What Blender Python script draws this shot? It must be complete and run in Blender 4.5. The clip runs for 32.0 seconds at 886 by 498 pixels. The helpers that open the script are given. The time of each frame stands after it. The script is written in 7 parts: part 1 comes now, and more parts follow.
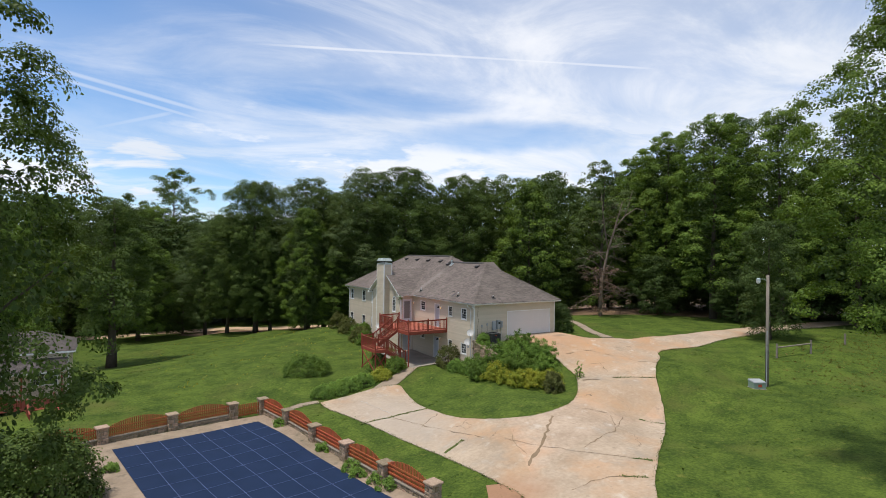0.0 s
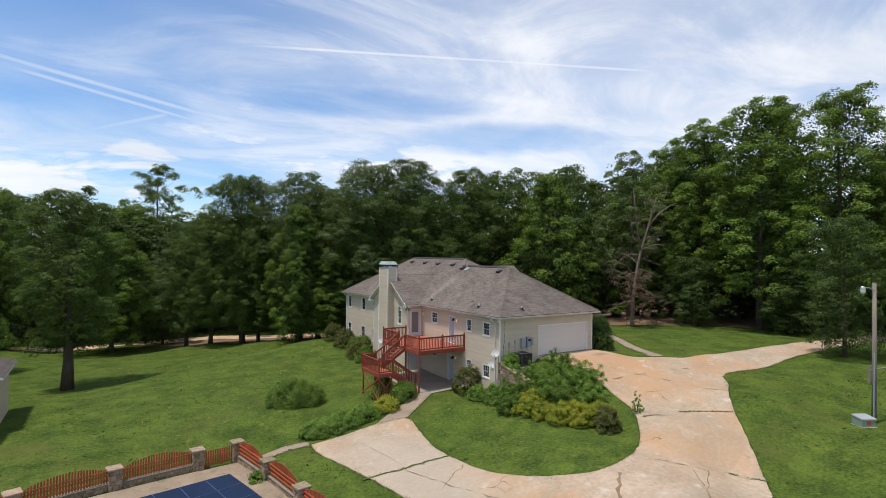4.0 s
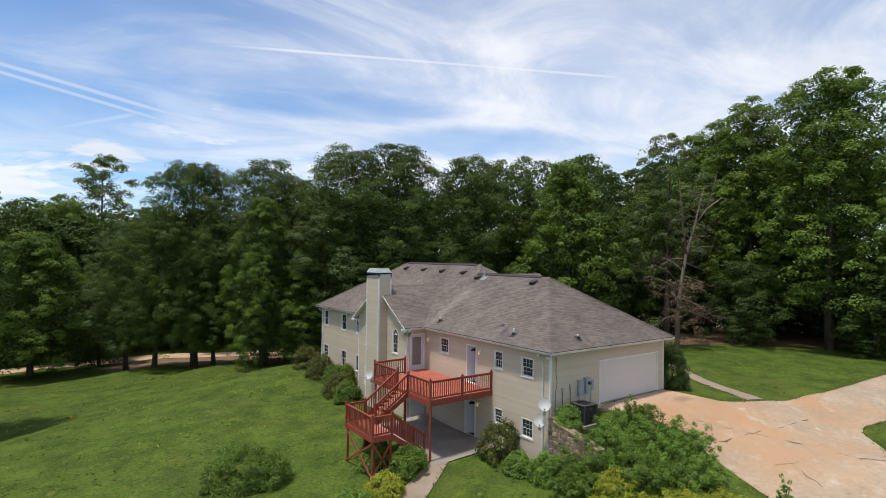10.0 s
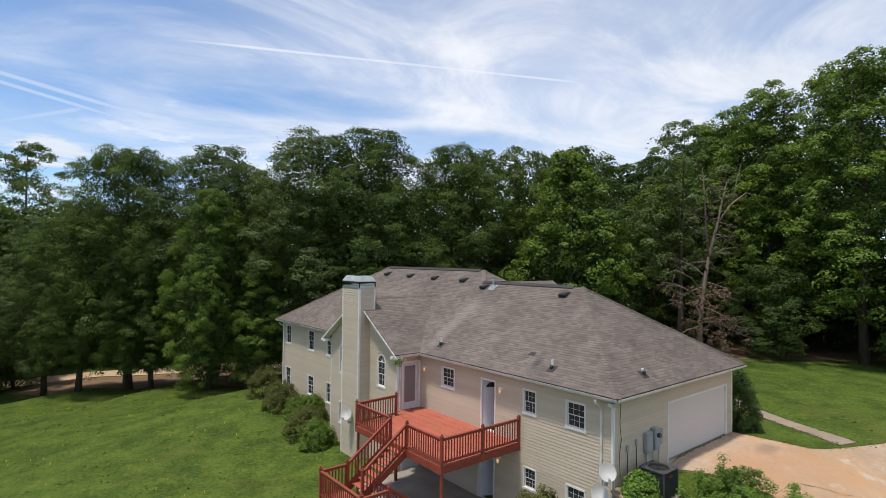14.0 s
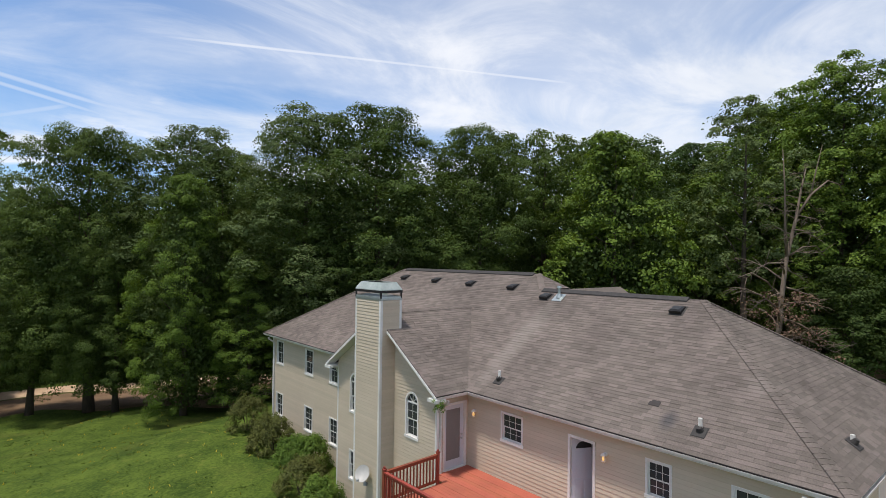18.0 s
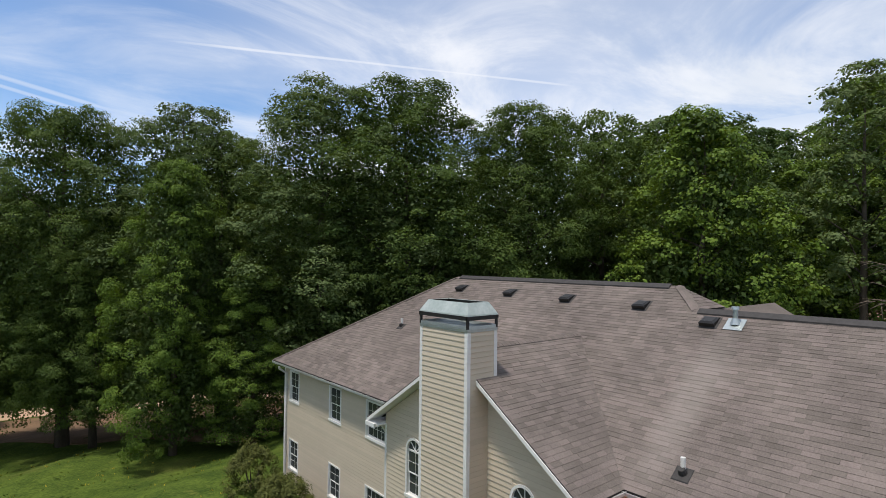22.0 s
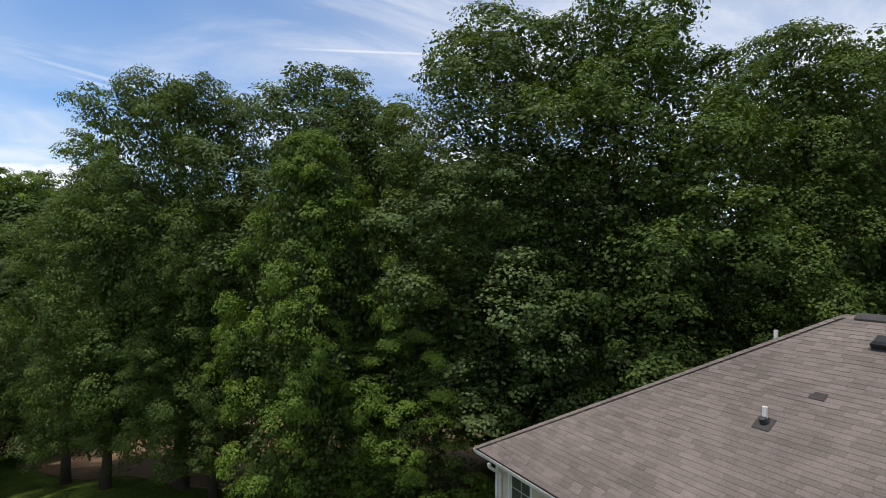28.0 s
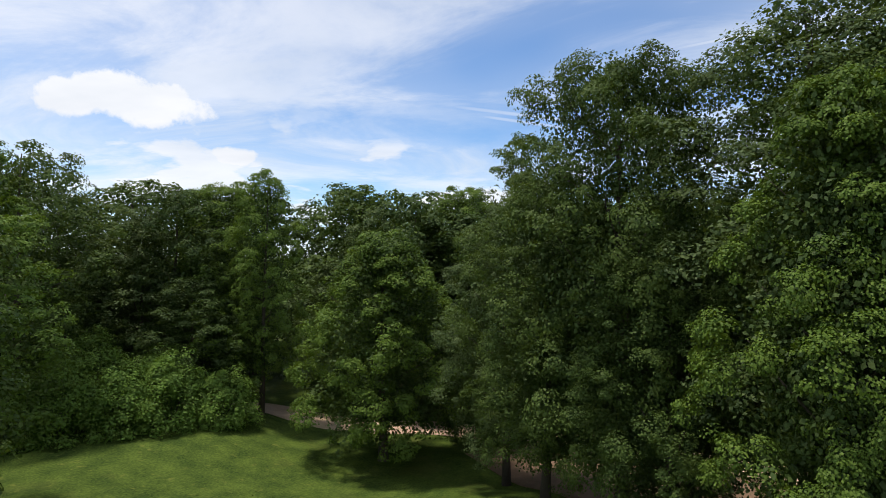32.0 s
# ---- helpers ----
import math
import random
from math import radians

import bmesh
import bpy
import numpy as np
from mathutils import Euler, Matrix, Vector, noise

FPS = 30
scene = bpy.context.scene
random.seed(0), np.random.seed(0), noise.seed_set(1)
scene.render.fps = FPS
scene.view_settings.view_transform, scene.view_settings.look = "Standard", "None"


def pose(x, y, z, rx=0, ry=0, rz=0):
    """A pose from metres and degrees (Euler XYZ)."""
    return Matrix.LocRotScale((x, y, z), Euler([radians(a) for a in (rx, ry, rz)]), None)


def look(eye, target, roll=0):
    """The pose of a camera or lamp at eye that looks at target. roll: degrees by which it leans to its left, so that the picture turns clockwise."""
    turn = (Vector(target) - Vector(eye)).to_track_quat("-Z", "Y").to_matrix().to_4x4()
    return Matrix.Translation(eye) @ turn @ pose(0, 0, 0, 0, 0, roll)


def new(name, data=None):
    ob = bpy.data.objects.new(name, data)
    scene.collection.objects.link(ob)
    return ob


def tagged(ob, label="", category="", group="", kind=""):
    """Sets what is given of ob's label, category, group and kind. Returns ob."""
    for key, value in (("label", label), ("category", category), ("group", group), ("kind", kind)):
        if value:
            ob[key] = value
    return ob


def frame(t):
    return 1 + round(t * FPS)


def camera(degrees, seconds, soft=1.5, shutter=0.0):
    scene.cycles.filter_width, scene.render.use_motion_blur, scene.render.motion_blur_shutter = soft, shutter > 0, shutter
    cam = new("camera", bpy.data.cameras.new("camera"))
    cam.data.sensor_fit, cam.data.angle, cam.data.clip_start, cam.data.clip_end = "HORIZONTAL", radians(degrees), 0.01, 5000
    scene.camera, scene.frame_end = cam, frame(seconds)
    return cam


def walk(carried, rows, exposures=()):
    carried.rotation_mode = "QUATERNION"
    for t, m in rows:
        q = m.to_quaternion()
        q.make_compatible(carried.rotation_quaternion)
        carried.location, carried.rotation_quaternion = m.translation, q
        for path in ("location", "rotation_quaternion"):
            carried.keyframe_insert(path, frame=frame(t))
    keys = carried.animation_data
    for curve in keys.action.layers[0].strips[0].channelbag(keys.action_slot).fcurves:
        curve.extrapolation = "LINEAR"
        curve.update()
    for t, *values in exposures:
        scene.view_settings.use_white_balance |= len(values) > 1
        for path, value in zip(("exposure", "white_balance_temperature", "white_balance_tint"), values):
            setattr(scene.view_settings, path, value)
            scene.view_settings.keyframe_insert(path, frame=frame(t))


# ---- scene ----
cam = camera(79.42, 32.0, 0.75)
PATH = [
    (0, (-25.892, -36.329, 9.845), (-15.280, -19.377, 9.986), 0.69),
    (0.5, (-25.483, -35.331, 9.826), (-14.852, -18.391, 9.970), 0.68),
    (1, (-25.082, -34.345, 9.810), (-14.436, -17.415, 9.959), 0.68),
    (1.5, (-24.687, -33.365, 9.803), (-14.034, -16.439, 9.962), 0.67),
    (2, (-24.339, -32.405, 9.808), (-13.680, -15.483, 9.979), 0.66),
    (2.5, (-24.009, -31.477, 9.826), (-13.331, -14.567, 10.017), 0.64),
    (3, (-23.658, -30.581, 9.842), (-12.969, -13.679, 10.040), 0.65),
    (3.5, (-23.300, -29.656, 9.859), (-12.589, -12.767, 10.070), 0.64),
    (5.5, (-21.845, -25.871, 9.854), (-11.081, -9.016, 10.053), 0.68),
    (6, (-21.469, -24.941, 9.833), (-10.706, -8.086, 10.033), 0.69),
    (6.5, (-21.104, -24.010, 9.812), (-10.341, -7.155, 10.018), 0.70),
    (7, (-20.726, -23.052, 9.799), (-9.950, -6.205, 10.029), 0.70),
    (7.5, (-20.355, -22.105, 9.792), (-9.494, -5.313, 10.045), 0.69),
    (8, (-19.980, -21.164, 9.802), (-8.849, -4.550, 10.080), 0.68),
    (8.5, (-19.582, -20.222, 9.827), (-8.177, -3.795, 10.124), 0.67),
    (9, (-19.216, -19.297, 9.861), (-7.645, -2.987, 10.172), 0.65),
    (9.5, (-18.879, -18.409, 9.899), (-7.329, -2.084, 10.222), 0.64),
    (10, (-18.542, -17.521, 9.933), (-7.032, -1.169, 10.270), 0.64),
    (10.5, (-18.193, -16.632, 9.958), (-6.536, -0.384, 10.306), 0.65),
    (11, (-17.828, -15.714, 9.972), (-6.023, 0.426, 10.335), 0.65),
    (11.5, (-17.447, -14.776, 9.979), (-5.391, 1.177, 10.355), 0.65),
    (12, (-17.056, -13.845, 9.983), (-4.733, 1.903, 10.363), 0.64),
    (12.5, (-16.669, -12.926, 9.992), (-4.057, 2.591, 10.374), 0.63),
    (13, (-16.325, -12.009, 10.015), (-3.678, 3.479, 10.403), 0.63),
    (13.5, (-16.011, -11.082, 10.048), (-3.368, 4.410, 10.442), 0.64),
    (14, (-15.682, -10.167, 10.080), (-3.031, 5.318, 10.473), 0.64),
    (14.5, (-15.328, -9.279, 10.106), (-2.674, 6.203, 10.492), 0.65),
    (16.5, (-13.929, -5.712, 10.187), (-0.972, 9.519, 10.554), 0.68),
    (17, (-13.561, -4.797, 10.165), (-0.602, 10.432, 10.531), 0.69),
    (17.5, (-13.174, -3.907, 10.128), (-0.231, 11.335, 10.500), 0.71),
    (18, (-12.811, -3.023, 10.085), (0.141, 12.212, 10.465), 0.71),
    (18.5, (-12.462, -2.099, 10.049), (0.497, 13.129, 10.441), 0.70),
    (19, (-12.115, -1.170, 10.035), (0.843, 14.059, 10.444), 0.69),
    (19.5, (-11.764, -0.271, 10.041), (1.171, 14.977, 10.470), 0.68),
    (20, (-11.419, 0.620, 10.062), (1.501, 15.880, 10.514), 0.68),
    (20.5, (-11.072, 1.562, 10.075), (1.838, 16.830, 10.542), 0.68),
    (21, (-10.734, 2.495, 10.084), (2.159, 17.777, 10.559), 0.67),
    (21.5, (-10.409, 3.425, 10.102), (2.459, 18.727, 10.587), 0.66),
    (22, (-10.086, 4.344, 10.122), (2.760, 19.666, 10.611), 0.65),
    (22.5, (-9.807, 5.266, 10.156), (2.807, 20.779, 10.655), 0.63),
    (23, (-9.547, 6.177, 10.199), (2.985, 21.755, 10.708), 0.60),
    (23.5, (-9.307, 7.084, 10.241), (3.206, 22.678, 10.744), 0.58),
    (24, (-9.092, 8.023, 10.296), (3.424, 23.615, 10.777), 0.58),
    (24.5, (-8.879, 8.984, 10.368), (3.651, 24.566, 10.809), 0.59),
    (26.5, (-8.224, 12.914, 10.743), (3.199, 29.331, 10.896), 0.60),
    (27, (-8.114, 13.869, 10.761), (2.417, 30.872, 10.899), 0.61),
    (27.5, (-8.024, 14.826, 10.758), (2.443, 31.868, 10.900), 0.61),
    (28, (-7.981, 15.778, 10.739), (1.656, 33.303, 10.896), 0.63),
    (28.5, (-7.968, 16.700, 10.701), (0.611, 34.766, 10.879), 0.65),
    (29, (-8.014, 17.619, 10.649), (-0.603, 36.194, 10.855), 0.67),
    (29.5, (-8.159, 18.471, 10.593), (-2.298, 37.592, 10.827), 0.69),
    (30, (-8.401, 19.255, 10.550), (-4.236, 38.815, 10.815), 0.70),
    (30.5, (-8.746, 20.030, 10.519), (-6.589, 39.911, 10.804), 0.70),
    (31, (-9.194, 20.840, 10.502), (-9.009, 40.837, 10.808), 0.70),
    (31.5, (-9.694, 21.571, 10.490), (-11.304, 41.503, 10.809), 0.70),
    (32, (-10.219, 22.233, 10.482), (-13.943, 41.880, 10.808), 0.70),
]
walk(cam, [(t, look(eye, target, roll)) for t, eye, target, roll in PATH], [(0.0, 0.03, 6600, 10), (32.0, 0.03, 6600, 10)])

SUN_STRENGTH, SKY_STRENGTH = 3.5, 0.106
CLOUD_WHITE, CLOUD_GREY = (9.2, 9.4, 9.9), (7.5, 8.0, 8.8)
SKY_TINT = (1.0, 1.29, 1.50)
CUMULUS = [(-40.5, 14.0, 0.115, 0.042), (-46.0, 13.4, 0.05, 0.03), (-32.0, 9.8, 0.05, 0.02)]
# gaps of clear sky between the clouds: compass bearing, height, half width, half height, strength
GAPS = [(-10.0, 14.2, 0.26, 0.036, 0.5), (-1.0, 13.0, 0.12, 0.045, 0.6), (38.0, 12.3, 0.16, 0.028, 0.6), (24.0, 15.5, 0.20, 0.025, 0.5)]
# contrails: compass bearing from +y, height, tilt, half width, reach, softness, strength
TRAILS = [(34.6, 20.2, -3.6, 0.0055, 0.46, 0.1, 0.9), (0.8, 14.5, -9.2, 0.0060, 0.24, 0.1, 0.5), (1.2, 13.7, -10.0, 0.0050, 0.18, 0.1, 0.45), (1.0, 11.5, 20.0, 0.007, 0.10, 0.1, 0.4)]

# ---- light ----
SUN_FROM = Vector((-0.75, 0.05, 2.5)).normalized()
world = bpy.data.worlds.new("sky")
scene.world = world
world.use_nodes = True
wn, wl = world.node_tree.nodes, world.node_tree.links
wn.clear()


def wnode(kind, **values):
    n = wn.new(kind)
    for key, value in values.items():
        n.inputs[key].default_value = value
    return n


sky = wn.new("ShaderNodeTexSky")
sky.sky_type = "NISHITA"
sky.sun_disc = False
sky.sun_elevation = math.asin(SUN_FROM.z)
sky.sun_rotation = math.atan2(SUN_FROM.x, SUN_FROM.y)
sky.altitude, sky.air_density, sky.dust_density, sky.ozone_density = 250, 1.0, 0.1, 4.0
w_geo = wn.new("ShaderNodeTexCoord")
w_sep = wn.new("ShaderNodeSeparateXYZ")
wl.new(w_geo.outputs["Generated"], w_sep.inputs[0])


def wmath(op, a, b=None, clamp=False):
    n = wn.new("ShaderNodeMath")
    n.operation, n.use_clamp = op, clamp
    for i, v in enumerate((a, b)):
        if v is None:
            continue
        if isinstance(v, (int, float)):
            n.inputs[i].default_value = v
        else:
            wl.new(v, n.inputs[i])
    return n.outputs[0]


# thin high cloud: the direction laid out on a flat layer high above, so that it draws together towards the horizon
up = wmath("ADD", wmath("MAXIMUM", w_sep.outputs[2], 0.0), 0.12)
layer = wn.new("ShaderNodeCombineXYZ")
wl.new(wmath("DIVIDE", w_sep.outputs[0], up), layer.inputs[0])
wl.new(wmath("DIVIDE", w_sep.outputs[1], up), layer.inputs[1])


def wnoise(scale, detail, rough, stretch, turn, distortion=0.0, shift=(0, 0, 0)):
    m = wn.new("ShaderNodeMapping")
    m.inputs["Scale"].default_value = stretch
    m.inputs["Rotation"].default_value = (0, 0, radians(turn))
    m.inputs["Location"].default_value = shift
    wl.new(layer.outputs[0], m.inputs[0])
    n = wnode("ShaderNodeTexNoise", Scale=scale, Detail=detail, Roughness=rough, Distortion=distortion)
    wl.new(m.outputs[0], n.inputs["Vector"])
    return n.outputs[0]


def wrange(v, a, b, lo=0.0, hi=1.0):
    n = wn.new("ShaderNodeMapRange")
    n.interpolation_type = "SMOOTHSTEP"
    wl.new(v, n.inputs[0])
    for i, q in enumerate((a, b, lo, hi)):
        n.inputs[i + 1].default_value = q
    return n.outputs[0]


veil = wrange(wnoise(0.32, 4, 0.55, (0.8, 1.3, 1), 28, 0.4), 0.30, 0.56)
wisps = wrange(wnoise(1.1, 8, 0.62, (0.8, 1.25, 1), 22, 0.8, (3, 1, 0)), 0.36, 0.66)
puffs = wrange(wnoise(1.1, 6, 0.55, (0.9, 0.9, 1), 0, 0.3, (7, 2, 0)), 0.50, 0.60)
low = wrange(w_sep.outputs[2], 0.36, 0.16)
toward = wmath("ADD", wmath("MULTIPLY", w_sep.outputs[0], 0.96), wmath("MULTIPLY", w_sep.outputs[1], 0.28))
bank = wrange(toward, 0.45, 0.95)
cover = wmath("ADD", wmath("ADD", wmath("MULTIPLY", veil, 0.30), wmath("MULTIPLY", bank, 0.20)), wmath("MULTIPLY", wisps, 0.46), True)
cover = wmath("MAXIMUM", cover, wmath("MULTIPLY", wmath("MULTIPLY", puffs, low), 0.9))
cover = wmath("MAXIMUM", cover, wrange(w_sep.outputs[2], 0.14, 0.0, 0.0, 0.6))


def trail(azimuth, height, tilt, half_width, reach, softness):
    """A straight condensation trail: a thin band along a great circle, round a middle direction."""
    a, h, q = radians(azimuth), radians(height), radians(tilt)
    mid = Vector((math.sin(a) * math.cos(h), math.cos(a) * math.cos(h), math.sin(h)))
    side = mid.cross(Vector((0, 0, 1))).normalized()
    along = side * math.cos(q) + side.cross(mid) * math.sin(q)
    out = []
    for v in (along.cross(mid), along):
        d = wn.new("ShaderNodeVectorMath")
        d.operation = "DOT_PRODUCT"
        wl.new(w_geo.outputs["Generated"], d.inputs[0])
        d.inputs[1].default_value = v
        out.append(wmath("ABSOLUTE", d.outputs["Value"]))
    f = wn.new("ShaderNodeVectorMath")
    f.operation = "DOT_PRODUCT"
    wl.new(w_geo.outputs["Generated"], f.inputs[0])
    f.inputs[1].default_value = mid
    front = wmath("GREATER_THAN", f.outputs["Value"], 0.2)
    band = wmath("MULTIPLY", wrange(out[0], half_width, half_width * softness), wrange(out[1], reach, reach * 0.55))
    return wmath("MULTIPLY", band, front)


def cumulus(azimuth, height, wide, tall, ragged=2.8, outer=2.55, full=1.9):
    """A mask round a direction, with a billowing edge: one small heaped cloud, or a gap between clouds."""
    a, h = radians(azimuth), radians(height)
    mid = Vector((math.sin(a) * math.cos(h), math.cos(a) * math.cos(h), math.sin(h)))
    side = mid.cross(Vector((0, 0, 1))).normalized()
    out = []
    for v, size in ((side, wide), (side.cross(mid), tall)):
        d = wn.new("ShaderNodeVectorMath")
        d.operation = "DOT_PRODUCT"
        wl.new(w_geo.outputs["Generated"], d.inputs[0])
        d.inputs[1].default_value = v
        off = wmath("SUBTRACT", d.outputs["Value"], mid.dot(v))
        out.append(wmath("POWER", wmath("ABSOLUTE", wmath("DIVIDE", off, size)), 2.0))
    f = wn.new("ShaderNodeVectorMath")
    f.operation = "DOT_PRODUCT"
    wl.new(w_geo.outputs["Generated"], f.inputs[0])
    f.inputs[1].default_value = mid
    n = wnode("ShaderNodeTexNoise", Scale=11.0, Detail=8, Roughness=0.62)
    wl.new(w_geo.outputs["Generated"], n.inputs["Vector"])
    edge = wmath("ADD", wmath("ADD", out[0], out[1]), wmath("MULTIPLY", n.outputs[0], ragged))
    return wmath("MULTIPLY", wrange(edge, outer, full), wmath("GREATER_THAN", f.outputs["Value"], 0.5))


for azimuth, height, wide, tall, strength in GAPS:
    cover = wmath("MULTIPLY", cover, wmath("SUBTRACT", 1.0, wmath("MULTIPLY", cumulus(azimuth, height, wide, tall, 1.6, 2.6, 0.9), strength)))
for azimuth, height, tilt, half_width, reach, softness, strength in TRAILS:
    band = wmath("MULTIPLY", trail(azimuth, height, tilt, half_width, reach, softness), wrange(wisps, 0, 1, strength * 0.75, strength))
    cover = wmath("MAXIMUM", cover, band)
for azimuth, height, wide, tall in CUMULUS:
    cover = wmath("MAXIMUM", cover, cumulus(azimuth, height, wide, tall))
blue = wn.new("ShaderNodeMix")
blue.data_type = "RGBA"
wl.new(cover, blue.inputs[0])
deep = wn.new("ShaderNodeMix")
deep.data_type, deep.blend_type = "RGBA", "MULTIPLY"
deep.inputs[0].default_value = 1.0
wl.new(sky.outputs[0], deep.inputs[6])
deep.inputs[7].default_value = (*SKY_TINT, 1)
wl.new(deep.outputs[2], blue.inputs[6])
# cloud: sunlit white, faintly grey where it is thick
grey = wrange(wnoise(0.9, 5, 0.6, (0.7, 1.1, 1), 10, 0.2, (1, 5, 0)), 0.35, 0.7)
shade = wn.new("ShaderNodeMix")
shade.data_type = "RGBA"
wl.new(grey, shade.inputs[0])
shade.inputs[6].default_value = (*CLOUD_WHITE, 1)
shade.inputs[7].default_value = (*CLOUD_GREY, 1)
wl.new(shade.outputs[2], blue.inputs[7])
w_bg = wnode("ShaderNodeBackground", Strength=SKY_STRENGTH)
wl.new(blue.outputs[2], w_bg.inputs[0])
w_out = wn.new("ShaderNodeOutputWorld")
wl.new(w_bg.outputs[0], w_out.inputs[0])

sun_data = bpy.data.lights.new("sun", "SUN")
sun_data.energy, sun_data.angle, sun_data.color = SUN_STRENGTH, radians(5.0), (1.0, 0.95, 0.87)
sun = new("sun", sun_data)
sun.matrix_world = look(SUN_FROM * 100, (0, 0, 0))

# ---- materials ----


def material(name, colour, colour2=None, scale=3.0, fine=40.0, rough=0.8, bump=0.15, bump_dist=0.01, metal=0.0, mix=1.0, vary=0.0, island=0.0, spec=0.3, stretch=(1, 1, 1), detail=5, stains=None, grit=0.45):
    """A surface with broad and fine variation between two colours, fine relief, and a shift from piece to piece."""
    m = bpy.data.materials.new(name)
    m.use_nodes = True
    nt = m.node_tree
    n, l = nt.nodes, nt.links
    b = n["Principled BSDF"]
    b.inputs["Roughness"].default_value, b.inputs["Metallic"].default_value = rough, metal
    b.inputs["Specular IOR Level"].default_value = spec
    geo = n.new("ShaderNodeNewGeometry")
    mp = n.new("ShaderNodeMapping")
    mp.inputs["Scale"].default_value = stretch
    l.new(geo.outputs["Position"], mp.inputs[0])
    big, small = n.new("ShaderNodeTexNoise"), n.new("ShaderNodeTexNoise")
    for tex, s, d in ((big, scale, detail), (small, fine, 3)):
        tex.inputs["Scale"].default_value, tex.inputs["Detail"].default_value = s, d
        tex.inputs["Roughness"].default_value = 0.6
        l.new(mp.outputs[0], tex.inputs["Vector"])
    add = n.new("ShaderNodeMath")
    add.operation = "MULTIPLY_ADD"
    l.new(small.outputs[0], add.inputs[0])
    add.inputs[1].default_value = grit
    l.new(big.outputs[0], add.inputs[2])
    rng = n.new("ShaderNodeMapRange")
    l.new(add.outputs[0], rng.inputs[0])
    rng.inputs[1].default_value, rng.inputs[2].default_value = 0.275 + grit / 2, 0.725 + grit / 2
    mixc = n.new("ShaderNodeMix")
    mixc.data_type = "RGBA"
    l.new(rng.outputs[0], mixc.inputs[0])
    mixc.inputs[6].default_value = (*colour, 1)
    mixc.inputs[7].default_value = (*(colour2 or [c * 0.8 for c in colour]), 1)
    last = mixc.outputs[2]
    for st_colour, st_scale, st_from, st_to in ([stains] if stains and not isinstance(stains, list) else stains or []):
        st = n.new("ShaderNodeTexNoise")
        st.inputs["Scale"].default_value, st.inputs["Detail"].default_value, st.inputs["Roughness"].default_value = st_scale, 6, 0.62
        l.new(geo.outputs["Position"], st.inputs["Vector"])
        sr = n.new("ShaderNodeMapRange")
        l.new(st.outputs[0], sr.inputs[0])
        sr.inputs[1].default_value, sr.inputs[2].default_value = st_from, st_to
        sm = n.new("ShaderNodeMix")
        sm.data_type = "RGBA"
        l.new(sr.outputs[0], sm.inputs[0])
        l.new(last, sm.inputs[6])
        sm.inputs[7].default_value = (*st_colour, 1)
        last = sm.outputs[2]
    for source, amount in (("object", vary), ("island", island)):
        if not amount:
            continue
        if source == "object":
            r = n.new("ShaderNodeObjectInfo").outputs["Random"]
        else:
            r = geo.outputs["Random Per Island"]
        hsv = n.new("ShaderNodeHueSaturation")
        vr = n.new("ShaderNodeMapRange")
        l.new(r, vr.inputs[0])
        vr.inputs[3].default_value, vr.inputs[4].default_value = 1 - amount, 1 + amount
        l.new(vr.outputs[0], hsv.inputs["Value"])
        hr = n.new("ShaderNodeMapRange")
        l.new(r, hr.inputs[0])
        hr.inputs[3].default_value, hr.inputs[4].default_value = 0.5 + amount * 0.06, 0.5 - amount * 0.06
        l.new(hr.outputs[0], hsv.inputs["Hue"])
        l.new(last, hsv.inputs["Color"])
        last = hsv.outputs[0]
    l.new(last, b.inputs["Base Color"])
    if bump:
        bp = n.new("ShaderNodeBump")
        bp.inputs["Strength"].default_value, bp.inputs["Distance"].default_value = bump, bump_dist
        l.new(add.outputs[0], bp.inputs["Height"])
        l.new(bp.outputs[0], b.inputs["Normal"])
    return m


def leaf_material(name, colour, colour2, vary=0.15, through_light=0.24, gloss=0.55, grain=0.7):
    """Leaves: dull green with some light coming through, different from leaf to leaf and tree to tree."""
    m = material(name, colour, colour2, scale=grain, fine=1.6, rough=gloss, bump=0, vary=vary * 0.35, island=vary, spec=0.12)
    nt = m.node_tree
    n, l = nt.nodes, nt.links
    b = n["Principled BSDF"]
    tr = n.new("ShaderNodeBsdfTranslucent")
    src = b.inputs["Base Color"].links[0].from_socket
    warm = n.new("ShaderNodeMix")
    warm.data_type, warm.blend_type = "RGBA", "MULTIPLY"
    warm.inputs[0].default_value = 1.0
    l.new(src, warm.inputs[6])
    warm.inputs[7].default_value = (1.25, 1.2, 0.45, 1)
    l.new(warm.outputs[2], tr.inputs[0])
    mx = n.new("ShaderNodeMixShader")
    mx.inputs[0].default_value = through_light
    l.new(b.outputs[0], mx.inputs[1])
    l.new(tr.outputs[0], mx.inputs[2])
    l.new(mx.outputs[0], n["Material Output"].inputs[0])
    return m


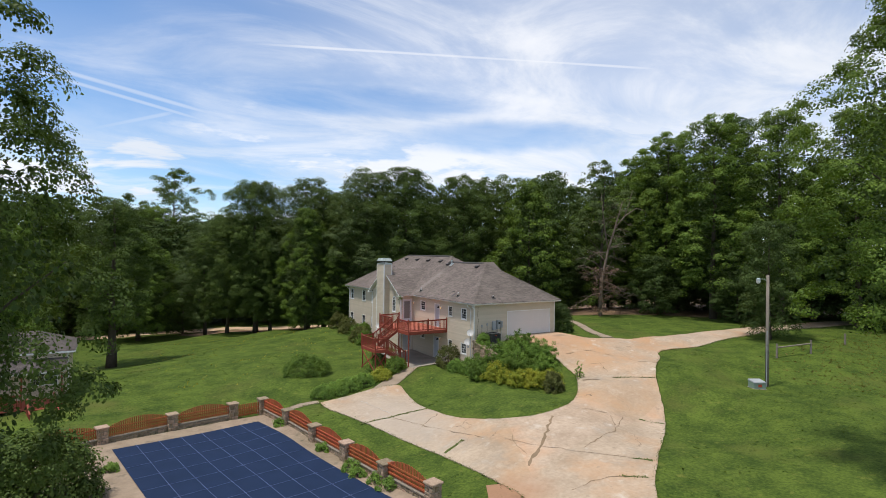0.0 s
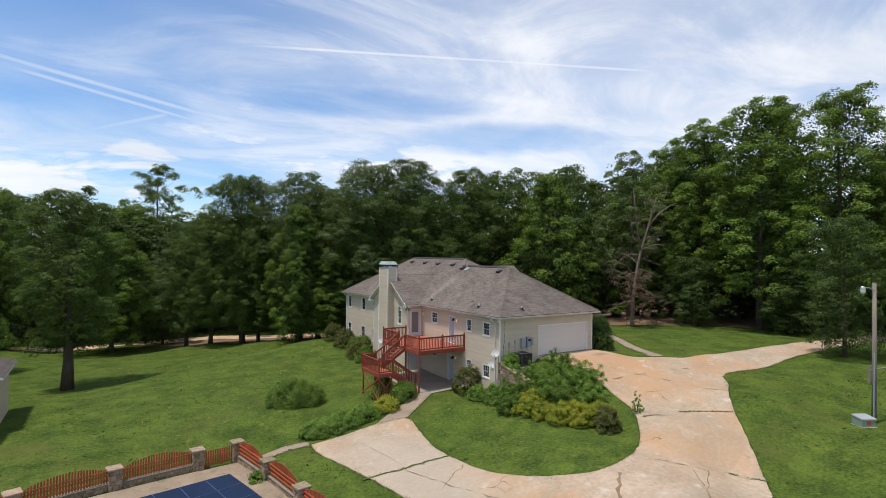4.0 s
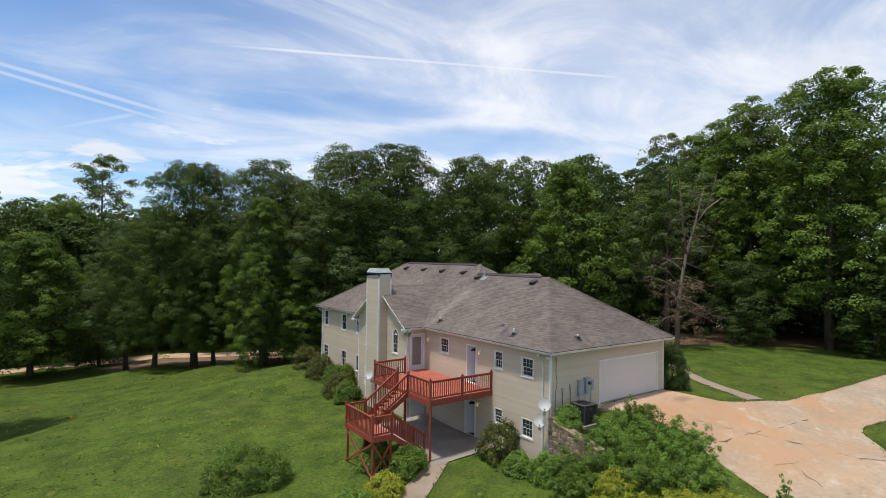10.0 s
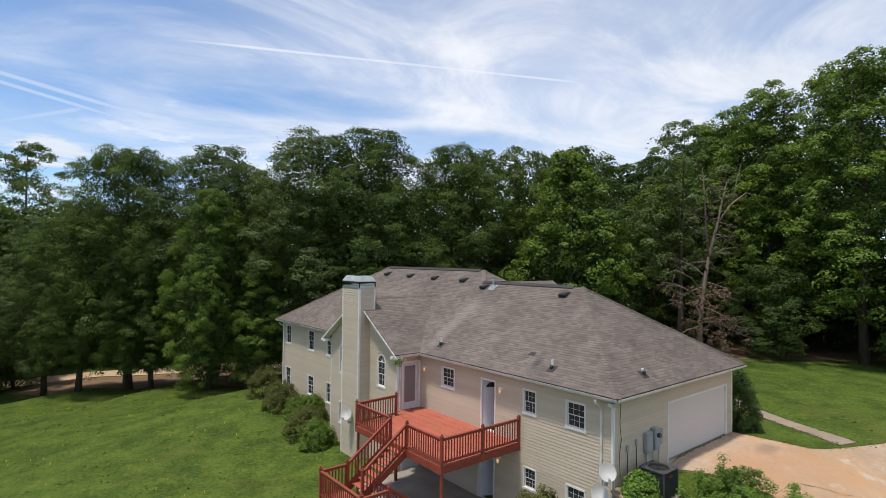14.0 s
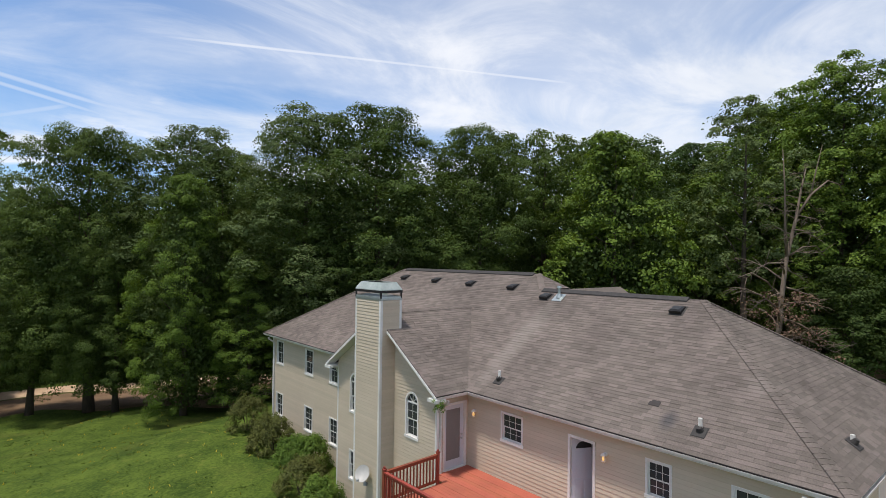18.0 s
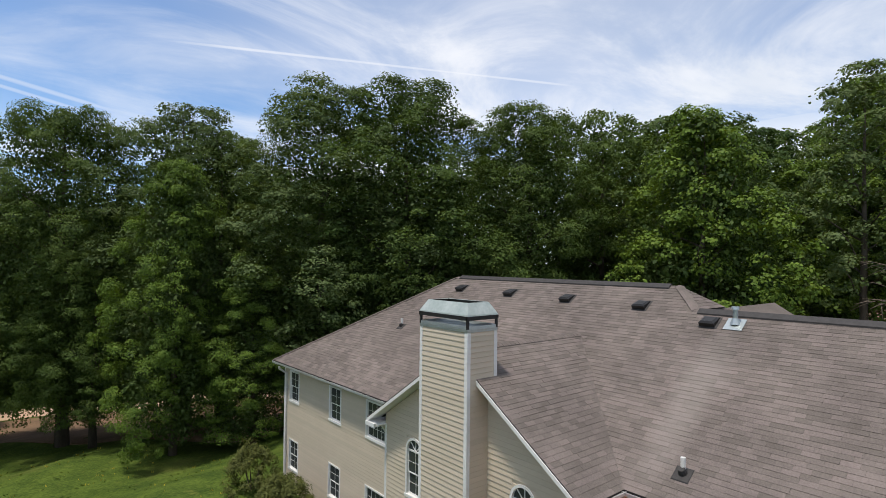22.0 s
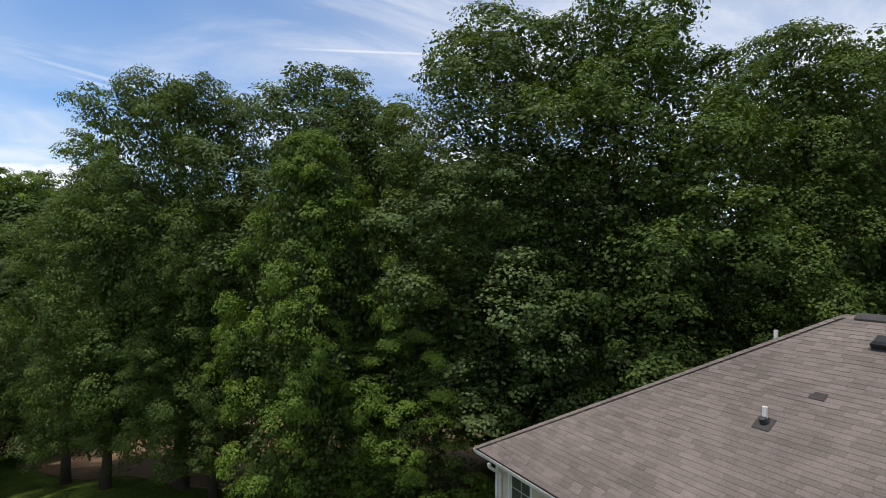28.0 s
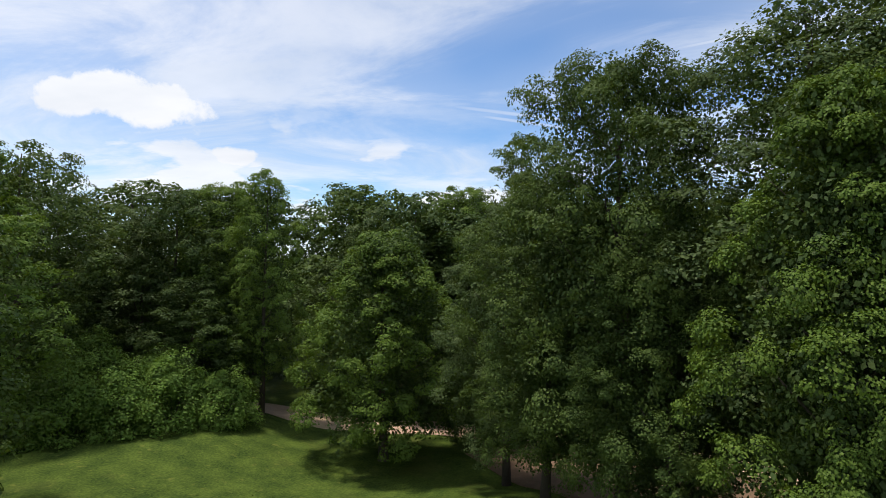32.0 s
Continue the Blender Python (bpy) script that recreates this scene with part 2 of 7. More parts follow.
M = {}
M["siding"] = material("vinyl_siding", (0.58, 0.495, 0.385), (0.52, 0.44, 0.335), scale=0.6, fine=9, rough=0.55, bump=0.05, vary=0.05, stretch=(1, 1, 2.5))
M["white"] = material("white_trim", (0.78, 0.77, 0.75), (0.66, 0.65, 0.62), scale=1.2, fine=20, rough=0.5, bump=0.04)
M["gutter"] = material("white_gutter", (0.72, 0.71, 0.69), (0.50, 0.48, 0.44), scale=1.5, fine=14, rough=0.45, bump=0.05)
M["door"] = material("painted_door", (0.62, 0.64, 0.69), (0.56, 0.58, 0.63), scale=1, fine=20, rough=0.4, bump=0.03)
M["garage_door"] = material("garage_door", (0.66, 0.61, 0.585), (0.62, 0.575, 0.55), scale=0.6, fine=20, rough=0.5, bump=0.03)
M["shingle"] = material("asphalt_shingle", (0.188, 0.157, 0.138), (0.118, 0.099, 0.088), scale=0.55, fine=30, grit=0.7, rough=0.95, bump=0.5, bump_dist=0.006, island=0.17, vary=0.14, spec=0.1, stains=((0.200, 0.174, 0.158), 0.45, 0.56, 1.0))
def marks(m, spots):
    """Soft-edged stains with a place and shape of their own: (centre, half size, colour, strength)."""
    n, l = m.node_tree.nodes, m.node_tree.links
    b = n["Principled BSDF"]
    geo = n.new("ShaderNodeNewGeometry")
    blur = n.new("ShaderNodeTexNoise")
    blur.inputs["Scale"].default_value, blur.inputs["Detail"].default_value = 1.5, 6
    l.new(geo.outputs["Position"], blur.inputs["Vector"])
    for centre, half, colour, strength in spots:
        off = n.new("ShaderNodeVectorMath")
        off.operation = "SUBTRACT"
        l.new(geo.outputs["Position"], off.inputs[0])
        off.inputs[1].default_value = centre
        part_ = n.new("ShaderNodeVectorMath")
        part_.operation = "DIVIDE"
        l.new(off.outputs[0], part_.inputs[0])
        part_.inputs[1].default_value = half
        size = n.new("ShaderNodeVectorMath")
        size.operation = "LENGTH"
        l.new(part_.outputs[0], size.inputs[0])
        rough = n.new("ShaderNodeMath")
        rough.operation = "MULTIPLY_ADD"
        l.new(blur.outputs[0], rough.inputs[0])
        rough.inputs[1].default_value = 0.7
        l.new(size.outputs["Value"], rough.inputs[2])
        fade = n.new("ShaderNodeMapRange")
        l.new(rough.outputs[0], fade.inputs[0])
        for k, q in enumerate((1.4, 0.7, 0.0, strength)):
            fade.inputs[k + 1].default_value = q
        mx = n.new("ShaderNodeMix")
        mx.data_type = "RGBA"
        l.new(fade.outputs[0], mx.inputs[0])
        l.new(b.inputs["Base Color"].links[0].from_socket, mx.inputs[6])
        mx.inputs[7].default_value = (*colour, 1)
        l.new(mx.outputs[2], b.inputs["Base Color"])


# a zinc-washed streak below the flue, and one sooty smudge
marks(M["shingle"], [((2.0, 9.95, 7.2), (2.3, 0.55, 9.0), (0.27, 0.235, 0.21), 0.48), ((0.28, 3.54, 6.1), (0.34, 0.26, 9.0), (0.07, 0.068, 0.072), 0.8)])
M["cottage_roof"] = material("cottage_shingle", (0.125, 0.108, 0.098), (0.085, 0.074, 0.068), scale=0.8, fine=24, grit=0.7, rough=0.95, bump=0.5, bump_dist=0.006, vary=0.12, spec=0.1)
M["roof_base"] = material("roof_felt", (0.060, 0.052, 0.05), scale=2, rough=0.95)
M["deck_red"] = material("red_deck_stain", (0.30, 0.066, 0.038), (0.215, 0.05, 0.032), scale=2.2, fine=45, rough=0.6, bump=0.2, bump_dist=0.004, vary=0.12)
M["deck_floor"] = material("red_deck_floor", (0.47, 0.135, 0.082), (0.36, 0.105, 0.068), scale=1.4, fine=30, rough=0.65, bump=0.15, bump_dist=0.004, vary=0.08)
M["fence_red"] = material("red_fence_stain", (0.42, 0.115, 0.042), (0.30, 0.078, 0.032), scale=2.5, fine=35, rough=0.7, bump=0.2, bump_dist=0.004, vary=0.18)
M["stone"] = material("field_stone", (0.37, 0.285, 0.195), (0.20, 0.145, 0.095), scale=5, fine=40, rough=0.9, bump=0.5, bump_dist=0.02, vary=0.35)
M["mortar"] = material("mortar", (0.29, 0.25, 0.20), (0.18, 0.155, 0.12), scale=6, fine=60, rough=0.95, bump=0.4)
M["concrete"] = material("old_concrete", (0.475, 0.372, 0.272), (0.325, 0.245, 0.17), scale=0.42, fine=5, grit=0.75, rough=0.9, bump=0.3, bump_dist=0.012, vary=0.07, detail=9, stains=[((0.47, 0.265, 0.135), 0.17, 0.49, 0.72), ((0.30, 0.255, 0.20), 0.55, 0.55, 0.74), ((0.53, 0.445, 0.355), 1.1, 0.58, 0.74), ((0.27, 0.21, 0.15), 2.3, 0.62, 0.76)])


def hairline_cracks(m, scale, width, colour, keep):
    """Thin wandering cracks over a material, here and there."""
    n, l = m.node_tree.nodes, m.node_tree.links
    b = n["Principled BSDF"]
    src = b.inputs["Base Color"].links[0].from_socket
    geo = n.new("ShaderNodeNewGeometry")
    warp = n.new("ShaderNodeTexNoise")
    warp.inputs["Scale"].default_value, warp.inputs["Detail"].default_value = 1.3, 5
    l.new(geo.outputs["Position"], warp.inputs["Vector"])
    add = n.new("ShaderNodeVectorMath")
    add.operation = "MULTIPLY_ADD"
    l.new(warp.outputs["Color"], add.inputs[0])
    add.inputs[1].default_value = (1.1, 1.1, 0.0)
    l.new(geo.outputs["Position"], add.inputs[2])
    cells = n.new("ShaderNodeTexVoronoi")
    cells.feature = "DISTANCE_TO_EDGE"
    cells.inputs["Scale"].default_value = scale
    l.new(add.outputs[0], cells.inputs["Vector"])
    line = n.new("ShaderNodeMapRange")
    l.new(cells.outputs["Distance"], line.inputs[0])
    for k, q in enumerate((width, width * 0.3, 0.0, 1.0)):
        line.inputs[k + 1].default_value = q
    patch = n.new("ShaderNodeTexNoise")
    patch.inputs["Scale"].default_value = 0.33
    l.new(geo.outputs["Position"], patch.inputs["Vector"])
    some = n.new("ShaderNodeMapRange")
    l.new(patch.outputs[0], some.inputs[0])
    some.inputs[1].default_value, some.inputs[2].default_value = keep, keep + 0.1
    both = n.new("ShaderNodeMath")
    both.operation = "MULTIPLY"
    l.new(line.outputs[0], both.inputs[0])
    l.new(some.outputs[0], both.inputs[1])
    mx = n.new("ShaderNodeMix")
    mx.data_type = "RGBA"
    l.new(both.outputs[0], mx.inputs[0])
    l.new(src, mx.inputs[6])
    mx.inputs[7].default_value = (*colour, 1)
    l.new(mx.outputs[2], b.inputs["Base Color"])


# red clay washed out before the garage and down the drive, grey weathering on the parking slab
marks(M["concrete"], [((6.0, -2.6, 2), (4.2, 2.4, 9), (0.44, 0.24, 0.125), 0.55), ((3.2, -12.5, 0), (5.5, 3.2, 9), (0.43, 0.27, 0.155), 0.35), ((6.8, -6.5, 1), (3.0, 4.0, 9), (0.43, 0.27, 0.155), 0.4), ((-9.6, -5.5, -1), (3.6, 7.0, 9), (0.40, 0.34, 0.275), 0.6), ((-10.6, -18.0, -1.5), (2.2, 2.0, 9), (0.36, 0.20, 0.11), 0.7), ((8.0, -1.8, 2.6), (0.9, 0.45, 9), (0.20, 0.15, 0.10), 0.6)])
hairline_cracks(M["concrete"], 0.24, 0.0065, (0.20, 0.145, 0.095), 0.58)
M["patio"] = material("patio_concrete", (0.36, 0.32, 0.275), (0.23, 0.205, 0.175), scale=0.8, fine=14, rough=0.9, bump=0.25, vary=0.05)
M["path"] = material("path_concrete", (0.36, 0.28, 0.21), (0.26, 0.20, 0.145), scale=0.8, fine=12, rough=0.9, bump=0.3, vary=0.08)
M["pool_deck"] = material("pool_deck_concrete", (0.33, 0.255, 0.18), (0.21, 0.16, 0.11), scale=1.1, fine=12, rough=0.9, bump=0.35, vary=0.12, detail=8, stains=[((0.13, 0.11, 0.075), 1.7, 0.58, 0.72), ((0.38, 0.31, 0.23), 0.6, 0.58, 0.75)])
M["crack"] = material("weedy_crack", (0.12, 0.13, 0.045), (0.075, 0.11, 0.025), scale=1.5, fine=20, rough=0.95)
M["worn"] = material("worn_joint", (0.27, 0.185, 0.115), (0.17, 0.125, 0.075), scale=2, fine=20, rough=0.95)
M["pale"] = material("chalky_mark", (0.50, 0.45, 0.39), (0.38, 0.33, 0.27), scale=3, fine=20, rough=0.95)
M["dirt"] = material("red_dirt", (0.36, 0.20, 0.115), (0.27, 0.155, 0.09), scale=0.6, fine=9, rough=0.95, bump=0.4, bump_dist=0.03)
M["sand"] = material("sandy_track", (0.56, 0.40, 0.27), (0.42, 0.29, 0.19), scale=0.7, fine=9, rough=0.95, bump=0.3, bump_dist=0.03)
M["pool_cover"] = material("pool_cover_fabric", (0.012, 0.024, 0.056), (0.016, 0.030, 0.070), scale=0.7, fine=60, rough=0.75, bump=0.15, spec=0.1, stains=((0.03, 0.04, 0.07), 0.5, 0.64, 0.95))
M["strap"] = material("pool_strap", (0.10, 0.14, 0.26), (0.08, 0.11, 0.22), rough=0.8)
M["bark"] = material("bark", (0.105, 0.082, 0.062), (0.055, 0.043, 0.034), scale=4, fine=26, rough=0.95, bump=0.8, bump_dist=0.04, stretch=(1, 1, 0.3))
M["dead_wood"] = material("dead_wood", (0.21, 0.165, 0.125), (0.12, 0.09, 0.07), scale=4, fine=26, rough=0.95, bump=0.6, bump_dist=0.03, stretch=(1, 1, 0.3))
M["dead_leaf"] = material("dead_leaf", (0.20, 0.125, 0.08), (0.12, 0.08, 0.052), scale=3, fine=20, rough=0.9, island=0.3)
M["black"] = material("black_metal", (0.018, 0.018, 0.019), (0.03, 0.028, 0.026), scale=3, rough=0.45, bump=0.05)
M["dark_room"] = material("dim_room", (0.05, 0.045, 0.04), (0.035, 0.03, 0.03), scale=1, rough=0.9)
M["galv"] = material("galvanised_sheet", (0.52, 0.56, 0.55), (0.40, 0.44, 0.43), scale=2.5, fine=18, rough=0.38, metal=0.75, bump=0.06)
M["patina"] = material("weathered_cap", (0.50, 0.54, 0.50), (0.33, 0.38, 0.35), scale=2.2, fine=14, rough=0.5, metal=0.35, bump=0.08)
M["grey_box"] = material("grey_meter_box", (0.36, 0.38, 0.39), (0.29, 0.31, 0.32), scale=3, rough=0.5, bump=0.03)
M["dish"] = material("satellite_dish", (0.50, 0.49, 0.47), (0.42, 0.41, 0.39), scale=4, rough=0.5, bump=0.02)
M["pvc"] = material("white_pipe", (0.72, 0.71, 0.68), (0.55, 0.53, 0.49), scale=6, rough=0.5, bump=0.03)
M["rubber"] = material("dark_flashing", (0.035, 0.032, 0.03), (0.055, 0.05, 0.048), scale=6, rough=0.7, bump=0.1)
M["pole_wood"] = material("weathered_pole", (0.26, 0.225, 0.185), (0.17, 0.145, 0.12), scale=5, fine=30, rough=0.9, bump=0.5, bump_dist=0.01, stretch=(1, 1, 0.2))
M["green_box"] = material("transformer_green", (0.23, 0.30, 0.24), (0.19, 0.25, 0.20), scale=2, rough=0.5, bump=0.04)
M["red_label"] = material("red_label", (0.55, 0.08, 0.03), rough=0.6, bump=0)
M["ac"] = material("dark_ac_case", (0.045, 0.048, 0.05), (0.065, 0.068, 0.07), scale=4, rough=0.5, bump=0.05)
M["blind"] = material("window_blind", (0.24, 0.23, 0.22), (0.19, 0.185, 0.18), scale=1, rough=0.8)
M["soil"] = material("mulch", (0.12, 0.065, 0.04), (0.075, 0.045, 0.03), scale=3, fine=20, rough=0.95, bump=0.6, bump_dist=0.03)

glass = bpy.data.materials.new("window_glass")
glass.use_nodes = True
gb = glass.node_tree.nodes["Principled BSDF"]
gb.inputs["Base Color"].default_value = (0.045, 0.05, 0.052, 1)
gb.inputs["Roughness"].default_value = 0.06
gb.inputs["Specular IOR Level"].default_value = 0.4
M["glass"] = glass
bulb = bpy.data.materials.new("lit_bulb")
bulb.use_nodes = True
bb = bulb.node_tree.nodes["Principled BSDF"]
bb.inputs["Base Color"].default_value = (0.9, 0.6, 0.25, 1)
bb.inputs["Emission Color"].default_value = (1.0, 0.52, 0.14, 1)
bb.inputs["Emission Strength"].default_value = 0.9
M["bulb"] = bulb

M["leaf_oak"] = leaf_material("oak_leaves", (0.105, 0.155, 0.033), (0.058, 0.093, 0.023))
M["leaf_light"] = leaf_material("light_leaves", (0.142, 0.215, 0.034), (0.082, 0.136, 0.024))
M["leaf_gum"] = leaf_material("gum_leaves", (0.168, 0.250, 0.042), (0.098, 0.158, 0.030))
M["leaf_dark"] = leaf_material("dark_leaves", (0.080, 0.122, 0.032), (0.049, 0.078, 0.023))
M["leaf_grey"] = leaf_material("grey_green_leaves", (0.132, 0.178, 0.064), (0.074, 0.110, 0.038))
M["leaf_pine"] = leaf_material("pine_needles", (0.070, 0.120, 0.036), (0.046, 0.080, 0.027))
M["leaf_bush"] = leaf_material("bush_leaves", (0.135, 0.215, 0.036), (0.080, 0.138, 0.026), grain=1.2)
M["leaf_box"] = leaf_material("clipped_bush_leaves", (0.140, 0.150, 0.042), (0.085, 0.098, 0.030), grain=1.5)
M["leaf_yellow"] = leaf_material("yellow_green_leaves", (0.36, 0.35, 0.04), (0.19, 0.25, 0.033), grain=1.2)
M["leaf_shrub"] = leaf_material("shrub_leaves", (0.185, 0.300, 0.052), (0.105, 0.180, 0.036), grain=1.0)

lawn = material("lawn", (0.100, 0.142, 0.023), (0.032, 0.058, 0.010), grit=0.9, scale=0.6, fine=7.0, rough=0.9, bump=0.6, bump_dist=0.06, spec=0.1, detail=8, stains=[((0.098, 0.108, 0.026), 0.18, 0.54, 0.78), ((0.150, 0.165, 0.034), 1.6, 0.60, 0.76), ((0.030, 0.052, 0.010), 2.6, 0.62, 0.74)])
M["lawn"] = lawn
M["litter"] = material("leaf_litter", (0.24, 0.15, 0.088), (0.13, 0.085, 0.05), scale=0.5, fine=8, rough=0.95, bump=0.6, bump_dist=0.05)
M["grass"] = leaf_material("grass_blades", (0.088, 0.128, 0.022), (0.064, 0.100, 0.018), vary=0.30, through_light=0.4)
M["dry_weed"] = leaf_material("dry_weeds", (0.17, 0.145, 0.05), (0.12, 0.12, 0.035), vary=0.25, through_light=0.3)
M["flower"] = material("yellow_flowers", (0.42, 0.34, 0.03), (0.35, 0.30, 0.04), rough=0.8, bump=0)

# ---- mesh building ----


class Geo:
    """Gathers corners and faces for one mesh."""

    def __init__(self):
        self.v, self.f = [], []

    def face(self, *pts):
        k = len(self.v)
        self.v += [tuple(p) for p in pts]
        self.f.append(tuple(range(k, k + len(pts))))
        return self

    def hexa(self, p):
        """Eight corners: bottom ring, then top ring, both anticlockwise from above."""
        k = len(self.v)
        self.v += [tuple(q) for q in p]
        self.f += [tuple(k + i for i in q) for q in ((3, 2, 1, 0), (4, 5, 6, 7), (0, 1, 5, 4), (1, 2, 6, 5), (2, 3, 7, 6), (3, 0, 4, 7))]
        return self

    def box(self, x0, y0, z0, x1, y1, z1):
        return self.hexa([(x0, y0, z0), (x1, y0, z0), (x1, y1, z0), (x0, y1, z0), (x0, y0, z1), (x1, y0, z1), (x1, y1, z1), (x0, y1, z1)])

    def soft_box(self, x0, y0, z0, x1, y1, z1, c=0.01):
        """A box with chamfered upright and top edges."""
        def ring(i, z):
            return [(x0 + i, y0 + c, z), (x0 + c, y0 + i, z), (x1 - c, y0 + i, z), (x1 - i, y0 + c, z), (x1 - i, y1 - c, z), (x1 - c, y1 - i, z), (x0 + c, y1 - i, z), (x0 + i, y1 - c, z)]
        return self.rings([ring(0, z0), ring(0, z1 - c), ring(c * 0.7, z1)])

    def rings(self, rings, caps=True):
        k, n = len(self.v), len(rings[0])
        for r in rings:
            self.v += [tuple(p) for p in r]
        for j in range(len(rings) - 1):
            for i in range(n):
                a, b = k + j * n + i, k + j * n + (i + 1) % n
                self.f.append((a, b, b + n, a + n))
        if caps:
            self.f.append(tuple(reversed(range(k, k + n))))
            self.f.append(tuple(range(k + (len(rings) - 1) * n, k + len(rings) * n)))
        return self

    def tube(self, pts, radii, n=8, caps=True):
        """A round tube through the points."""
        pts = [Vector(p) for p in pts]
        if isinstance(radii, (int, float)):
            radii = [radii] * len(pts)
        out = []
        for i, p in enumerate(pts):
            d = (pts[min(i + 1, len(pts) - 1)] - pts[max(i - 1, 0)]).normalized()
            a = d.orthogonal().normalized() if abs(d.z) < 0.9 else Vector((1, 0, 0)).cross(d).normalized()
            b = d.cross(a)
            out.append([p + (a * math.cos(2 * math.pi * k / n) + b * math.sin(2 * math.pi * k / n)) * radii[i] for k in range(n)])
        return self.rings(out, caps)

    def bar(self, a, b, w, h, upv=(0, 0, 1)):
        """A square bar from a to b, w wide and h high."""
        a, b = Vector(a), Vector(b)
        d = (b - a).normalized()
        s = d.cross(Vector(upv))
        s = (s if s.length > 1e-4 else d.cross(Vector((1, 0, 0)))).normalized()
        u = s.cross(d).normalized()
        q = [(-w / 2, -h / 2), (w / 2, -h / 2), (w / 2, h / 2), (-w / 2, h / 2)]
        return self.rings([[a + s * i + u * j for i, j in q], [b + s * i + u * j for i, j in q]])

    def mesh(self, name, mat, smooth=False):
        m = bpy.data.meshes.new(name)
        m.from_pydata(self.v, [], self.f)
        m.materials.append(mat)
        if smooth:
            m.polygons.foreach_set("use_smooth", [True] * len(m.polygons))
        m.update()
        return m


def part(name, geo, mat, parent=None, label="", smooth=False):
    """Links a mesh as one object under a thing or part; geo is a Geo or a mesh."""
    ob = new(name, geo if isinstance(geo, bpy.types.Mesh) else geo.mesh(name, mat, smooth))
    if parent:
        ob.parent = parent
    if label:
        ob["label"] = label
    return ob


def thing(name, label, category, group="", at=(0, 0, 0)):
    e = new(name)
    e.empty_display_size = 0.3
    e.location = at
    return tagged(e, label, category, group)


rnd = random.Random(7)

# ---- ground: spot heights of the land, with the drive a storey above the back lawn ----
GROUND = [(5,-1,2.68),(8.5,-1,2.68),(12,-3.3,2.38),(15,-7,1.85),(20,-5,2.2),(16.5,-3.8,2.3),(25,-4.5,2.25),(31,-4.5,2.25),(17,4,2.4),(24,4,2.4),(38,-7.5,2.25),(18,-8.5,1.75),(26,-9,2.0),(12.3,-9,1.45),(3.5,-9.3,.95),(.9,-8.6,.05),(2.9,-16,-.6),(14.4,-16,.5),
 (-6.9,-1.5,-.9),(-12.5,2.6,-1.1),(-12.2,6.7,-.5),(-17,2,-1.7),(-15.5,-8,-1.65),(-25,35,-2.8),(-10,50,-3.1),(-14,61,-4.5),(-1.5,7,0),(-1.5,1,0),
 (-1.5,14,.1),(-1,27,.2),(-6,14,-.2),(11,12,2.5),(32,10,2.4),(42,-6,2.4),(22,-24,.6),(-20,-30,-1.8),(-40,5,-2.6),(-40,60,-2.6),(8,34,-.2),(-22,60.6,-4.6),(-22,-7,-1.68),(-18,-12,-1.68),(-20,-1,-1.68),
 (-4,40,-1.7),(2,44,-2.3),(5,54,-3.9),(0,66,-4.9),(-14,69,-5),(-26,69,-5),(12,61,-4.7),(22,57,-4.5),(34,54,-4.2),(-45,75,-4.6),(20,78,-4.5),(-12,78,-4.8)]


def height(x, y):
    w = s = 0.0
    for a, b, c in GROUND:
        k = 1 / ((x - a) ** 2 + (y - b) ** 2 + 1.5) ** 1.6
        w, s = w + k, s + k * c
    return s / w


def ground_sheet():
    xs = np.concatenate([[-1800, -900, -500, -300, -200, -150, -110, -85], np.arange(-66, -36, 2.5), np.arange(-36, 54, 0.75), np.arange(54, 80, 3), [95, 120, 160, 220, 300, 500, 900, 1800]])
    ys = np.concatenate([[-1800, -900, -500, -300, -200, -140, -100, -75, -60], np.arange(-48, 76, 0.75), np.arange(76, 100, 3), [115, 140, 180, 250, 350, 500, 900, 1800]])
    X, Y = np.meshgrid(xs, ys, indexing="ij")
    W, S = np.zeros_like(X), np.zeros_like(X)
    for a, b, c in GROUND:
        k = 1 / ((X - a) ** 2 + (Y - b) ** 2 + 1.5) ** 1.6
        W += k
        S += k * c
    Z = S / W
    nx, ny = len(xs), len(ys)
    idx = np.arange(nx * ny).reshape(nx, ny)
    faces = np.stack([idx[:-1, :-1], idx[1:, :-1], idx[1:, 1:], idx[:-1, 1:]], -1).reshape(-1, 4)
    me = bpy.data.meshes.new("ground")
    me.from_pydata(np.stack([X, Y, Z], -1).reshape(-1, 3).tolist(), [], faces.tolist())
    me.materials.append(M["lawn"])
    me.polygons.foreach_set("use_smooth", [True] * len(me.polygons))
    return tagged(new("ground", me), "mown green lawn with clover and small weeds, sloping away", "lawn", kind="structure")


ground_sheet()


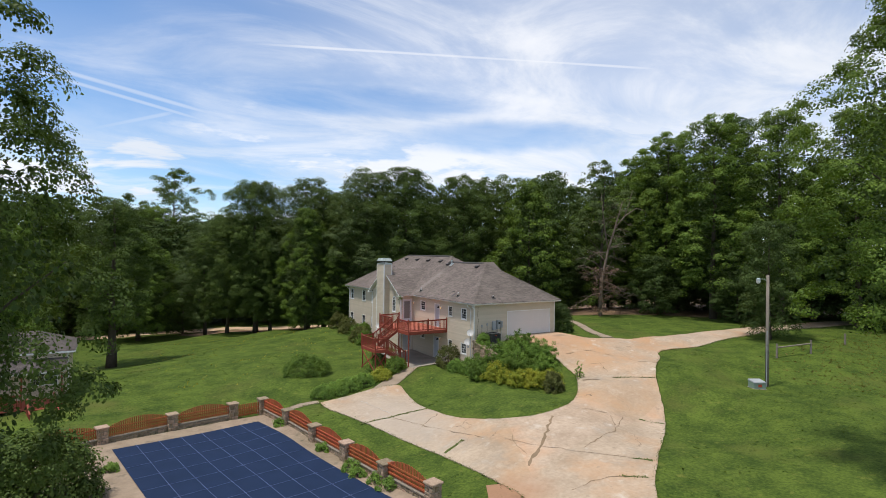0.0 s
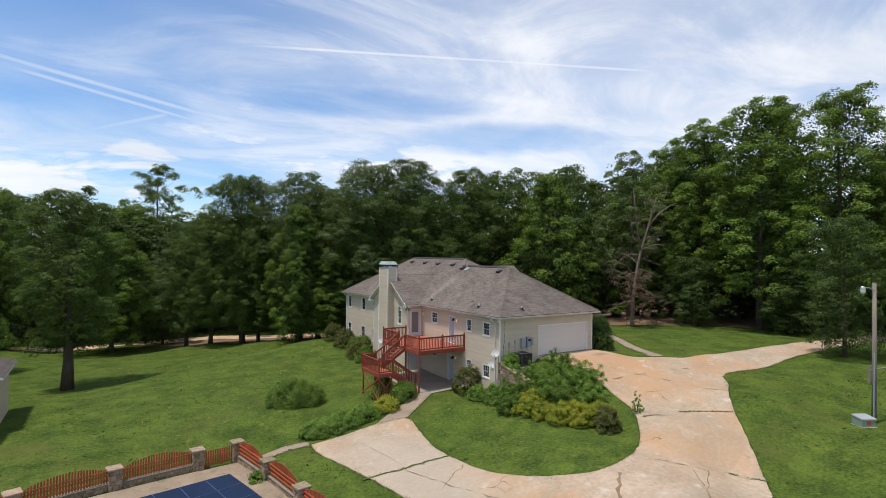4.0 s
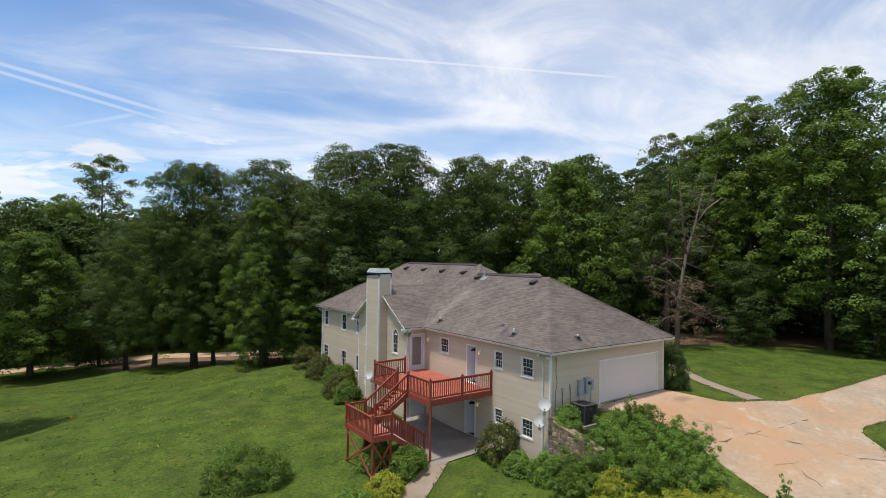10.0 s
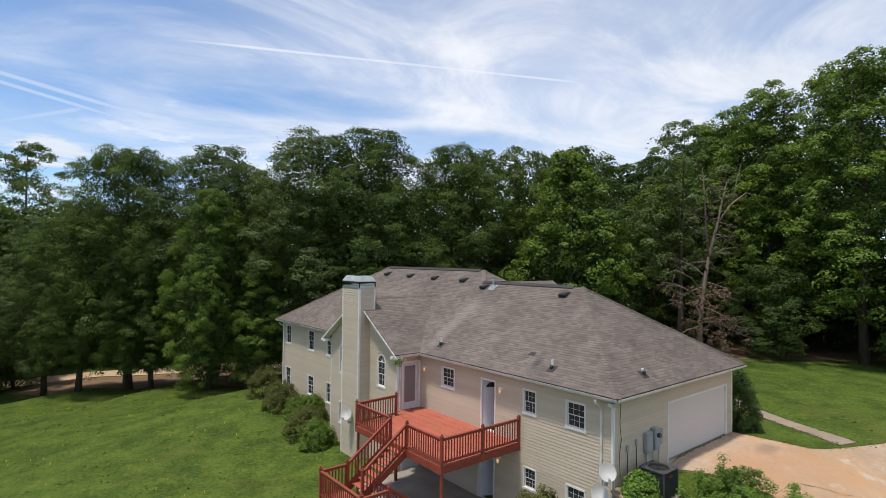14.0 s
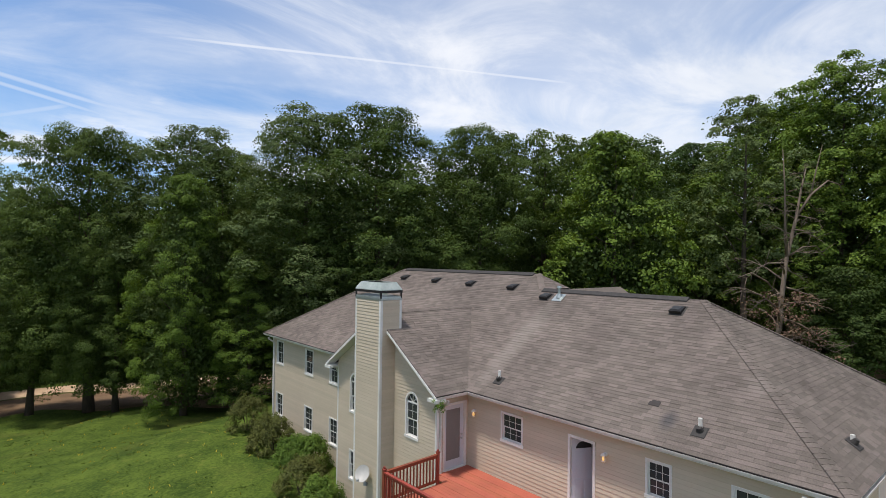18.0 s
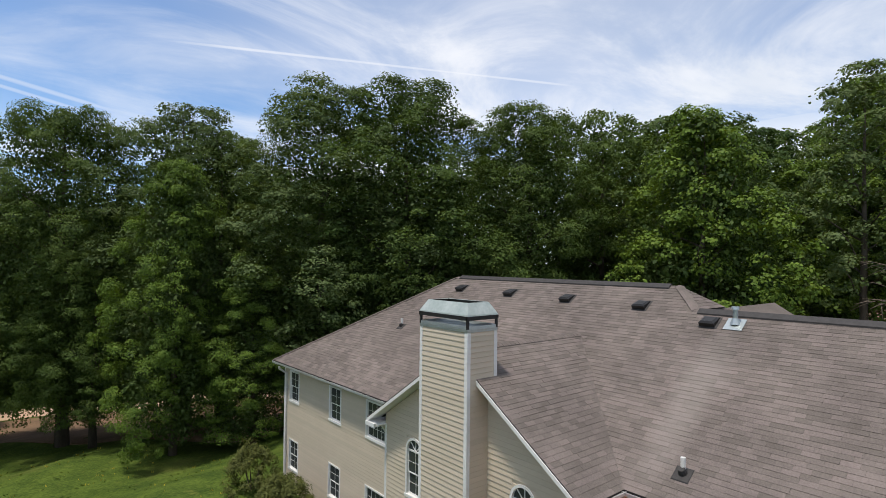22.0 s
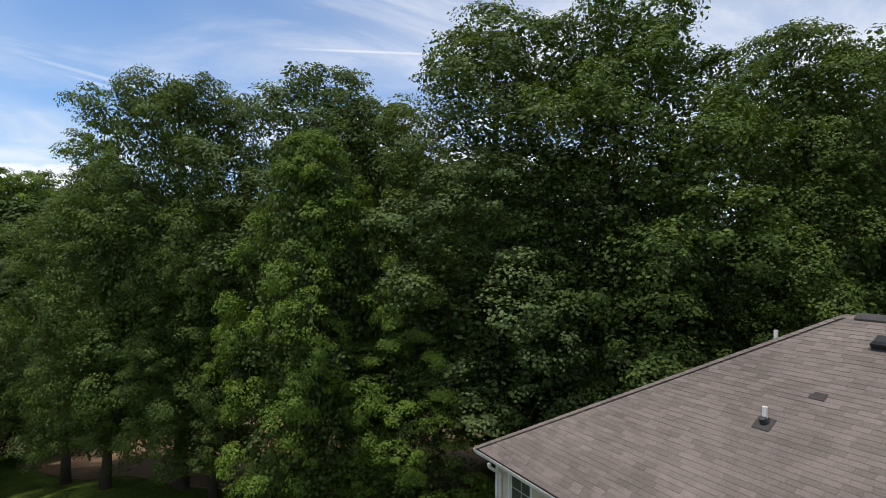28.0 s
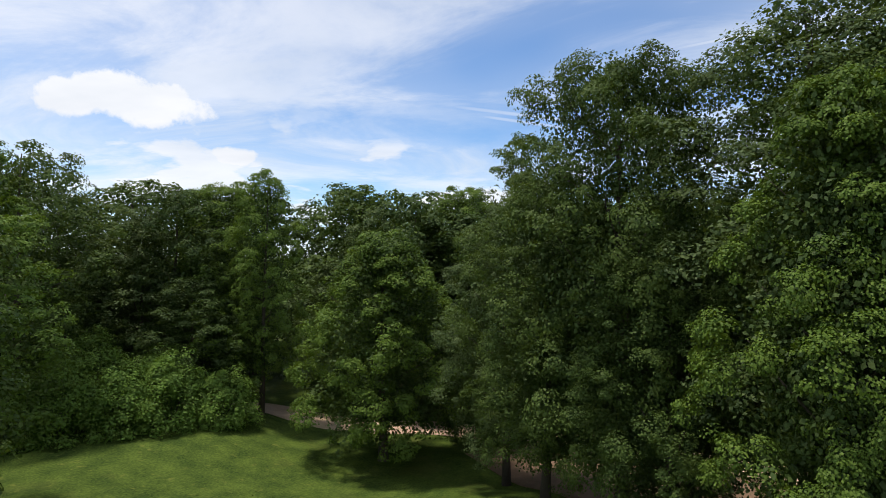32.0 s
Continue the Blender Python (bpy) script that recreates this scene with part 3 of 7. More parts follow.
def draped(poly, mat, name, raise_by, step=1.0, cuts=()):
    """Flat pieces with the outline poly laid on the land; cuts: lines (point, direction) that part them into slabs. Returns a list of meshes."""
    bm = bmesh.new()
    f = bm.faces.new([bm.verts.new((x, y, 0)) for x, y in poly])
    f.normal_update()
    bmesh.ops.triangulate(bm, faces=[f])
    lo_x, hi_x = min(p[0] for p in poly), max(p[0] for p in poly)
    lo_y, hi_y = min(p[1] for p in poly), max(p[1] for p in poly)
    planes = [((x, 0, 0), (1, 0, 0)) for x in np.arange(lo_x + 0.37, hi_x, step)] + [((0, y, 0), (0, 1, 0)) for y in np.arange(lo_y + 0.41, hi_y, step)]
    lines = [((px, py, 0), (-dy, dx, 0)) for (px, py), (dx, dy) in cuts]
    for co, no in planes + lines:
        bmesh.ops.bisect_plane(bm, geom=bm.verts[:] + bm.edges[:] + bm.faces[:], plane_co=co, plane_no=no, dist=1e-4)
    groups = {}
    for f in bm.faces:
        c = f.calc_center_median()
        key = tuple((c.x - co[0]) * no[0] + (c.y - co[1]) * no[1] > 0 for co, no in lines)
        groups.setdefault(key, []).append([tuple(v.co) for v in f.verts])
    bm.free()
    out = []
    for key, faces in sorted(groups.items()):
        ids, verts, fs, seen = {}, [], [], {}
        for pts in faces:
            k = []
            for p in pts:
                q = (round(p[0], 3), round(p[1], 3))
                if q not in ids:
                    ids[q] = len(verts)
                    verts.append((p[0], p[1], height(p[0], p[1]) + raise_by))
                k.append(ids[q])
            if len(set(k)) < 3:
                continue
            area = sum(verts[k[i]][0] * verts[k[(i + 1) % len(k)]][1] - verts[k[(i + 1) % len(k)]][0] * verts[k[i]][1] for i in range(len(k)))
            if area < 0:
                k.reverse()
            fs.append(tuple(k))
            for i in range(len(k)):
                e = (k[i], k[(i + 1) % len(k)])
                seen[e] = seen.get(e, 0) + 1
        rim = [e for e in seen if (e[1], e[0]) not in seen]
        down = {}
        for a, b in rim:
            for i in (a, b):
                if i not in down:
                    down[i] = len(verts)
                    verts.append((verts[i][0], verts[i][1], verts[i][2] - raise_by - 0.08))
            fs.append((b, a, down[a], down[b]))
        me = bpy.data.meshes.new(name)
        me.from_pydata(verts, [], fs)
        me.materials.append(mat)
        out.append(me)
    return out


def laid(name, poly, mat, label, category, raise_by=0.05, cuts=(), piece="slab", step=1.0):
    meshes = draped(poly, mat, name, raise_by, step, cuts)
    if len(meshes) == 1:
        return tagged(new(name, meshes[0]), label, category, kind="structure")
    top = tagged(new(name), label, category, kind="structure")
    for me in meshes:
        part(piece, me, mat, top)
    return top


def strip(name, pts, width, mat, raise_by, parent, wobble=0.06, seed=1):
    """A narrow ragged strip along the land, such as a weedy joint."""
    r, g = random.Random(seed), Geo()
    fine = []
    for (x0, y0), (x1, y1) in zip(pts, pts[1:]):
        n = max(2, int(math.hypot(x1 - x0, y1 - y0) / 0.35))
        fine += [(x0 + (x1 - x0) * i / n, y0 + (y1 - y0) * i / n) for i in range(n)]
    fine.append(pts[-1])
    rows = []
    for i, (x, y) in enumerate(fine):
        a, b = fine[max(i - 1, 0)], fine[min(i + 1, len(fine) - 1)]
        d = Vector((b[0] - a[0], b[1] - a[1], 0)).normalized()
        s = Vector((-d.y, d.x, 0))
        o = r.uniform(-wobble, wobble)
        w = width * r.choice((0.35, 0.6, 1, 1, 1.6))
        z = height(x, y) + raise_by
        rows.append((Vector((x, y, z)) + s * (o - w / 2), Vector((x, y, z)) + s * (o + w / 2)))
    for (a, b), (c, d) in zip(rows, rows[1:]):
        g.face(a, c, d, b)
    return part(name, g, mat, parent)


DRIVE = [(-12.8, 1.0), (-12.9, -0.3), (-12.4, -2.5), (-11.2, -6.9), (-10.5, -12.1), (-10.3, -17), (-10.6, -20.5), (-14, -27), (-11, -29), (-7.1, -22.6), (-3.2, -19.9), (1.5, -17.0), (4.8, -14.7), (6.8, -12.6), (9.4, -10.5), (12.4, -8.9), (13.4, -7.7), (15.9, -8.3), (21.6, -8.2), (27, -7.7), (33, -8.0), (41.6, -9.6), (50, -11),
         (50, -8.3), (41, -6.9), (33, -5.5), (28, -5.0), (22.7, -4.85), (18.2, -4.62), (15, -4.35), (12.7, -3.95), (11.1, -3.3), (9.85, -2.5), (9.15, -1.5), (9.05, -0.02), (3.35, -0.02), (4.1, -2.5), (4.6, -4.8), (4.2, -7.3), (1.8, -10.1), (-0.7, -11.7), (-3.8, -12.2), (-6.0, -10.9), (-7.5, -8.3), (-7.6, -4.4), (-6.6, -0.5), (-6.2, 1.5), (-8.4, 1.7)]
CUTS = [((-8, -3.6), (1, 0.1)), ((-6, -12), (-0.55, -1)), ((0.6, -11), (0.35, -1)), ((3.6, -8.8), (1, -0.25)), ((9, -6), (0.5, 1)), ((-6, -16.6), (1, 0.25)), ((22, -5), (0.1, 1)), ((8, -4.6), (1, 0))]


def rounded(poly, keep=(), turns=3, ragged=0.03, seed=4):
    """The outline with its bends rounded; the corners in keep stay sharp."""
    for _ in range(turns):
        out = []
        for k, p in enumerate(poly):
            a, b = poly[k - 1], poly[(k + 1) % len(poly)]
            if p in keep:
                out.append(p)
            else:
                out += [(p[0] * 0.78 + a[0] * 0.22, p[1] * 0.78 + a[1] * 0.22), (p[0] * 0.78 + b[0] * 0.22, p[1] * 0.78 + b[1] * 0.22)]
        poly = out
    r = random.Random(seed)
    return [p if p in keep else (p[0] + r.uniform(-ragged, ragged), p[1] + r.uniform(-ragged, ragged)) for p in poly]


DRIVE_EDGE = rounded(DRIVE, [(9.05, -0.02), (3.35, -0.02), (-12.8, 1.0), (-14, -27), (-11, -29), (50, -11), (50, -8.3)])
drive = laid("driveway", DRIVE_EDGE, M["concrete"], "cracked tan concrete driveway stained with red clay", "driveway", 0.05, CUTS)
JOINTS = [("thin", 0.05, [(5.5, -5.0), (9.6, -5.9), (13.5, -6.1)]), ("thin", 0.05, [(5.9, -3.4), (7.6, -5.5), (8.8, -7.1)]), ('weed', 0.16, [(5.2, -10.0), (6.5, -10.7), (7.7, -11.8)]),
          ('brown', 0.12, [(2.9, -9.3), (4.0, -10.0)]),
          ('thin', 0.05, [(-0.6, -12.6), (0.8, -13.6), (2.4, -14.5)]),
          ('weed', 0.22, [(2.4, -14.5), (3.3, -15.9)]),
          ('thin', 0.05, [(-6.7, -15.0), (-5.5, -17.2), (-4.0, -19.1)]),
          ('weed', 0.22, [(-4.0, -19.1), (-3.4, -19.8)]),
          ('thin', 0.06, [(-8.6, -19.5), (-7.4, -19.6), (-6.5, -19.8), (-6.0, -20.1)]),
          ('weed', 0.14, [(-6.0, -20.1), (-5.2, -20.9)]),
          ('brown', 0.22, [(-3.2, -12.7), (-6.2, -15.1), (-8.4, -16.5)]),
          ('thin', 0.06, [(1.5, -14.0), (-1.4, -15.8), (-5.0, -16.9)]),
          ('thin', 0.05, [(0.6, -13.8), (-0.3, -14.9), (-1.4, -15.8)]),
          ('thin', 0.05, [(7.0, -7.1), (6.1, -8.9)]),
          ('brown', 0.1, [(9.4, -9.0), (10.3, -10.1)]),
          ('thin', 0.04, [(-6.3, -12.7), (-7.3, -14.1), (-7.6, -15.5)]),
          ('weed', 0.16, [(-12.1, -4.6), (-9.9, -5.1), (-7.6, -5.3)]),
          ('weed', 0.22, [(-10.3, -11.9), (-8.8, -11.4)]),
          ('pale', 0.1, [(-10.4, -0.6), (-9.9, -4.7)]),
          ('thin', 0.05, [(-10.1, -5.1), (-9.1, -8.3), (-7.9, -12.2)]),
          ('thin', 0.04, [(-7.6, -11.9), (-6.7, -15.0)])]
JOINT_LOOK = {"weed": ("weedy_joint", M["crack"]), "brown": ("worn_joint", M["worn"]), "thin": ("crack", M["worn"]), "pale": ("chalk_mark", M["pale"])}
for i, (look_, width, line) in enumerate(JOINTS):
    strip(JOINT_LOOK[look_][0], line, width * 0.8, JOINT_LOOK[look_][1], 0.056 + 0.001 * (i % 4), drive, 0.08, i)
laid("patio", [(-3.9, 3.6), (-0.02, 3.6), (-0.02, 10.58), (-3.6, 10.58), (-3.9, 8)], M["patio"], "shaded grey concrete patio under the deck", "patio", 0.05, [((-2, 7), (1, 0)), ((-2, 5), (0, 1))])
laid("garden_path", [(-8.6, 1.55), (-6.3, 1.45), (-4.6, 2.5), (-3.2, 3.6), (-1.3, 3.6), (-1.3, 4.1), (-3.9, 4.1), (-5.6, 3.3), (-7.2, 2.5)], M["path"], "narrow worn concrete path to the patio", "path", 0.045)
laid("pool_path", [(-15.5, 1.3), (-12.9, 1.0), (-12.8, 1.6), (-15.4, 2.0)], M["path"], "worn concrete path to the pool gate", "path", 0.04)
laid("front_path", [(11.8, -3.25), (13.0, -3.55), (15.7, 1.7), (20, 9), (19.2, 9.4), (14.9, 2.1)], M["path"], "worn concrete path across the front lawn", "path", 0.045)
laid("dirt_road", [(-75, 69.1), (-45, 67.69999999999999), (-25, 67.1), (-12, 68.1), (0, 65.1), (10, 60.6), (21, 55.6), (34, 52.6), (62, 48.1), (62, 51.9), (34, 56.4), (21, 59.4), (10, 64.4), (0, 68.9), (-12, 71.9), (-25, 70.9), (-45, 71.5), (-75, 72.9)], M["sand"], "pale sandy dirt road behind the edge of the wood", "road", 0.05, step=2.0)
laid("bare_soil", [(-10.9, -16.4), (-9.9, -17.2), (-9.4, -19.2), (-9.9, -20.6), (-11.2, -20.4), (-12.0, -18.2)], M["dirt"], "bare red soil worn beside the driveway", "soil", 0.035)
laid("woodland_floor", [(-16, 63), (-10, 55.5), (-4, 48), (2, 41.5), (8, 36), (13, 32.5), (18, 26), (20, 15), (28, 9), (36, 4), (44, -3.5), (60, -5), (85, -14), (110, -10), (110, 44), (62, 47.6), (34, 52.1), (21, 55.1), (10, 60.1), (0, 64.6), (-12, 67.6)], M["litter"], "brown leaf litter under the trees", "leaf litter", 0.03, step=2.0)

# ---- trees ----


def leaf_mesh(name, pos, nrm, size, rng, mat):
    """Small folded blades at the given places, facing along nrm, as one mesh."""
    n = len(pos)
    nrm = nrm / np.linalg.norm(nrm, axis=1, keepdims=True)
    t = np.cross(nrm, rng.normal(size=(n, 3)))
    t /= np.linalg.norm(t, axis=1, keepdims=True)
    s = np.cross(nrm, t)
    size = size[:, None]
    a = pos - t * size * 0.5
    b = pos + s * size * 0.36 + nrm * size * 0.12
    e = pos + t * size * 0.5
    f = pos - s * size * 0.36 + nrm * size * 0.12
    v = np.stack([a, b, e, f], 1).reshape(-1, 3)
    me = bpy.data.meshes.new(name)
    me.vertices.add(4 * n)
    me.vertices.foreach_set("co", v.ravel())
    me.loops.add(4 * n)
    me.loops.foreach_set("vertex_index", np.arange(4 * n))
    me.polygons.add(n)
    me.polygons.foreach_set("loop_start", np.arange(0, 4 * n, 4))
    me.update(calc_edges=True)
    me.materials.append(mat)
    return me


def leaf_cloud(name, rng, centres, outward, radii, per, leaf, mat, flat=0.7, lift=0.5, hollow=0.35):
    """Leaves in domed clumps, as one mesh."""
    n = len(centres) * per
    c = np.repeat(np.asarray(centres, float), per, 0)
    o = np.repeat(np.asarray(outward, float), per, 0)
    r = np.repeat(np.asarray(radii, float), per)
    d = rng.normal(size=(n, 3)) + o * 0.7 + np.array([0, 0, 0.4])
    d /= np.linalg.norm(d, axis=1, keepdims=True)
    pos = c + d * (r * rng.uniform(hollow, 1.0, n) ** (0.35 if hollow > 0.2 else 0.55))[:, None] * np.array([1, 1, flat])
    nrm = d * 0.75 + rng.normal(size=(n, 3)) * 0.26 + np.array([0, 0, lift])
    return leaf_mesh(name, pos, nrm, leaf * rng.uniform(0.6, 1.2, n), rng, mat)


def unit(v):
    return v / np.linalg.norm(v, axis=-1, keepdims=True)


def crown(name, seed, tall, radius, base, boughs, sprays, per, leaf, mat, shape, bough, spray, inner):
    """A crown of rounded boughs on an uneven envelope. Each bough carries flat sprays of leaves on its upper and outer side, with dark gaps between boughs."""
    rng = np.random.default_rng(seed)
    z0 = tall * base
    span = tall - z0
    ph = rng.uniform(0, 2 * np.pi, 6)

    def envelope(u, a):
        if shape == "tall":
            prof = (1 - max(0, (u - 0.48) / 0.54) ** 2.0) ** 0.5 * min(1, 0.74 + u * 0.6)
        elif shape == "skirt":
            prof = (1 - max(0, (u - 0.22) / 0.80) ** 1.9) ** 0.62 * min(1, 0.80 + u)
        else:
            prof = (1 - max(0, (u - 0.45) / 0.57) ** 2.1) ** 0.5 * min(1, 0.70 + u * 0.7)
        return radius * prof * (1 + 0.16 * math.sin(2 * a + ph[0] + 3 * u) + 0.13 * math.sin(5 * a + ph[1] - 8 * u) + 0.10 * math.sin(13 * u + ph[2] + 3 * a))

    up = np.array([0, 0, 1.0])
    cs, ds, rs = [], [], []
    for i in range(boughs):
        u = ((i + rng.uniform(0, 1)) / boughs) ** 0.9
        a = i * 2.39996 + rng.uniform(-0.5, 0.5)
        rb = bough * rng.uniform(0.6, 1.3) * (1.0 if u < 0.8 else 0.8)
        k = max(1.02 - inner * abs(rng.normal()), 0.3)
        if i % 6 == 5:
            k *= rng.uniform(0.1, 0.6)
        q = max(envelope(min(u, 0.985), a) * k - rb * 0.55, 0)
        out = unit(np.array([math.cos(a), math.sin(a), 0.15 + 1.5 * max(0, u - 0.35)]))
        c = np.array([q * math.cos(a), q * math.sin(a), z0 + u * (span - rb * 1.45)])
        d = unit(rng.normal(size=(sprays, 3)) * 0.7 + out * 0.7 + up * 0.42)
        cs.append(c + d * rb * rng.uniform(0.6, 1.0, sprays)[:, None] * np.array([1, 1, 0.84]))
        ds.append(d)
        rs.append(spray * rng.uniform(0.6, 1.3, sprays))
    c, d, r = np.concatenate(cs), np.concatenate(ds), np.concatenate(rs)
    n = len(c) * per
    c, d, r = np.repeat(c, per, 0), np.repeat(d, per, 0), np.repeat(r, per)
    e = unit(rng.normal(size=(n, 3)) + d * 0.55 + up * 0.45)
    pos = c + e * (r * rng.uniform(0.15, 1.0, n) ** 0.4)[:, None] * np.array([1, 1, 0.55])
    pos[:, 2] -= 0.16 * r * (np.hypot(pos[:, 0] - c[:, 0], pos[:, 1] - c[:, 1]) / r) ** 2
    nrm = e * 0.48 + d * 0.36 + up * 0.22 + rng.normal(size=(n, 3)) * 0.30
    fine = leaf_mesh(name, pos, nrm, leaf * rng.uniform(0.6, 1.25, n), rng, mat)
    return fine, envelope, z0, span, rng


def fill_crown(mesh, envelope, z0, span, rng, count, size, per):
    """Coarse foliage inside the crown, its shade put in by the dark leaf colour."""
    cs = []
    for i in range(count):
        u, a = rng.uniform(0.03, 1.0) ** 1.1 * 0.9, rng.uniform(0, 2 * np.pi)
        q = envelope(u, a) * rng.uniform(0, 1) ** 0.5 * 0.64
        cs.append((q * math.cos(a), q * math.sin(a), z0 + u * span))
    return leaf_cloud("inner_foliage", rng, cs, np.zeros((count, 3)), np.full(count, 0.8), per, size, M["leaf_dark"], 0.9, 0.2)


def wood(seed, tall, r0, limbs, reach, first, mat, lean=0.03, n=8, twigs=0):
    """A tapering, slightly bent trunk with limbs."""
    rng = random.Random(seed)
    g = Geo()
    bx, by = rng.uniform(-lean, lean) * tall, rng.uniform(-lean, lean) * tall
    path = [Vector((bx * (k / 6) ** 1.5 + rng.uniform(-0.08, 0.08), by * (k / 6) ** 1.5 + rng.uniform(-0.08, 0.08), tall * 0.93 * k / 6)) for k in range(7)]
    path[0].z = -0.4
    g.tube(path, [r0 * 1.35] + [r0 * (1 - k / 6.6) for k in range(1, 7)], n)
    for i in range(limbs):
        u = first + (0.95 - first) * (i + rng.random() * 0.6) / limbs
        k = min(int(u * 6), 5)
        p = path[k].lerp(path[k + 1], u * 6 - k)
        a = i * 2.4 + rng.uniform(-0.5, 0.5)
        length = reach * (1.05 - 0.55 * u) * rng.uniform(0.7, 1.1)
        d = Vector((math.cos(a), math.sin(a), rng.uniform(0.35, 0.8))).normalized()
        pts = [p + d * length * s + Vector((0, 0, 0.16 * length * s * s)) + Vector((rng.uniform(-1, 1), rng.uniform(-1, 1), 0)) * 0.06 * length * s for s in (0, 0.35, 0.7, 1)]
        lr = r0 * 0.42 * (1.05 - u)
        g.tube(pts, [lr, lr * 0.75, lr * 0.5, lr * 0.15], 5)
        for j in range(twigs):
            s = rng.uniform(0.3, 0.95)
            q = pts[0].lerp(pts[3], s)
            dd = (d + Vector((rng.uniform(-1, 1), rng.uniform(-1, 1), rng.uniform(-0.4, 0.7)))).normalized()
            l2 = length * rng.uniform(0.25, 0.5)
            g.tube([q, q + dd * l2 * 0.5 + Vector((0, 0, 0.05 * l2)), q + dd * l2], [lr * 0.35, lr * 0.22, lr * 0.06], 4)
    return g.mesh("trunk", mat, True)


KINDS = {}


def tree_kind(key, tall, radius, base, boughs, sprays, per, leaf, leaves, shape, bough, spray, r0=0.3, limbs=9, seed=1, first=0.3, fill=260, inner=0.14):
    fine, envelope, z0, span, rng = crown("crown", seed, tall, radius, base, boughs, sprays, per, leaf, M[leaves], shape, bough, spray, inner)
    near = leaf < 0.155
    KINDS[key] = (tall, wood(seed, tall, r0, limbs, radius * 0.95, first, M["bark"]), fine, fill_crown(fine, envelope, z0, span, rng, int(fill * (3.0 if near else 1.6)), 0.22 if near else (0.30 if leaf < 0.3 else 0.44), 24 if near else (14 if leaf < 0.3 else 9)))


def tree(key, x, y, tall, wide=1.0, turn=0.0, label="", group="", sunk=0.1, category="tree", name="tree"):
    h, trunk, leaves, inner = KINDS[key]
    t = thing(name, label, category, group, (x, y, height(x, y) - sunk))
    s = tall / h
    t.rotation_euler = (0, 0, turn)
    t.scale = (s * wide, s * wide, s)
    part("trunk", trunk, None, t)
    part("crown", leaves, None, t)
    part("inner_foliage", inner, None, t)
    return t


# fine-leaved kinds stand near the camera's way, coarser ones further off
tree_kind("big_oak", 22, 7.2, 0.11, 125, 10, 89, 0.135, "leaf_oak", "oak", 1.75, 0.68, 0.42, 16, 21, fill=520)
tree_kind("near_oak", 22, 5.8, 0.12, 103, 10, 74, 0.140, "leaf_oak", "tall", 1.55, 0.64, 0.34, 14, 22, fill=320)
tree_kind("near_grey", 22, 5.4, 0.13, 94, 10, 68, 0.140, "leaf_grey", "tall", 1.5, 0.62, 0.32, 14, 23, fill=240, inner=0.18)
tree_kind("near_light", 17, 4.3, 0.05, 94, 10, 92, 0.111, "leaf_light", "skirt", 1.15, 0.50, 0.25, 9, 24, fill=240)
tree_kind("lawn_oak", 14, 4.6, 0.10, 94, 9, 73, 0.135, "leaf_light", "skirt", 1.15, 0.52, 0.24, 10, 25, fill=200)
tree_kind("oak", 22, 6.8, 0.05, 103, 8, 32, 0.244, "leaf_oak", "oak", 1.75, 0.82, 0.38, 9, 11, fill=300)
tree_kind("oak_b", 22, 6.2, 0.05, 98, 8, 32, 0.244, "leaf_dark", "tall", 1.65, 0.78, 0.34, 9, 12, fill=300)
tree_kind("oak_grey", 22, 5.8, 0.05, 94, 8, 32, 0.235, "leaf_grey", "tall", 1.55, 0.75, 0.32, 9, 13, fill=280)
tree_kind("maple", 17, 4.8, 0.04, 82, 8, 35, 0.210, "leaf_light", "skirt", 1.35, 0.66, 0.25, 9, 14, fill=240)
tree_kind("gum", 26, 5.4, 0.15, 107, 9, 47, 0.210, "leaf_gum", "tall", 1.45, 0.70, 0.36, 9, 15, fill=300)
tree_kind("gum_light", 26, 5.0, 0.13, 103, 9, 47, 0.210, "leaf_gum", "tall", 1.4, 0.68, 0.34, 9, 27, fill=280)
tree_kind("pine", 26, 4.4, 0.24, 67, 8, 56, 0.202, "leaf_pine", "tall", 1.25, 0.62, 0.33, 12, 16, fill=140, inner=0.3)
tree_kind("small", 10, 3.4, 0.04, 62, 8, 48, 0.151, "leaf_dark", "oak", 0.95, 0.46, 0.16, 7, 17, fill=60)
tree_kind("airy", 29, 8.5, 0.30, 51, 8, 51, 0.277, "leaf_oak", "oak", 1.9, 0.88, 0.4, 16, 19, fill=20, inner=0.4)
tree_kind("half_bare", 22, 4.6, 0.30, 44, 8, 47, 0.202, "leaf_grey", "tall", 1.2, 0.62, 0.30, 18, 28, fill=24, inner=0.35)
tree_kind("far_oak", 22, 6.8, 0.05, 85, 6, 26, 0.379, "leaf_oak", "oak", 1.9, 1.0, 0.38, 7, 41, fill=280)
tree_kind("far_dark", 22, 6.4, 0.05, 85, 6, 26, 0.379, "leaf_dark", "tall", 1.85, 1.0, 0.34, 7, 42, fill=280)
tree_kind("stem_oak", 19, 4.0, 0.20, 87, 10, 65, 0.144, "leaf_oak", "oak", 1.2, 0.56, 0.45, 14, 31, first=0.2, fill=90)
tree_kind("high_crown", 24, 4.8, 0.30, 64, 10, 74, 0.135, "leaf_light", "tall", 1.25, 0.58, 0.3, 12, 29, first=0.45, fill=80, inner=0.18)
tree_kind("pool_tree", 20, 6.0, 0.20, 107, 10, 84, 0.120, "leaf_oak", "skirt", 1.15, 0.54, 0.3, 14, 26, fill=130, inner=0.20)

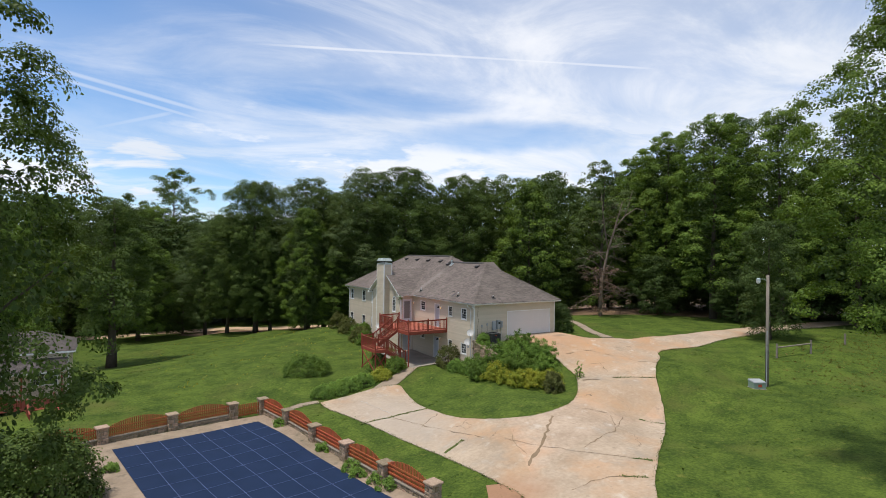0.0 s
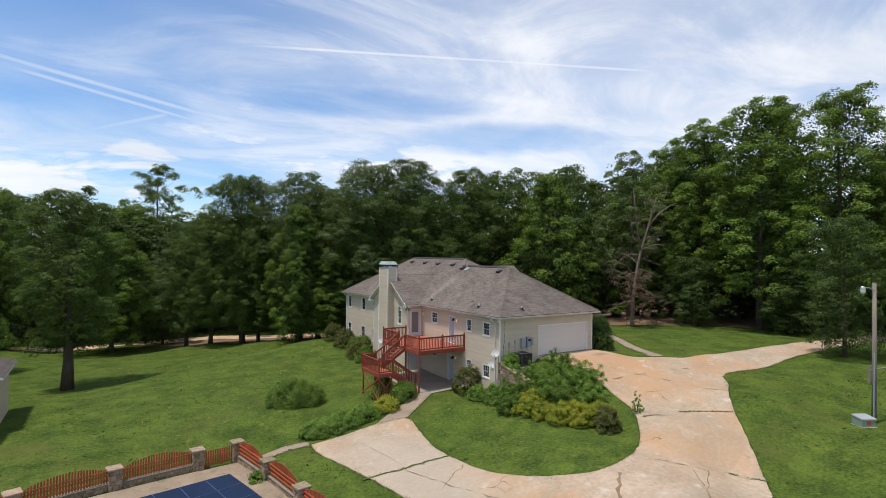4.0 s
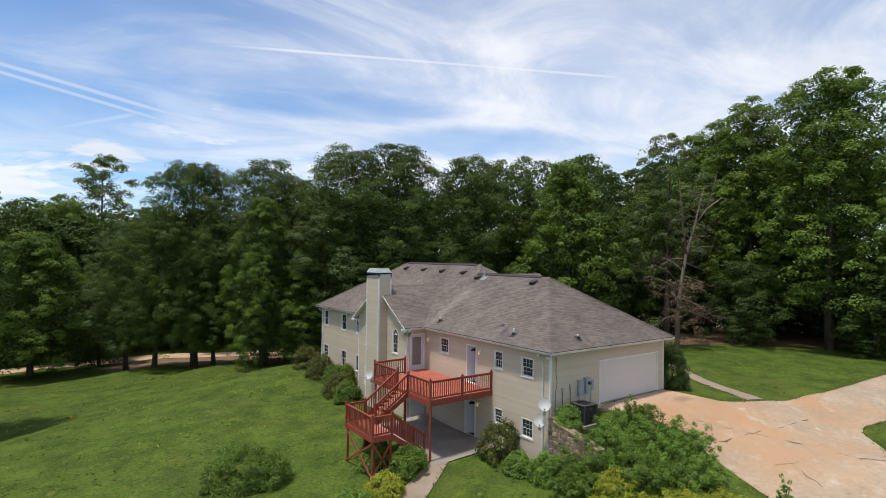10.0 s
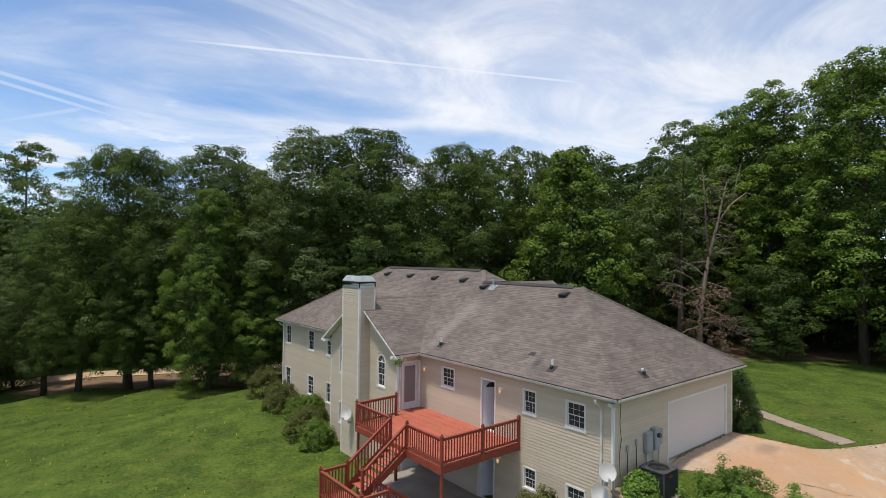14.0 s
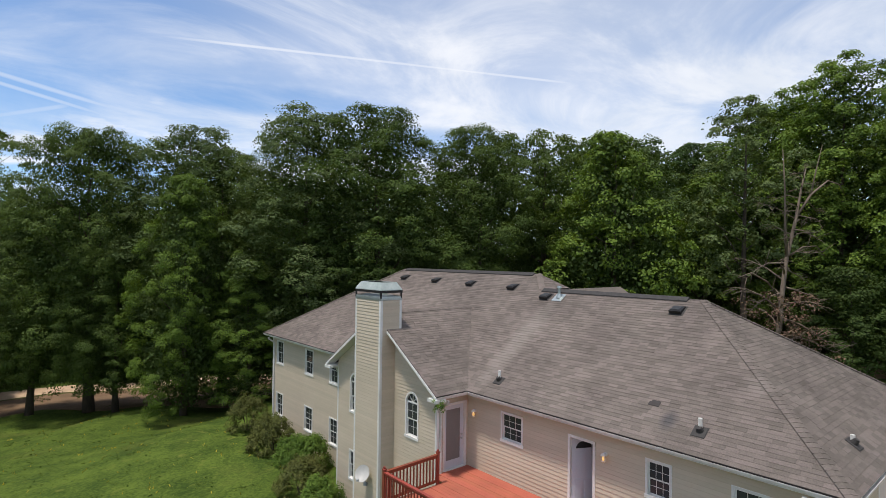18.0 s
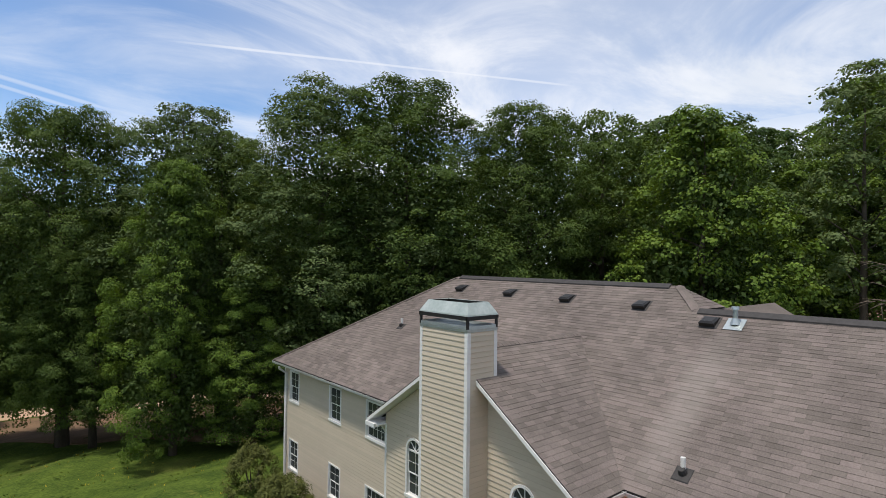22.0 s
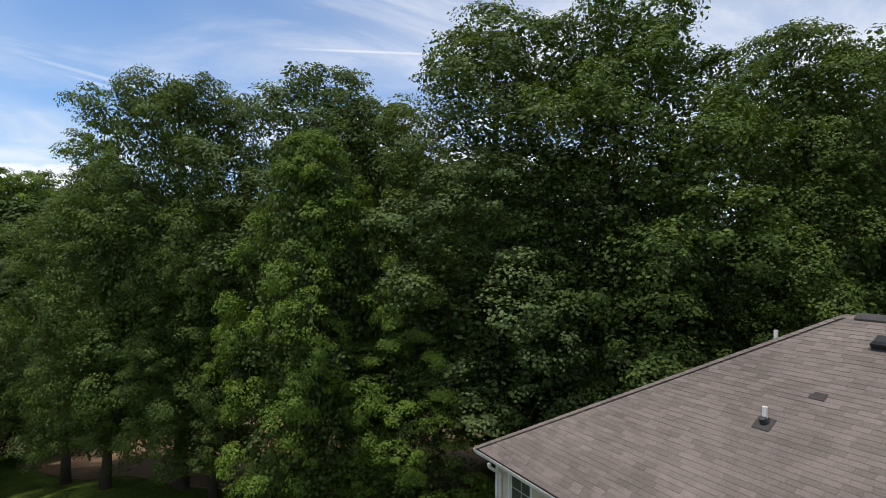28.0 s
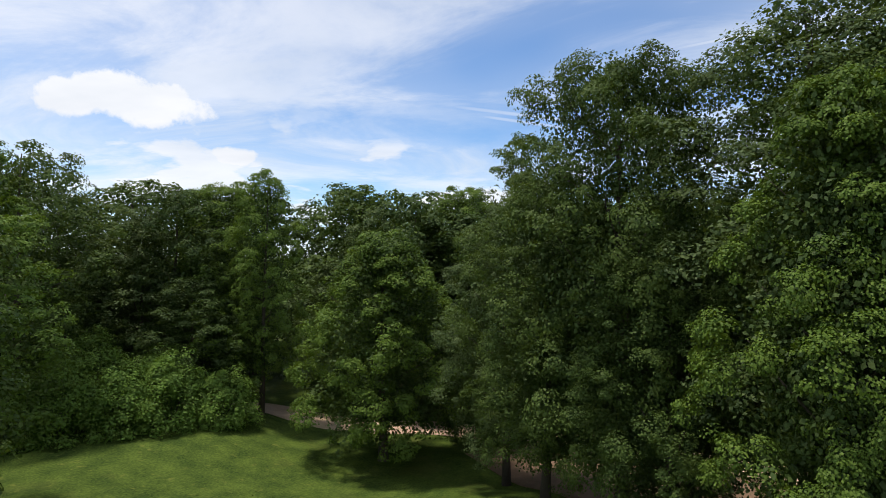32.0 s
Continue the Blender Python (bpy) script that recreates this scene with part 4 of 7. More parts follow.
NEAR = [('near_oak', -10.0, 52.5, 19.6, 0.85, 1.3), ('near_grey', -12.5, 57.5, 19.3, 0.9, 2.3), ('near_grey', 6.7, 37.0, 23.4, 1.22, 0.4), ('near_oak', 11.6, 33.6, 23.6, 1.15, 2.2),
        ('near_light', -1.5, 39.8, 18.8, 0.8, 1.0), ('near_grey', 0.9, 46.6, 24.8, 1.1, 3.0), ('big_oak', -6.2, 50.4, 25.2, 0.8, 0.2), ('near_oak', 2.6, 44.0, 22.3, 0.95, 4.4),
        ('near_light', 2.6, 38.0, 11.9, 1.2, 2.6), ('small', 8.6, 34.4, 9.6, 1.1, 2.0), ('near_oak', -4.8, 47.0, 14.8, 1.0, 5.1), ('near_oak', 18.4, 29.2, 22.3, 1.0, 0.9), ('oak', 25.0, 27.6, 22.3, 0.9, 3.3),
        ('maple', 22.6, 19.0, 19.0, 0.95, 1.2), ('oak_b', 27.0, 20.0, 19.6, 0.9, 5.0), ('half_bare', 29.4, 12.6, 20.5, 1.0, 2.4), ('gum', 38.5, 13.5, 22.9, 1.0, 0.6), ('gum_light', 37.5, 8.6, 24.5, 1.0, 3.7),
        ('gum_light', 36.6, 1.4, 25.7, 1.05, 5.5), ('gum', 39.0, -5.4, 25.4, 1.0, 1.9), ('pine', 46.0, 4.6, 27.6, 1.1, 4.1), ('gum', 42.5, -11.6, 25.0, 1.0, 2.9), ('oak', 52.0, -16.5, 22.1, 1.0, 0.3),
        ('gum', 46.0, -20.0, 23.1, 1.0, 1.5), ('oak', 42.0, -27.0, 21.1, 1.0, 4.9), ('small', 33.0, 6.8, 8.0, 1.2, 0.5), ('maple', 33.0, 17.0, 16.1, 1.1, 2.8)]
for i, (key, x, y, tall, wide, turn) in enumerate(NEAR):
    tree(key, x, y, tall, wide, turn, "tall leafy hardwood at the edge of the wood behind the house", "trees at the wood's edge")
BACK = [('oak', 27, 64, 27.3, 1.0), ('oak_b', 18, 72, 27.9, 1.0), ('oak', 27, 36, 23.4, 1.0), ('oak_b', 34, 28, 23.4, 1.0), ('pine', 42, 22, 21.8, 1.1), ('oak_b', 46, 13, 24.4, 1.1), ('oak', 1, 75, 23.1, 1.0),
        ('oak_b', 6, 80, 22.0, 1.2), ('oak', 16, 68, 26.1, 1.1), ('oak_b', 33, 62, 27.4, 1.1), ('oak', 40, 34, 24.4, 1.1), ('oak', 52, 24, 24.2, 1.2), ('oak', 56, 8, 24.4, 1.1), ('oak_b', 60, -10, 23.3, 1.1),
        ('oak', 58, -26, 22.3, 1.2), ('oak_b', 17, 37, 16.6, 1.0), ('oak_b', 31, 31, 16.8, 1.0), ('small', 41, 9, 9.1, 1.4), ('small', 47, -3, 9.0, 1.4), ('oak_b', 11, 41, 15.8, 1.0), ('small', 16, 33, 9.1, 1.2),
        ('small', 22, 26, 8.9, 1.3), ('small', 29, 22, 7.6, 1.3), ('oak_b', -6, 78, 21.8, 1.1), ('small', 36, -2, 7.0, 1.4), ('small', 44, -14, 8.0, 1.4), ('small', 46, 3, 9.1, 1.6), ('small', 52, -4, 10.1, 1.6),
        ('small', 40, 16, 9.2, 1.6), ('small', 34, 24, 9.8, 1.5), ('small', 50, 8, 10.3, 1.6), ('small', 55, -12, 10.2, 1.6), ('small', 30, 27, 10.2, 1.5), ('small', 60, 0, 11.3, 1.8), ('oak_b', 24, 68, 26.4, 1.2),
        ('oak', 42, 60, 27.5, 1.2), ('oak_b', 48, 30, 23.8, 1.2), ('oak', 62, 16, 23.9, 1.2), ('oak_b', 64, 0, 23.4, 1.2), ('oak', 66, -20, 22.4, 1.2), ('oak_b', 9, 73, 21.6, 1.2), ('oak', 38, 18, 15.3, 1.0),
        ('oak_b', 45, -6, 16.0, 1.1), ('oak', 50, 14, 17.5, 1.1), ('oak_b', 22, 36, 13.9, 1.2)]
for i, (key, x, y, tall, wide) in enumerate(BACK):
    key = {"oak": "far_oak", "oak_b": "far_dark"}.get(key, key)
    tree(key, x, y, tall, wide, i * 1.7, "tree deeper in the dense green wood", "trees in the wood")
LEFT = [('oak_b', -14, 80, 21.0, 1.25, 0.3), ('oak', -8, 86, 21.7, 1.3, 1.3), ('oak_b', -18, 76, 19.7, 1.2, 2.3), ('oak_b', -21, 79, 18.7, 1.1, 3.3), ('lawn_oak', -21.9, 60.6, 17.1, 1.05, 0.3),
        ('small', -14.9, 66.0, 12.6, 0.9, 1.2), ('oak_b', -23.6, 75.0, 21.3, 0.85, 2.0), ('gum_light', -18.6, 79, 22.5, 0.95, 3.0), ('oak_grey', -31.4, 75, 14.3, 1.1, 0.5), ('oak_b', -43.8, 66.2, 20.0, 1.0, 4.0),
        ('oak', -49.3, 56.0, 21.5, 0.95, 2.2), ('gum_light', -35.0, 66.5, 21.4, 0.8, 5.2), ('oak_grey', -28.5, 80, 20.0, 1.1, 1.1), ('oak_b', -56.0, 65.7, 20.2, 1.1, 0.7), ('oak', -60.6, 47.3, 21.5, 1.2, 3.3),
        ('oak_b', -10, 82, 19.5, 1.2, 2.5), ('oak', -22, 82, 22.2, 1.2, 1.4), ('gum', -42, 71, 21.9, 1.1, 3.9), ('oak', -69.8, 61.1, 23.0, 1.3, 2.6), ('oak', -60, 30, 20.8, 1.3, 1.6),
        ('maple', -40.4, 66.2, 14.2, 1.1, 2.1), ('oak_grey', -26.5, 75, 13.7, 1.0, 4.6), ('stem_oak', -25.5, 29.8, 18.0, 1.0, 1.0), ('gum', -38.5, 43, 18.8, 1.1, 2.0), ('oak_b', -42, 37, 17.9, 1.1, 0.2),
        ('oak_grey', -50, 22, 18.4, 1.2, 5.0), ('airy', -13.5, 99, 32.0, 0.95, 0.4), ('oak', -32, 84, 23.1, 1.1, 0.9), ('oak_b', -2, 84, 20.7, 1.3, 3.0), ('oak', 10, 82, 21.0, 1.3, 5.6),
        ('oak_b', -46, 84, 22.5, 1.2, 4.0), ('oak', -55, 74, 22.6, 1.2, 0.6), ('oak_b', -66, 70, 22.2, 1.3, 1.6), ('oak', -81.3, 49.6, 22.7, 1.3, 2.6), ('oak_b', -38, 96, 24.3, 1.3, 3.6),
        ('oak', -20, 94, 22.4, 1.3, 4.6), ('oak_b', -58, 90, 23.4, 1.3, 5.6), ('oak_grey', -47, 66, 18.0, 1.1, 0.1), ('oak_b', 4, 96, 21.7, 1.3, 1.1), ('oak_b', -39.9, 63.4, 11.2, 1.3, 0.4),
        ('oak', -30, 75, 11.4, 1.3, 1.4), ('oak_b', -50.2, 61.1, 12.1, 1.3, 2.4), ('oak_b', -20, 75, 11.7, 1.3, 3.4)]
for i, (key, x, y, tall, wide, turn) in enumerate(LEFT):
    tall *= 1.05
    if y > 73:
        key = {"oak": "far_oak", "oak_b": "far_dark"}.get(key, key)
    tree(key, x, y, tall, wide, turn, "leafy green tree beyond the back lawn", "trees beyond the lawn")
tree("oak_b", 27.2, -9.9, 12.0, 0.9, 0.8, "dense low tree standing beside the driveway")
tree("pool_tree", -30.5, -18.6, 20, 0.79, 2.0, "overhanging leafy tree beside the pool")
tree("high_crown", 3.2, -27.6, 22, 1.0, 1.0, "tall leafy tree at the side of the lawn")

# ---- house ----
house = thing("house", "beige vinyl-sided house with a brown shingled hip roof", "house")


def frame_at(origin, u, n):
    """A local frame: x along the wall, y out of it, z up."""
    u, n = Vector(u), Vector(n)
    return Matrix(((u.x, n.x, 0, origin[0]), (u.y, n.y, 0, origin[1]), (u.z, n.z, 1, origin[2]), (0, 0, 0, 1)))


def placed(ob, m):
    ob.matrix_basis = m
    return ob


def wall(m, length, z0, z1, openings=(), inner=0.14, top=None, courses=True, label=""):
    """A wall in the frame m, with openings (u0, u1, z0, z1) through it and lapped siding boards on it. top(z) gives the span left under a gable."""
    us = sorted({0, length, *[o[0] for o in openings], *[o[1] for o in openings]})
    zs = sorted({z0, z1, *[o[2] for o in openings], *[o[3] for o in openings]})
    g = Geo()
    for a, b in zip(us, us[1:]):
        for c, d in zip(zs, zs[1:]):
            if not any(o[0] <= (a + b) / 2 <= o[1] and o[2] <= (c + d) / 2 <= o[3] for o in openings):
                g.box(a, -inner, c, b, 0, d)
    w = placed(part("wall", g, M["siding"], house, label), m)
    if top:
        g2 = Geo()
        zt = z1
        lo, hi = top(z1)
        peak = z1
        while top(peak)[1] - top(peak)[0] > 0.05:
            peak += 0.02
        q = top(peak)
        mid = (q[0] + q[1]) / 2
        heel = z1
        while top(heel + 0.01) == top(z1):
            heel += 0.01
        outline = [(lo, z1), (hi, z1), (hi, heel), (mid, peak), (lo, heel)]
        g2.rings([[(a, y, b) for a, b in outline] for y in (-inner, 0)])
        part("gable", g2, M["siding"], w)
        z1 = peak
    if not courses:
        return w
    z, step = z0, 0.12
    while z < z1 - 0.02:
        e = min(z + step, z1)
        spans = [(0.0, length)] if not top or e <= zt else [top(e)]
        for o in openings:
            if o[2] < e - 0.01 and o[3] > z + 0.01:
                spans = [s for a, b in spans for s in ((a, min(b, o[0])), (max(a, o[1]), b)) if s[1] - s[0] > 0.01]
        for a, b in spans:
            if b - a < 0.05:
                continue
            prof = [(0.0005, z), (0.022, z), (0.0235, z + 0.012), (0.010, e - 0.003), (0.0005, e - 0.003)]
            part("siding_board", Geo().rings([[(a, d, h) for d, h in prof], [(b, d, h) for d, h in prof]]), M["siding"], w)
        z = e
    return w


PANES = {}


def shared(key, build, mat):
    if key not in PANES:
        g = Geo()
        build(g)
        PANES[key] = g.mesh(key[0], mat)
    return PANES[key]


def window(m, u0, u1, z0, z1, cols=3, rows=2, arch=False, label="white double-hung window with a grid of small panes"):
    """A double-hung window: white frame, two sashes and single panes, set into the wall of the frame m. The bounds are those of the outer trim."""
    w, h, f = u1 - u0, z1 - z0, 0.062
    mm = m @ Matrix.Translation((u0, 0, z0))
    g = Geo()
    zt = h - w / 2 if arch else h
    g.box(0, -0.10, 0, f, 0.035, zt).box(w - f, -0.10, 0, w, 0.035, zt).box(-0.02, -0.10, -0.03, w + 0.02, 0.05, f - 0.01)
    if arch:
        n = 14
        c = Vector((w / 2, 0, zt))
        for i in range(n):
            a, b = math.pi * i / n, math.pi * (i + 1) / n
            pts = []
            for y in (-0.10, 0.035):
                pts += [(c.x + math.cos(q) * r, y, c.z + math.sin(q) * r) for q, r in ((a, w / 2 - f), (a, w / 2), (b, w / 2), (b, w / 2 - f))]
            g.rings([pts[:4], pts[4:]])
    else:
        g.box(0, -0.10, h - f, w, 0.04, h)
    fr = placed(part("window", g, M["white"], house, label), mm)
    ih = (zt if arch else h - f) - f
    for k, (a, b, off) in enumerate(((f, f + ih / 2 + 0.02, -0.055), (f + ih / 2 - 0.02, f + ih, -0.025))):
        s, r = Geo(), 0.028
        x0, x1 = f, w - f
        s.box(x0, off - 0.02, a, x1, off + 0.012, a + r).box(x0, off - 0.02, b - r, x1, off + 0.012, b).box(x0, off - 0.02, a + r, x0 + r, off + 0.012, b - r).box(x1 - r, off - 0.02, a + r, x1, off + 0.012, b - r)
        gx, gz = (x1 - x0 - 2 * r) / cols, (b - a - 2 * r) / rows
        for i in range(1, cols):
            s.box(x0 + r + gx * i - 0.005, off - 0.012, a + r, x0 + r + gx * i + 0.005, off + 0.006, b - r)
        for j in range(1, rows):
            s.box(x0 + r, off - 0.011, a + r + gz * j - 0.005, x1 - r, off + 0.005, a + r + gz * j + 0.005)
        part("sash", s, M["white"], fr)
        for i in range(cols):
            for j in range(rows):
                key = ("pane", round(gx, 3), round(gz, 3))
                p = part("pane", shared(key, lambda q: q.box(0.004, -0.002, 0.004, gx - 0.004, 0.002, gz - 0.004), M["glass"]), None, fr)
                p.location = (x0 + r + gx * i, off - 0.003, a + r + gz * j)
    if arch:
        s, rad = Geo(), w / 2 - f
        for i in range(1, 4):
            a = math.pi * i / 4
            s.bar((w / 2, -0.03, zt), (w / 2 + math.cos(a) * rad, -0.03, zt + math.sin(a) * rad), 0.018, 0.02, (0, 1, 0))
        s.box(f, -0.05, zt - 0.02, w - f, -0.01, zt + 0.02)
        part("fan_bars", s, M["white"], fr)
        pane = Geo()
        pane.face(*[(w / 2 + math.cos(math.pi * i / 16) * rad, -0.04, zt + math.sin(math.pi * i / 16) * rad) for i in range(17)])
        part("fan_pane", pane, M["glass"], fr)
    back = Geo()
    back.box(f * 0.5, -0.50, 0.0, w - f * 0.5, -0.47, h)
    part("dark_room", back, M["dark_room"], fr)
    return fr


Z_EAVE, FLOOR = 5.65, 2.98
m_west = frame_at((0, 0, 0), (0, 1, 0), (-1, 0, 0))
m_far = frame_at((0, 17.15, 0), (0, 1, 0), (-1, 0, 0))
m_garage = frame_at((0, 0, 0), (1, 0, 0), (0, -1, 0))
m_bay = frame_at((-1.4, 10.6, 0), (0, 1, 0), (-1, 0, 0))
m_bay_s = frame_at((-1.4, 10.6, 0), (1, 0, 0), (0, -1, 0))
TOP = 5.50
W_WEST = [(1.07, 1.93, 4.13, 5.11), (3.30, 3.99, 4.16, 5.12), (8.07, 9.00, 4.24, 5.18), (1.06, 1.92, 1.17, 2.13), (3.28, 3.95, 1.30, 2.15), (8.10, 8.95, 1.55, 2.15)]
DOORS_W = [(5.46, 6.36, FLOOR, 5.12), (5.50, 6.50, 0.06, 2.10)]
W_FAR = [(25.78, 26.72, 3.97, 5.31), (22.18, 23.12, 3.97, 5.31), (19.18, 20.44, 3.99, 5.31), (25.78, 26.72, 1.05, 2.36), (22.18, 23.12, 1.05, 2.36), (19.18, 20.44, 1.05, 2.36)]


def inside(o, k=0.05):
    return (o[0] + k, o[1] - k, o[2] + k, o[3] - k)


wall(m_west, 10.6, -0.3, TOP, [inside(o) for o in W_WEST] + [(a + 0.06, b - 0.06, c - 0.02, d - 0.06) for a, b, c, d in DOORS_W])
for o in W_WEST:
    window(m_west, *o)
wall(m_far, 10.11, -0.3, TOP, [inside((a - 17.15, b - 17.15, c, d)) for a, b, c, d in W_FAR])
for a, b, c, d in W_FAR:
    window(m_far, a - 17.15, b - 17.15, c, d, 4 if b - a > 1 else 2)
wall(m_garage, 9.07, -0.3, TOP, [(3.55, 8.49, 2.6, 4.80)])
ARCHES = [(0.97, 1.73, 3.82, 5.42), (4.80, 5.55, 3.82, 5.42)]
wall(m_bay, 6.55, -0.3, TOP, [inside(o) for o in ARCHES] + [inside((4.9, 5.55, 1.1, 2.3))], top=lambda z: (max(0, (z - 5.80) / 0.655 + 0.02), min(6.55, 6.55 - (z - 5.80) / 0.655 - 0.02)))
for a, b, c, d in ARCHES:
    for side in (-1, 1):
        mid, rad = (a + b) / 2, (b - a) / 2 - 0.03
        arc = [(mid + side * rad * math.cos(math.pi / 2 * k / 8), d - rad - 0.03 + rad * math.sin(math.pi / 2 * k / 8)) for k in range(9)]
        edge = arc + [(mid, d - 0.05), (mid + side * (rad - 0.02), d - 0.05)]
        placed(part("spandrel", Geo().rings([[(p, -0.1, q) for p, q in edge], [(p, 0.016, q) for p, q in edge]]), M["siding"], house), m_bay)
    window(m_bay, a, b, c, d, 2, 2, True, "white arched window with a fan of panes")
window(m_bay, 4.9, 5.55, 1.1, 2.3, 2, 2)
wall(m_bay_s, 1.4, -0.3, TOP, [(0.30, 1.24, FLOOR - 0.02, 5.20), (0.30, 1.24, 0.02, 2.08)])
wall(frame_at((0, 17.15, 0), (-1, 0, 0), (0, 1, 0)), 1.4, -0.3, TOP)
wall(frame_at((10.9, 27.26, 0), (-1, 0, 0), (0, 1, 0)), 10.9, -0.3, TOP)
wall(frame_at((9.07, 0, 0), (0, 1, 0), (1, 0, 0)), 6.5, -0.3, TOP)
wall(frame_at((10.9, 6.5, 0), (0, 1, 0), (1, 0, 0)), 20.76, -0.3, TOP, courses=False)
wall(frame_at((9.07, 6.5, 0), (1, 0, 0), (0, -1, 0)), 1.83, -0.3, TOP, courses=False)
g = Geo()
g.box(0.14, 0.14, 2.60, 8.9, 10.4, 2.66).box(0.14, 10.4, 2.60, 10.7, 27.0, 2.66)
part("floor", g, M["dark_room"], house)

# corner posts and trim
for x, y, w, d, z1 in ((0, 0, -1, -1, TOP), (9.07, 0, 1, -1, TOP), (0, 27.26, -1, 1, TOP), (-1.4, 10.6, -1, -1, TOP), (-1.4, 17.15, -1, 1, TOP)):
    g = Geo()
    g.box(min(x, x + w * 0.024), min(y - d * 0.065, y + d * 0.024), -0.3, max(x, x + w * 0.024), max(y - d * 0.065, y + d * 0.024), z1)
    g.box(min(x - w * 0.065, x), min(y, y + d * 0.024), -0.3, max(x - w * 0.065, x), max(y, y + d * 0.024), z1)
    part("corner_trim", g, M["white"], house, "white corner trim")

# doors


def door(m, u0, u1, z0, z1, ajar=0.0, glazed=False, hinge_low=True, label="", lock=True):
    """A trimmed doorway with its leaf, closed or swung into the room."""
    w, h, t = u1 - u0, z1 - z0, 0.075
    mm = m @ Matrix.Translation((u0, 0, z0))
    g = Geo()
    g.box(0, -0.14, 0, t, 0.04, h).box(w - t, -0.14, 0, w, 0.04, h).box(0, -0.14, h - t, w, 0.045, h).box(t, -0.14, 0, w - t, 0.06, 0.025)
    fr = placed(part("doorway", g, M["white"], house, label), mm)
    lw, lh = w - 2 * t - 0.01, h - t - 0.035
    leaf = Geo()
    if glazed:
        r = 0.13
        leaf.box(0, -0.045, 0, r, 0, lh).box(lw - r, -0.045, 0, lw, 0, lh).box(r, -0.045, 0, lw - r, 0, 0.26).box(r, -0.045, lh - 0.16, lw - r, 0, lh)
    else:
        leaf.box(0, -0.045, 0, lw, 0, lh)
        for a, b, c, d in ((0.13, 0.45, 0.12, 0.40), (0.55, 0.87, 0.12, 0.40), (0.13, 0.45, 0.47, 0.78), (0.55, 0.87, 0.47, 0.78)):
            for y0, y1 in ((0.0, 0.008), (-0.053, -0.045)):
                leaf.box(lw * a, y0, lh * c, lw * b, y1, lh * d)
    ob = part("door_leaf", leaf, M["door"], fr, "half-open pale grey panelled door" if ajar else "closed white door")
    x = t + 0.005 if hinge_low else w - t - 0.005
    ob.matrix_basis = Matrix.Translation((x, -0.05, 0.03)) @ Matrix.Rotation(radians(-ajar if hinge_low else ajar), 4, "Z") @ Matrix.Translation((0 if hinge_low else -lw, 0, 0))
    if glazed:
        gp = Geo()
        gp.box(t + 0.005 + 0.13, -0.075, 0.29, w - t - 0.135, -0.07, h - t - 0.18)
        part("glass_panel", gp, M["blind"], fr, "door glass with a closed blind")
    elif ajar:
        fan = Geo()
        c, r = (lw / 2, lh * 0.83), lw * 0.34
        for y in (-0.058, 0.012):
            fan.face(*[(c[0] + math.cos(math.pi * i / 10) * r, y, c[1] + math.sin(math.pi * i / 10) * r * 0.8) for i in range(11)])
        placed(part("fan_light", fan, M["glass"], fr), ob.matrix_basis.copy())
    kb = Geo()
    kx = lw - 0.09 if hinge_low else 0.09
    for dz in (0.0, 0.14):
        kb.tube([(kx, -0.07, 0.92 + dz), (kx, 0.05, 0.92 + dz)], 0.028, 8)
    placed(part("knob", kb, M["galv"], fr), ob.matrix_basis.copy())
    return fr


door(m_west, 5.46, 6.36, FLOOR, 5.12, 62, False, False, "white-trimmed back doorway onto the deck")
door(m_west, 5.50, 6.50, 0.06, 2.10, 58, False, False, "white-trimmed basement doorway standing open")
door(m_bay_s, 0.24, 1.30, FLOOR, 5.22, 0, True, True, "white full-glass door onto the deck")
door(m_bay_s, 0.24, 1.30, 0.06, 2.12, 0, False, True, "closed white basement door under the deck")
room = Geo()
room.box(2.6, 4.6, 2.66, 2.65, 7.3, 5.5).box(0.14, 4.5, 2.66, 2.6, 4.56, 5.5).box(0.14, 7.3, 2.66, 2.6, 7.36, 5.5).box(2.6, 4.6, 0.0, 2.65, 7.3, 2.6).box(0.14, 4.5, 0.0, 2.6, 4.56, 2.6).box(0.14, 7.3, 0.0, 2.6, 7.36, 2.6)
part("room_lining", room, M["dark_room"], house)
room = Geo()
room.box(0.14, 4.56, 2.665, 2.6, 7.3, 2.69)
part("hall_floor", room, material("hall_floor", (0.20, 0.11, 0.05), (0.15, 0.08, 0.04), rough=0.4), house, "brown wooden hall floor")

# garage door: four panels
gd = placed(part("garage_doorway", Geo().box(3.50, -0.10, 2.62, 3.58, 0.03, 4.86).box(8.46, -0.10, 2.62, 8.54, 0.03, 4.86).box(3.58, -0.10, 4.78, 8.46, 0.03, 4.86), M["white"], house, "white trim round the garage door"), m_garage)
for i in range(4):
    z = 2.70 + i * 0.52
    g = Geo()
    g.box(3.58, -0.09, z + 0.001, 8.46, -0.05, z + 0.519)
    part("garage_panel", g, M["garage_door"], gd)
g = Geo()
g.box(3.58, -0.10, 2.62, 8.46, -0.045, 2.70)
part("threshold", g, M["patio"], gd)

# ---- roof ----


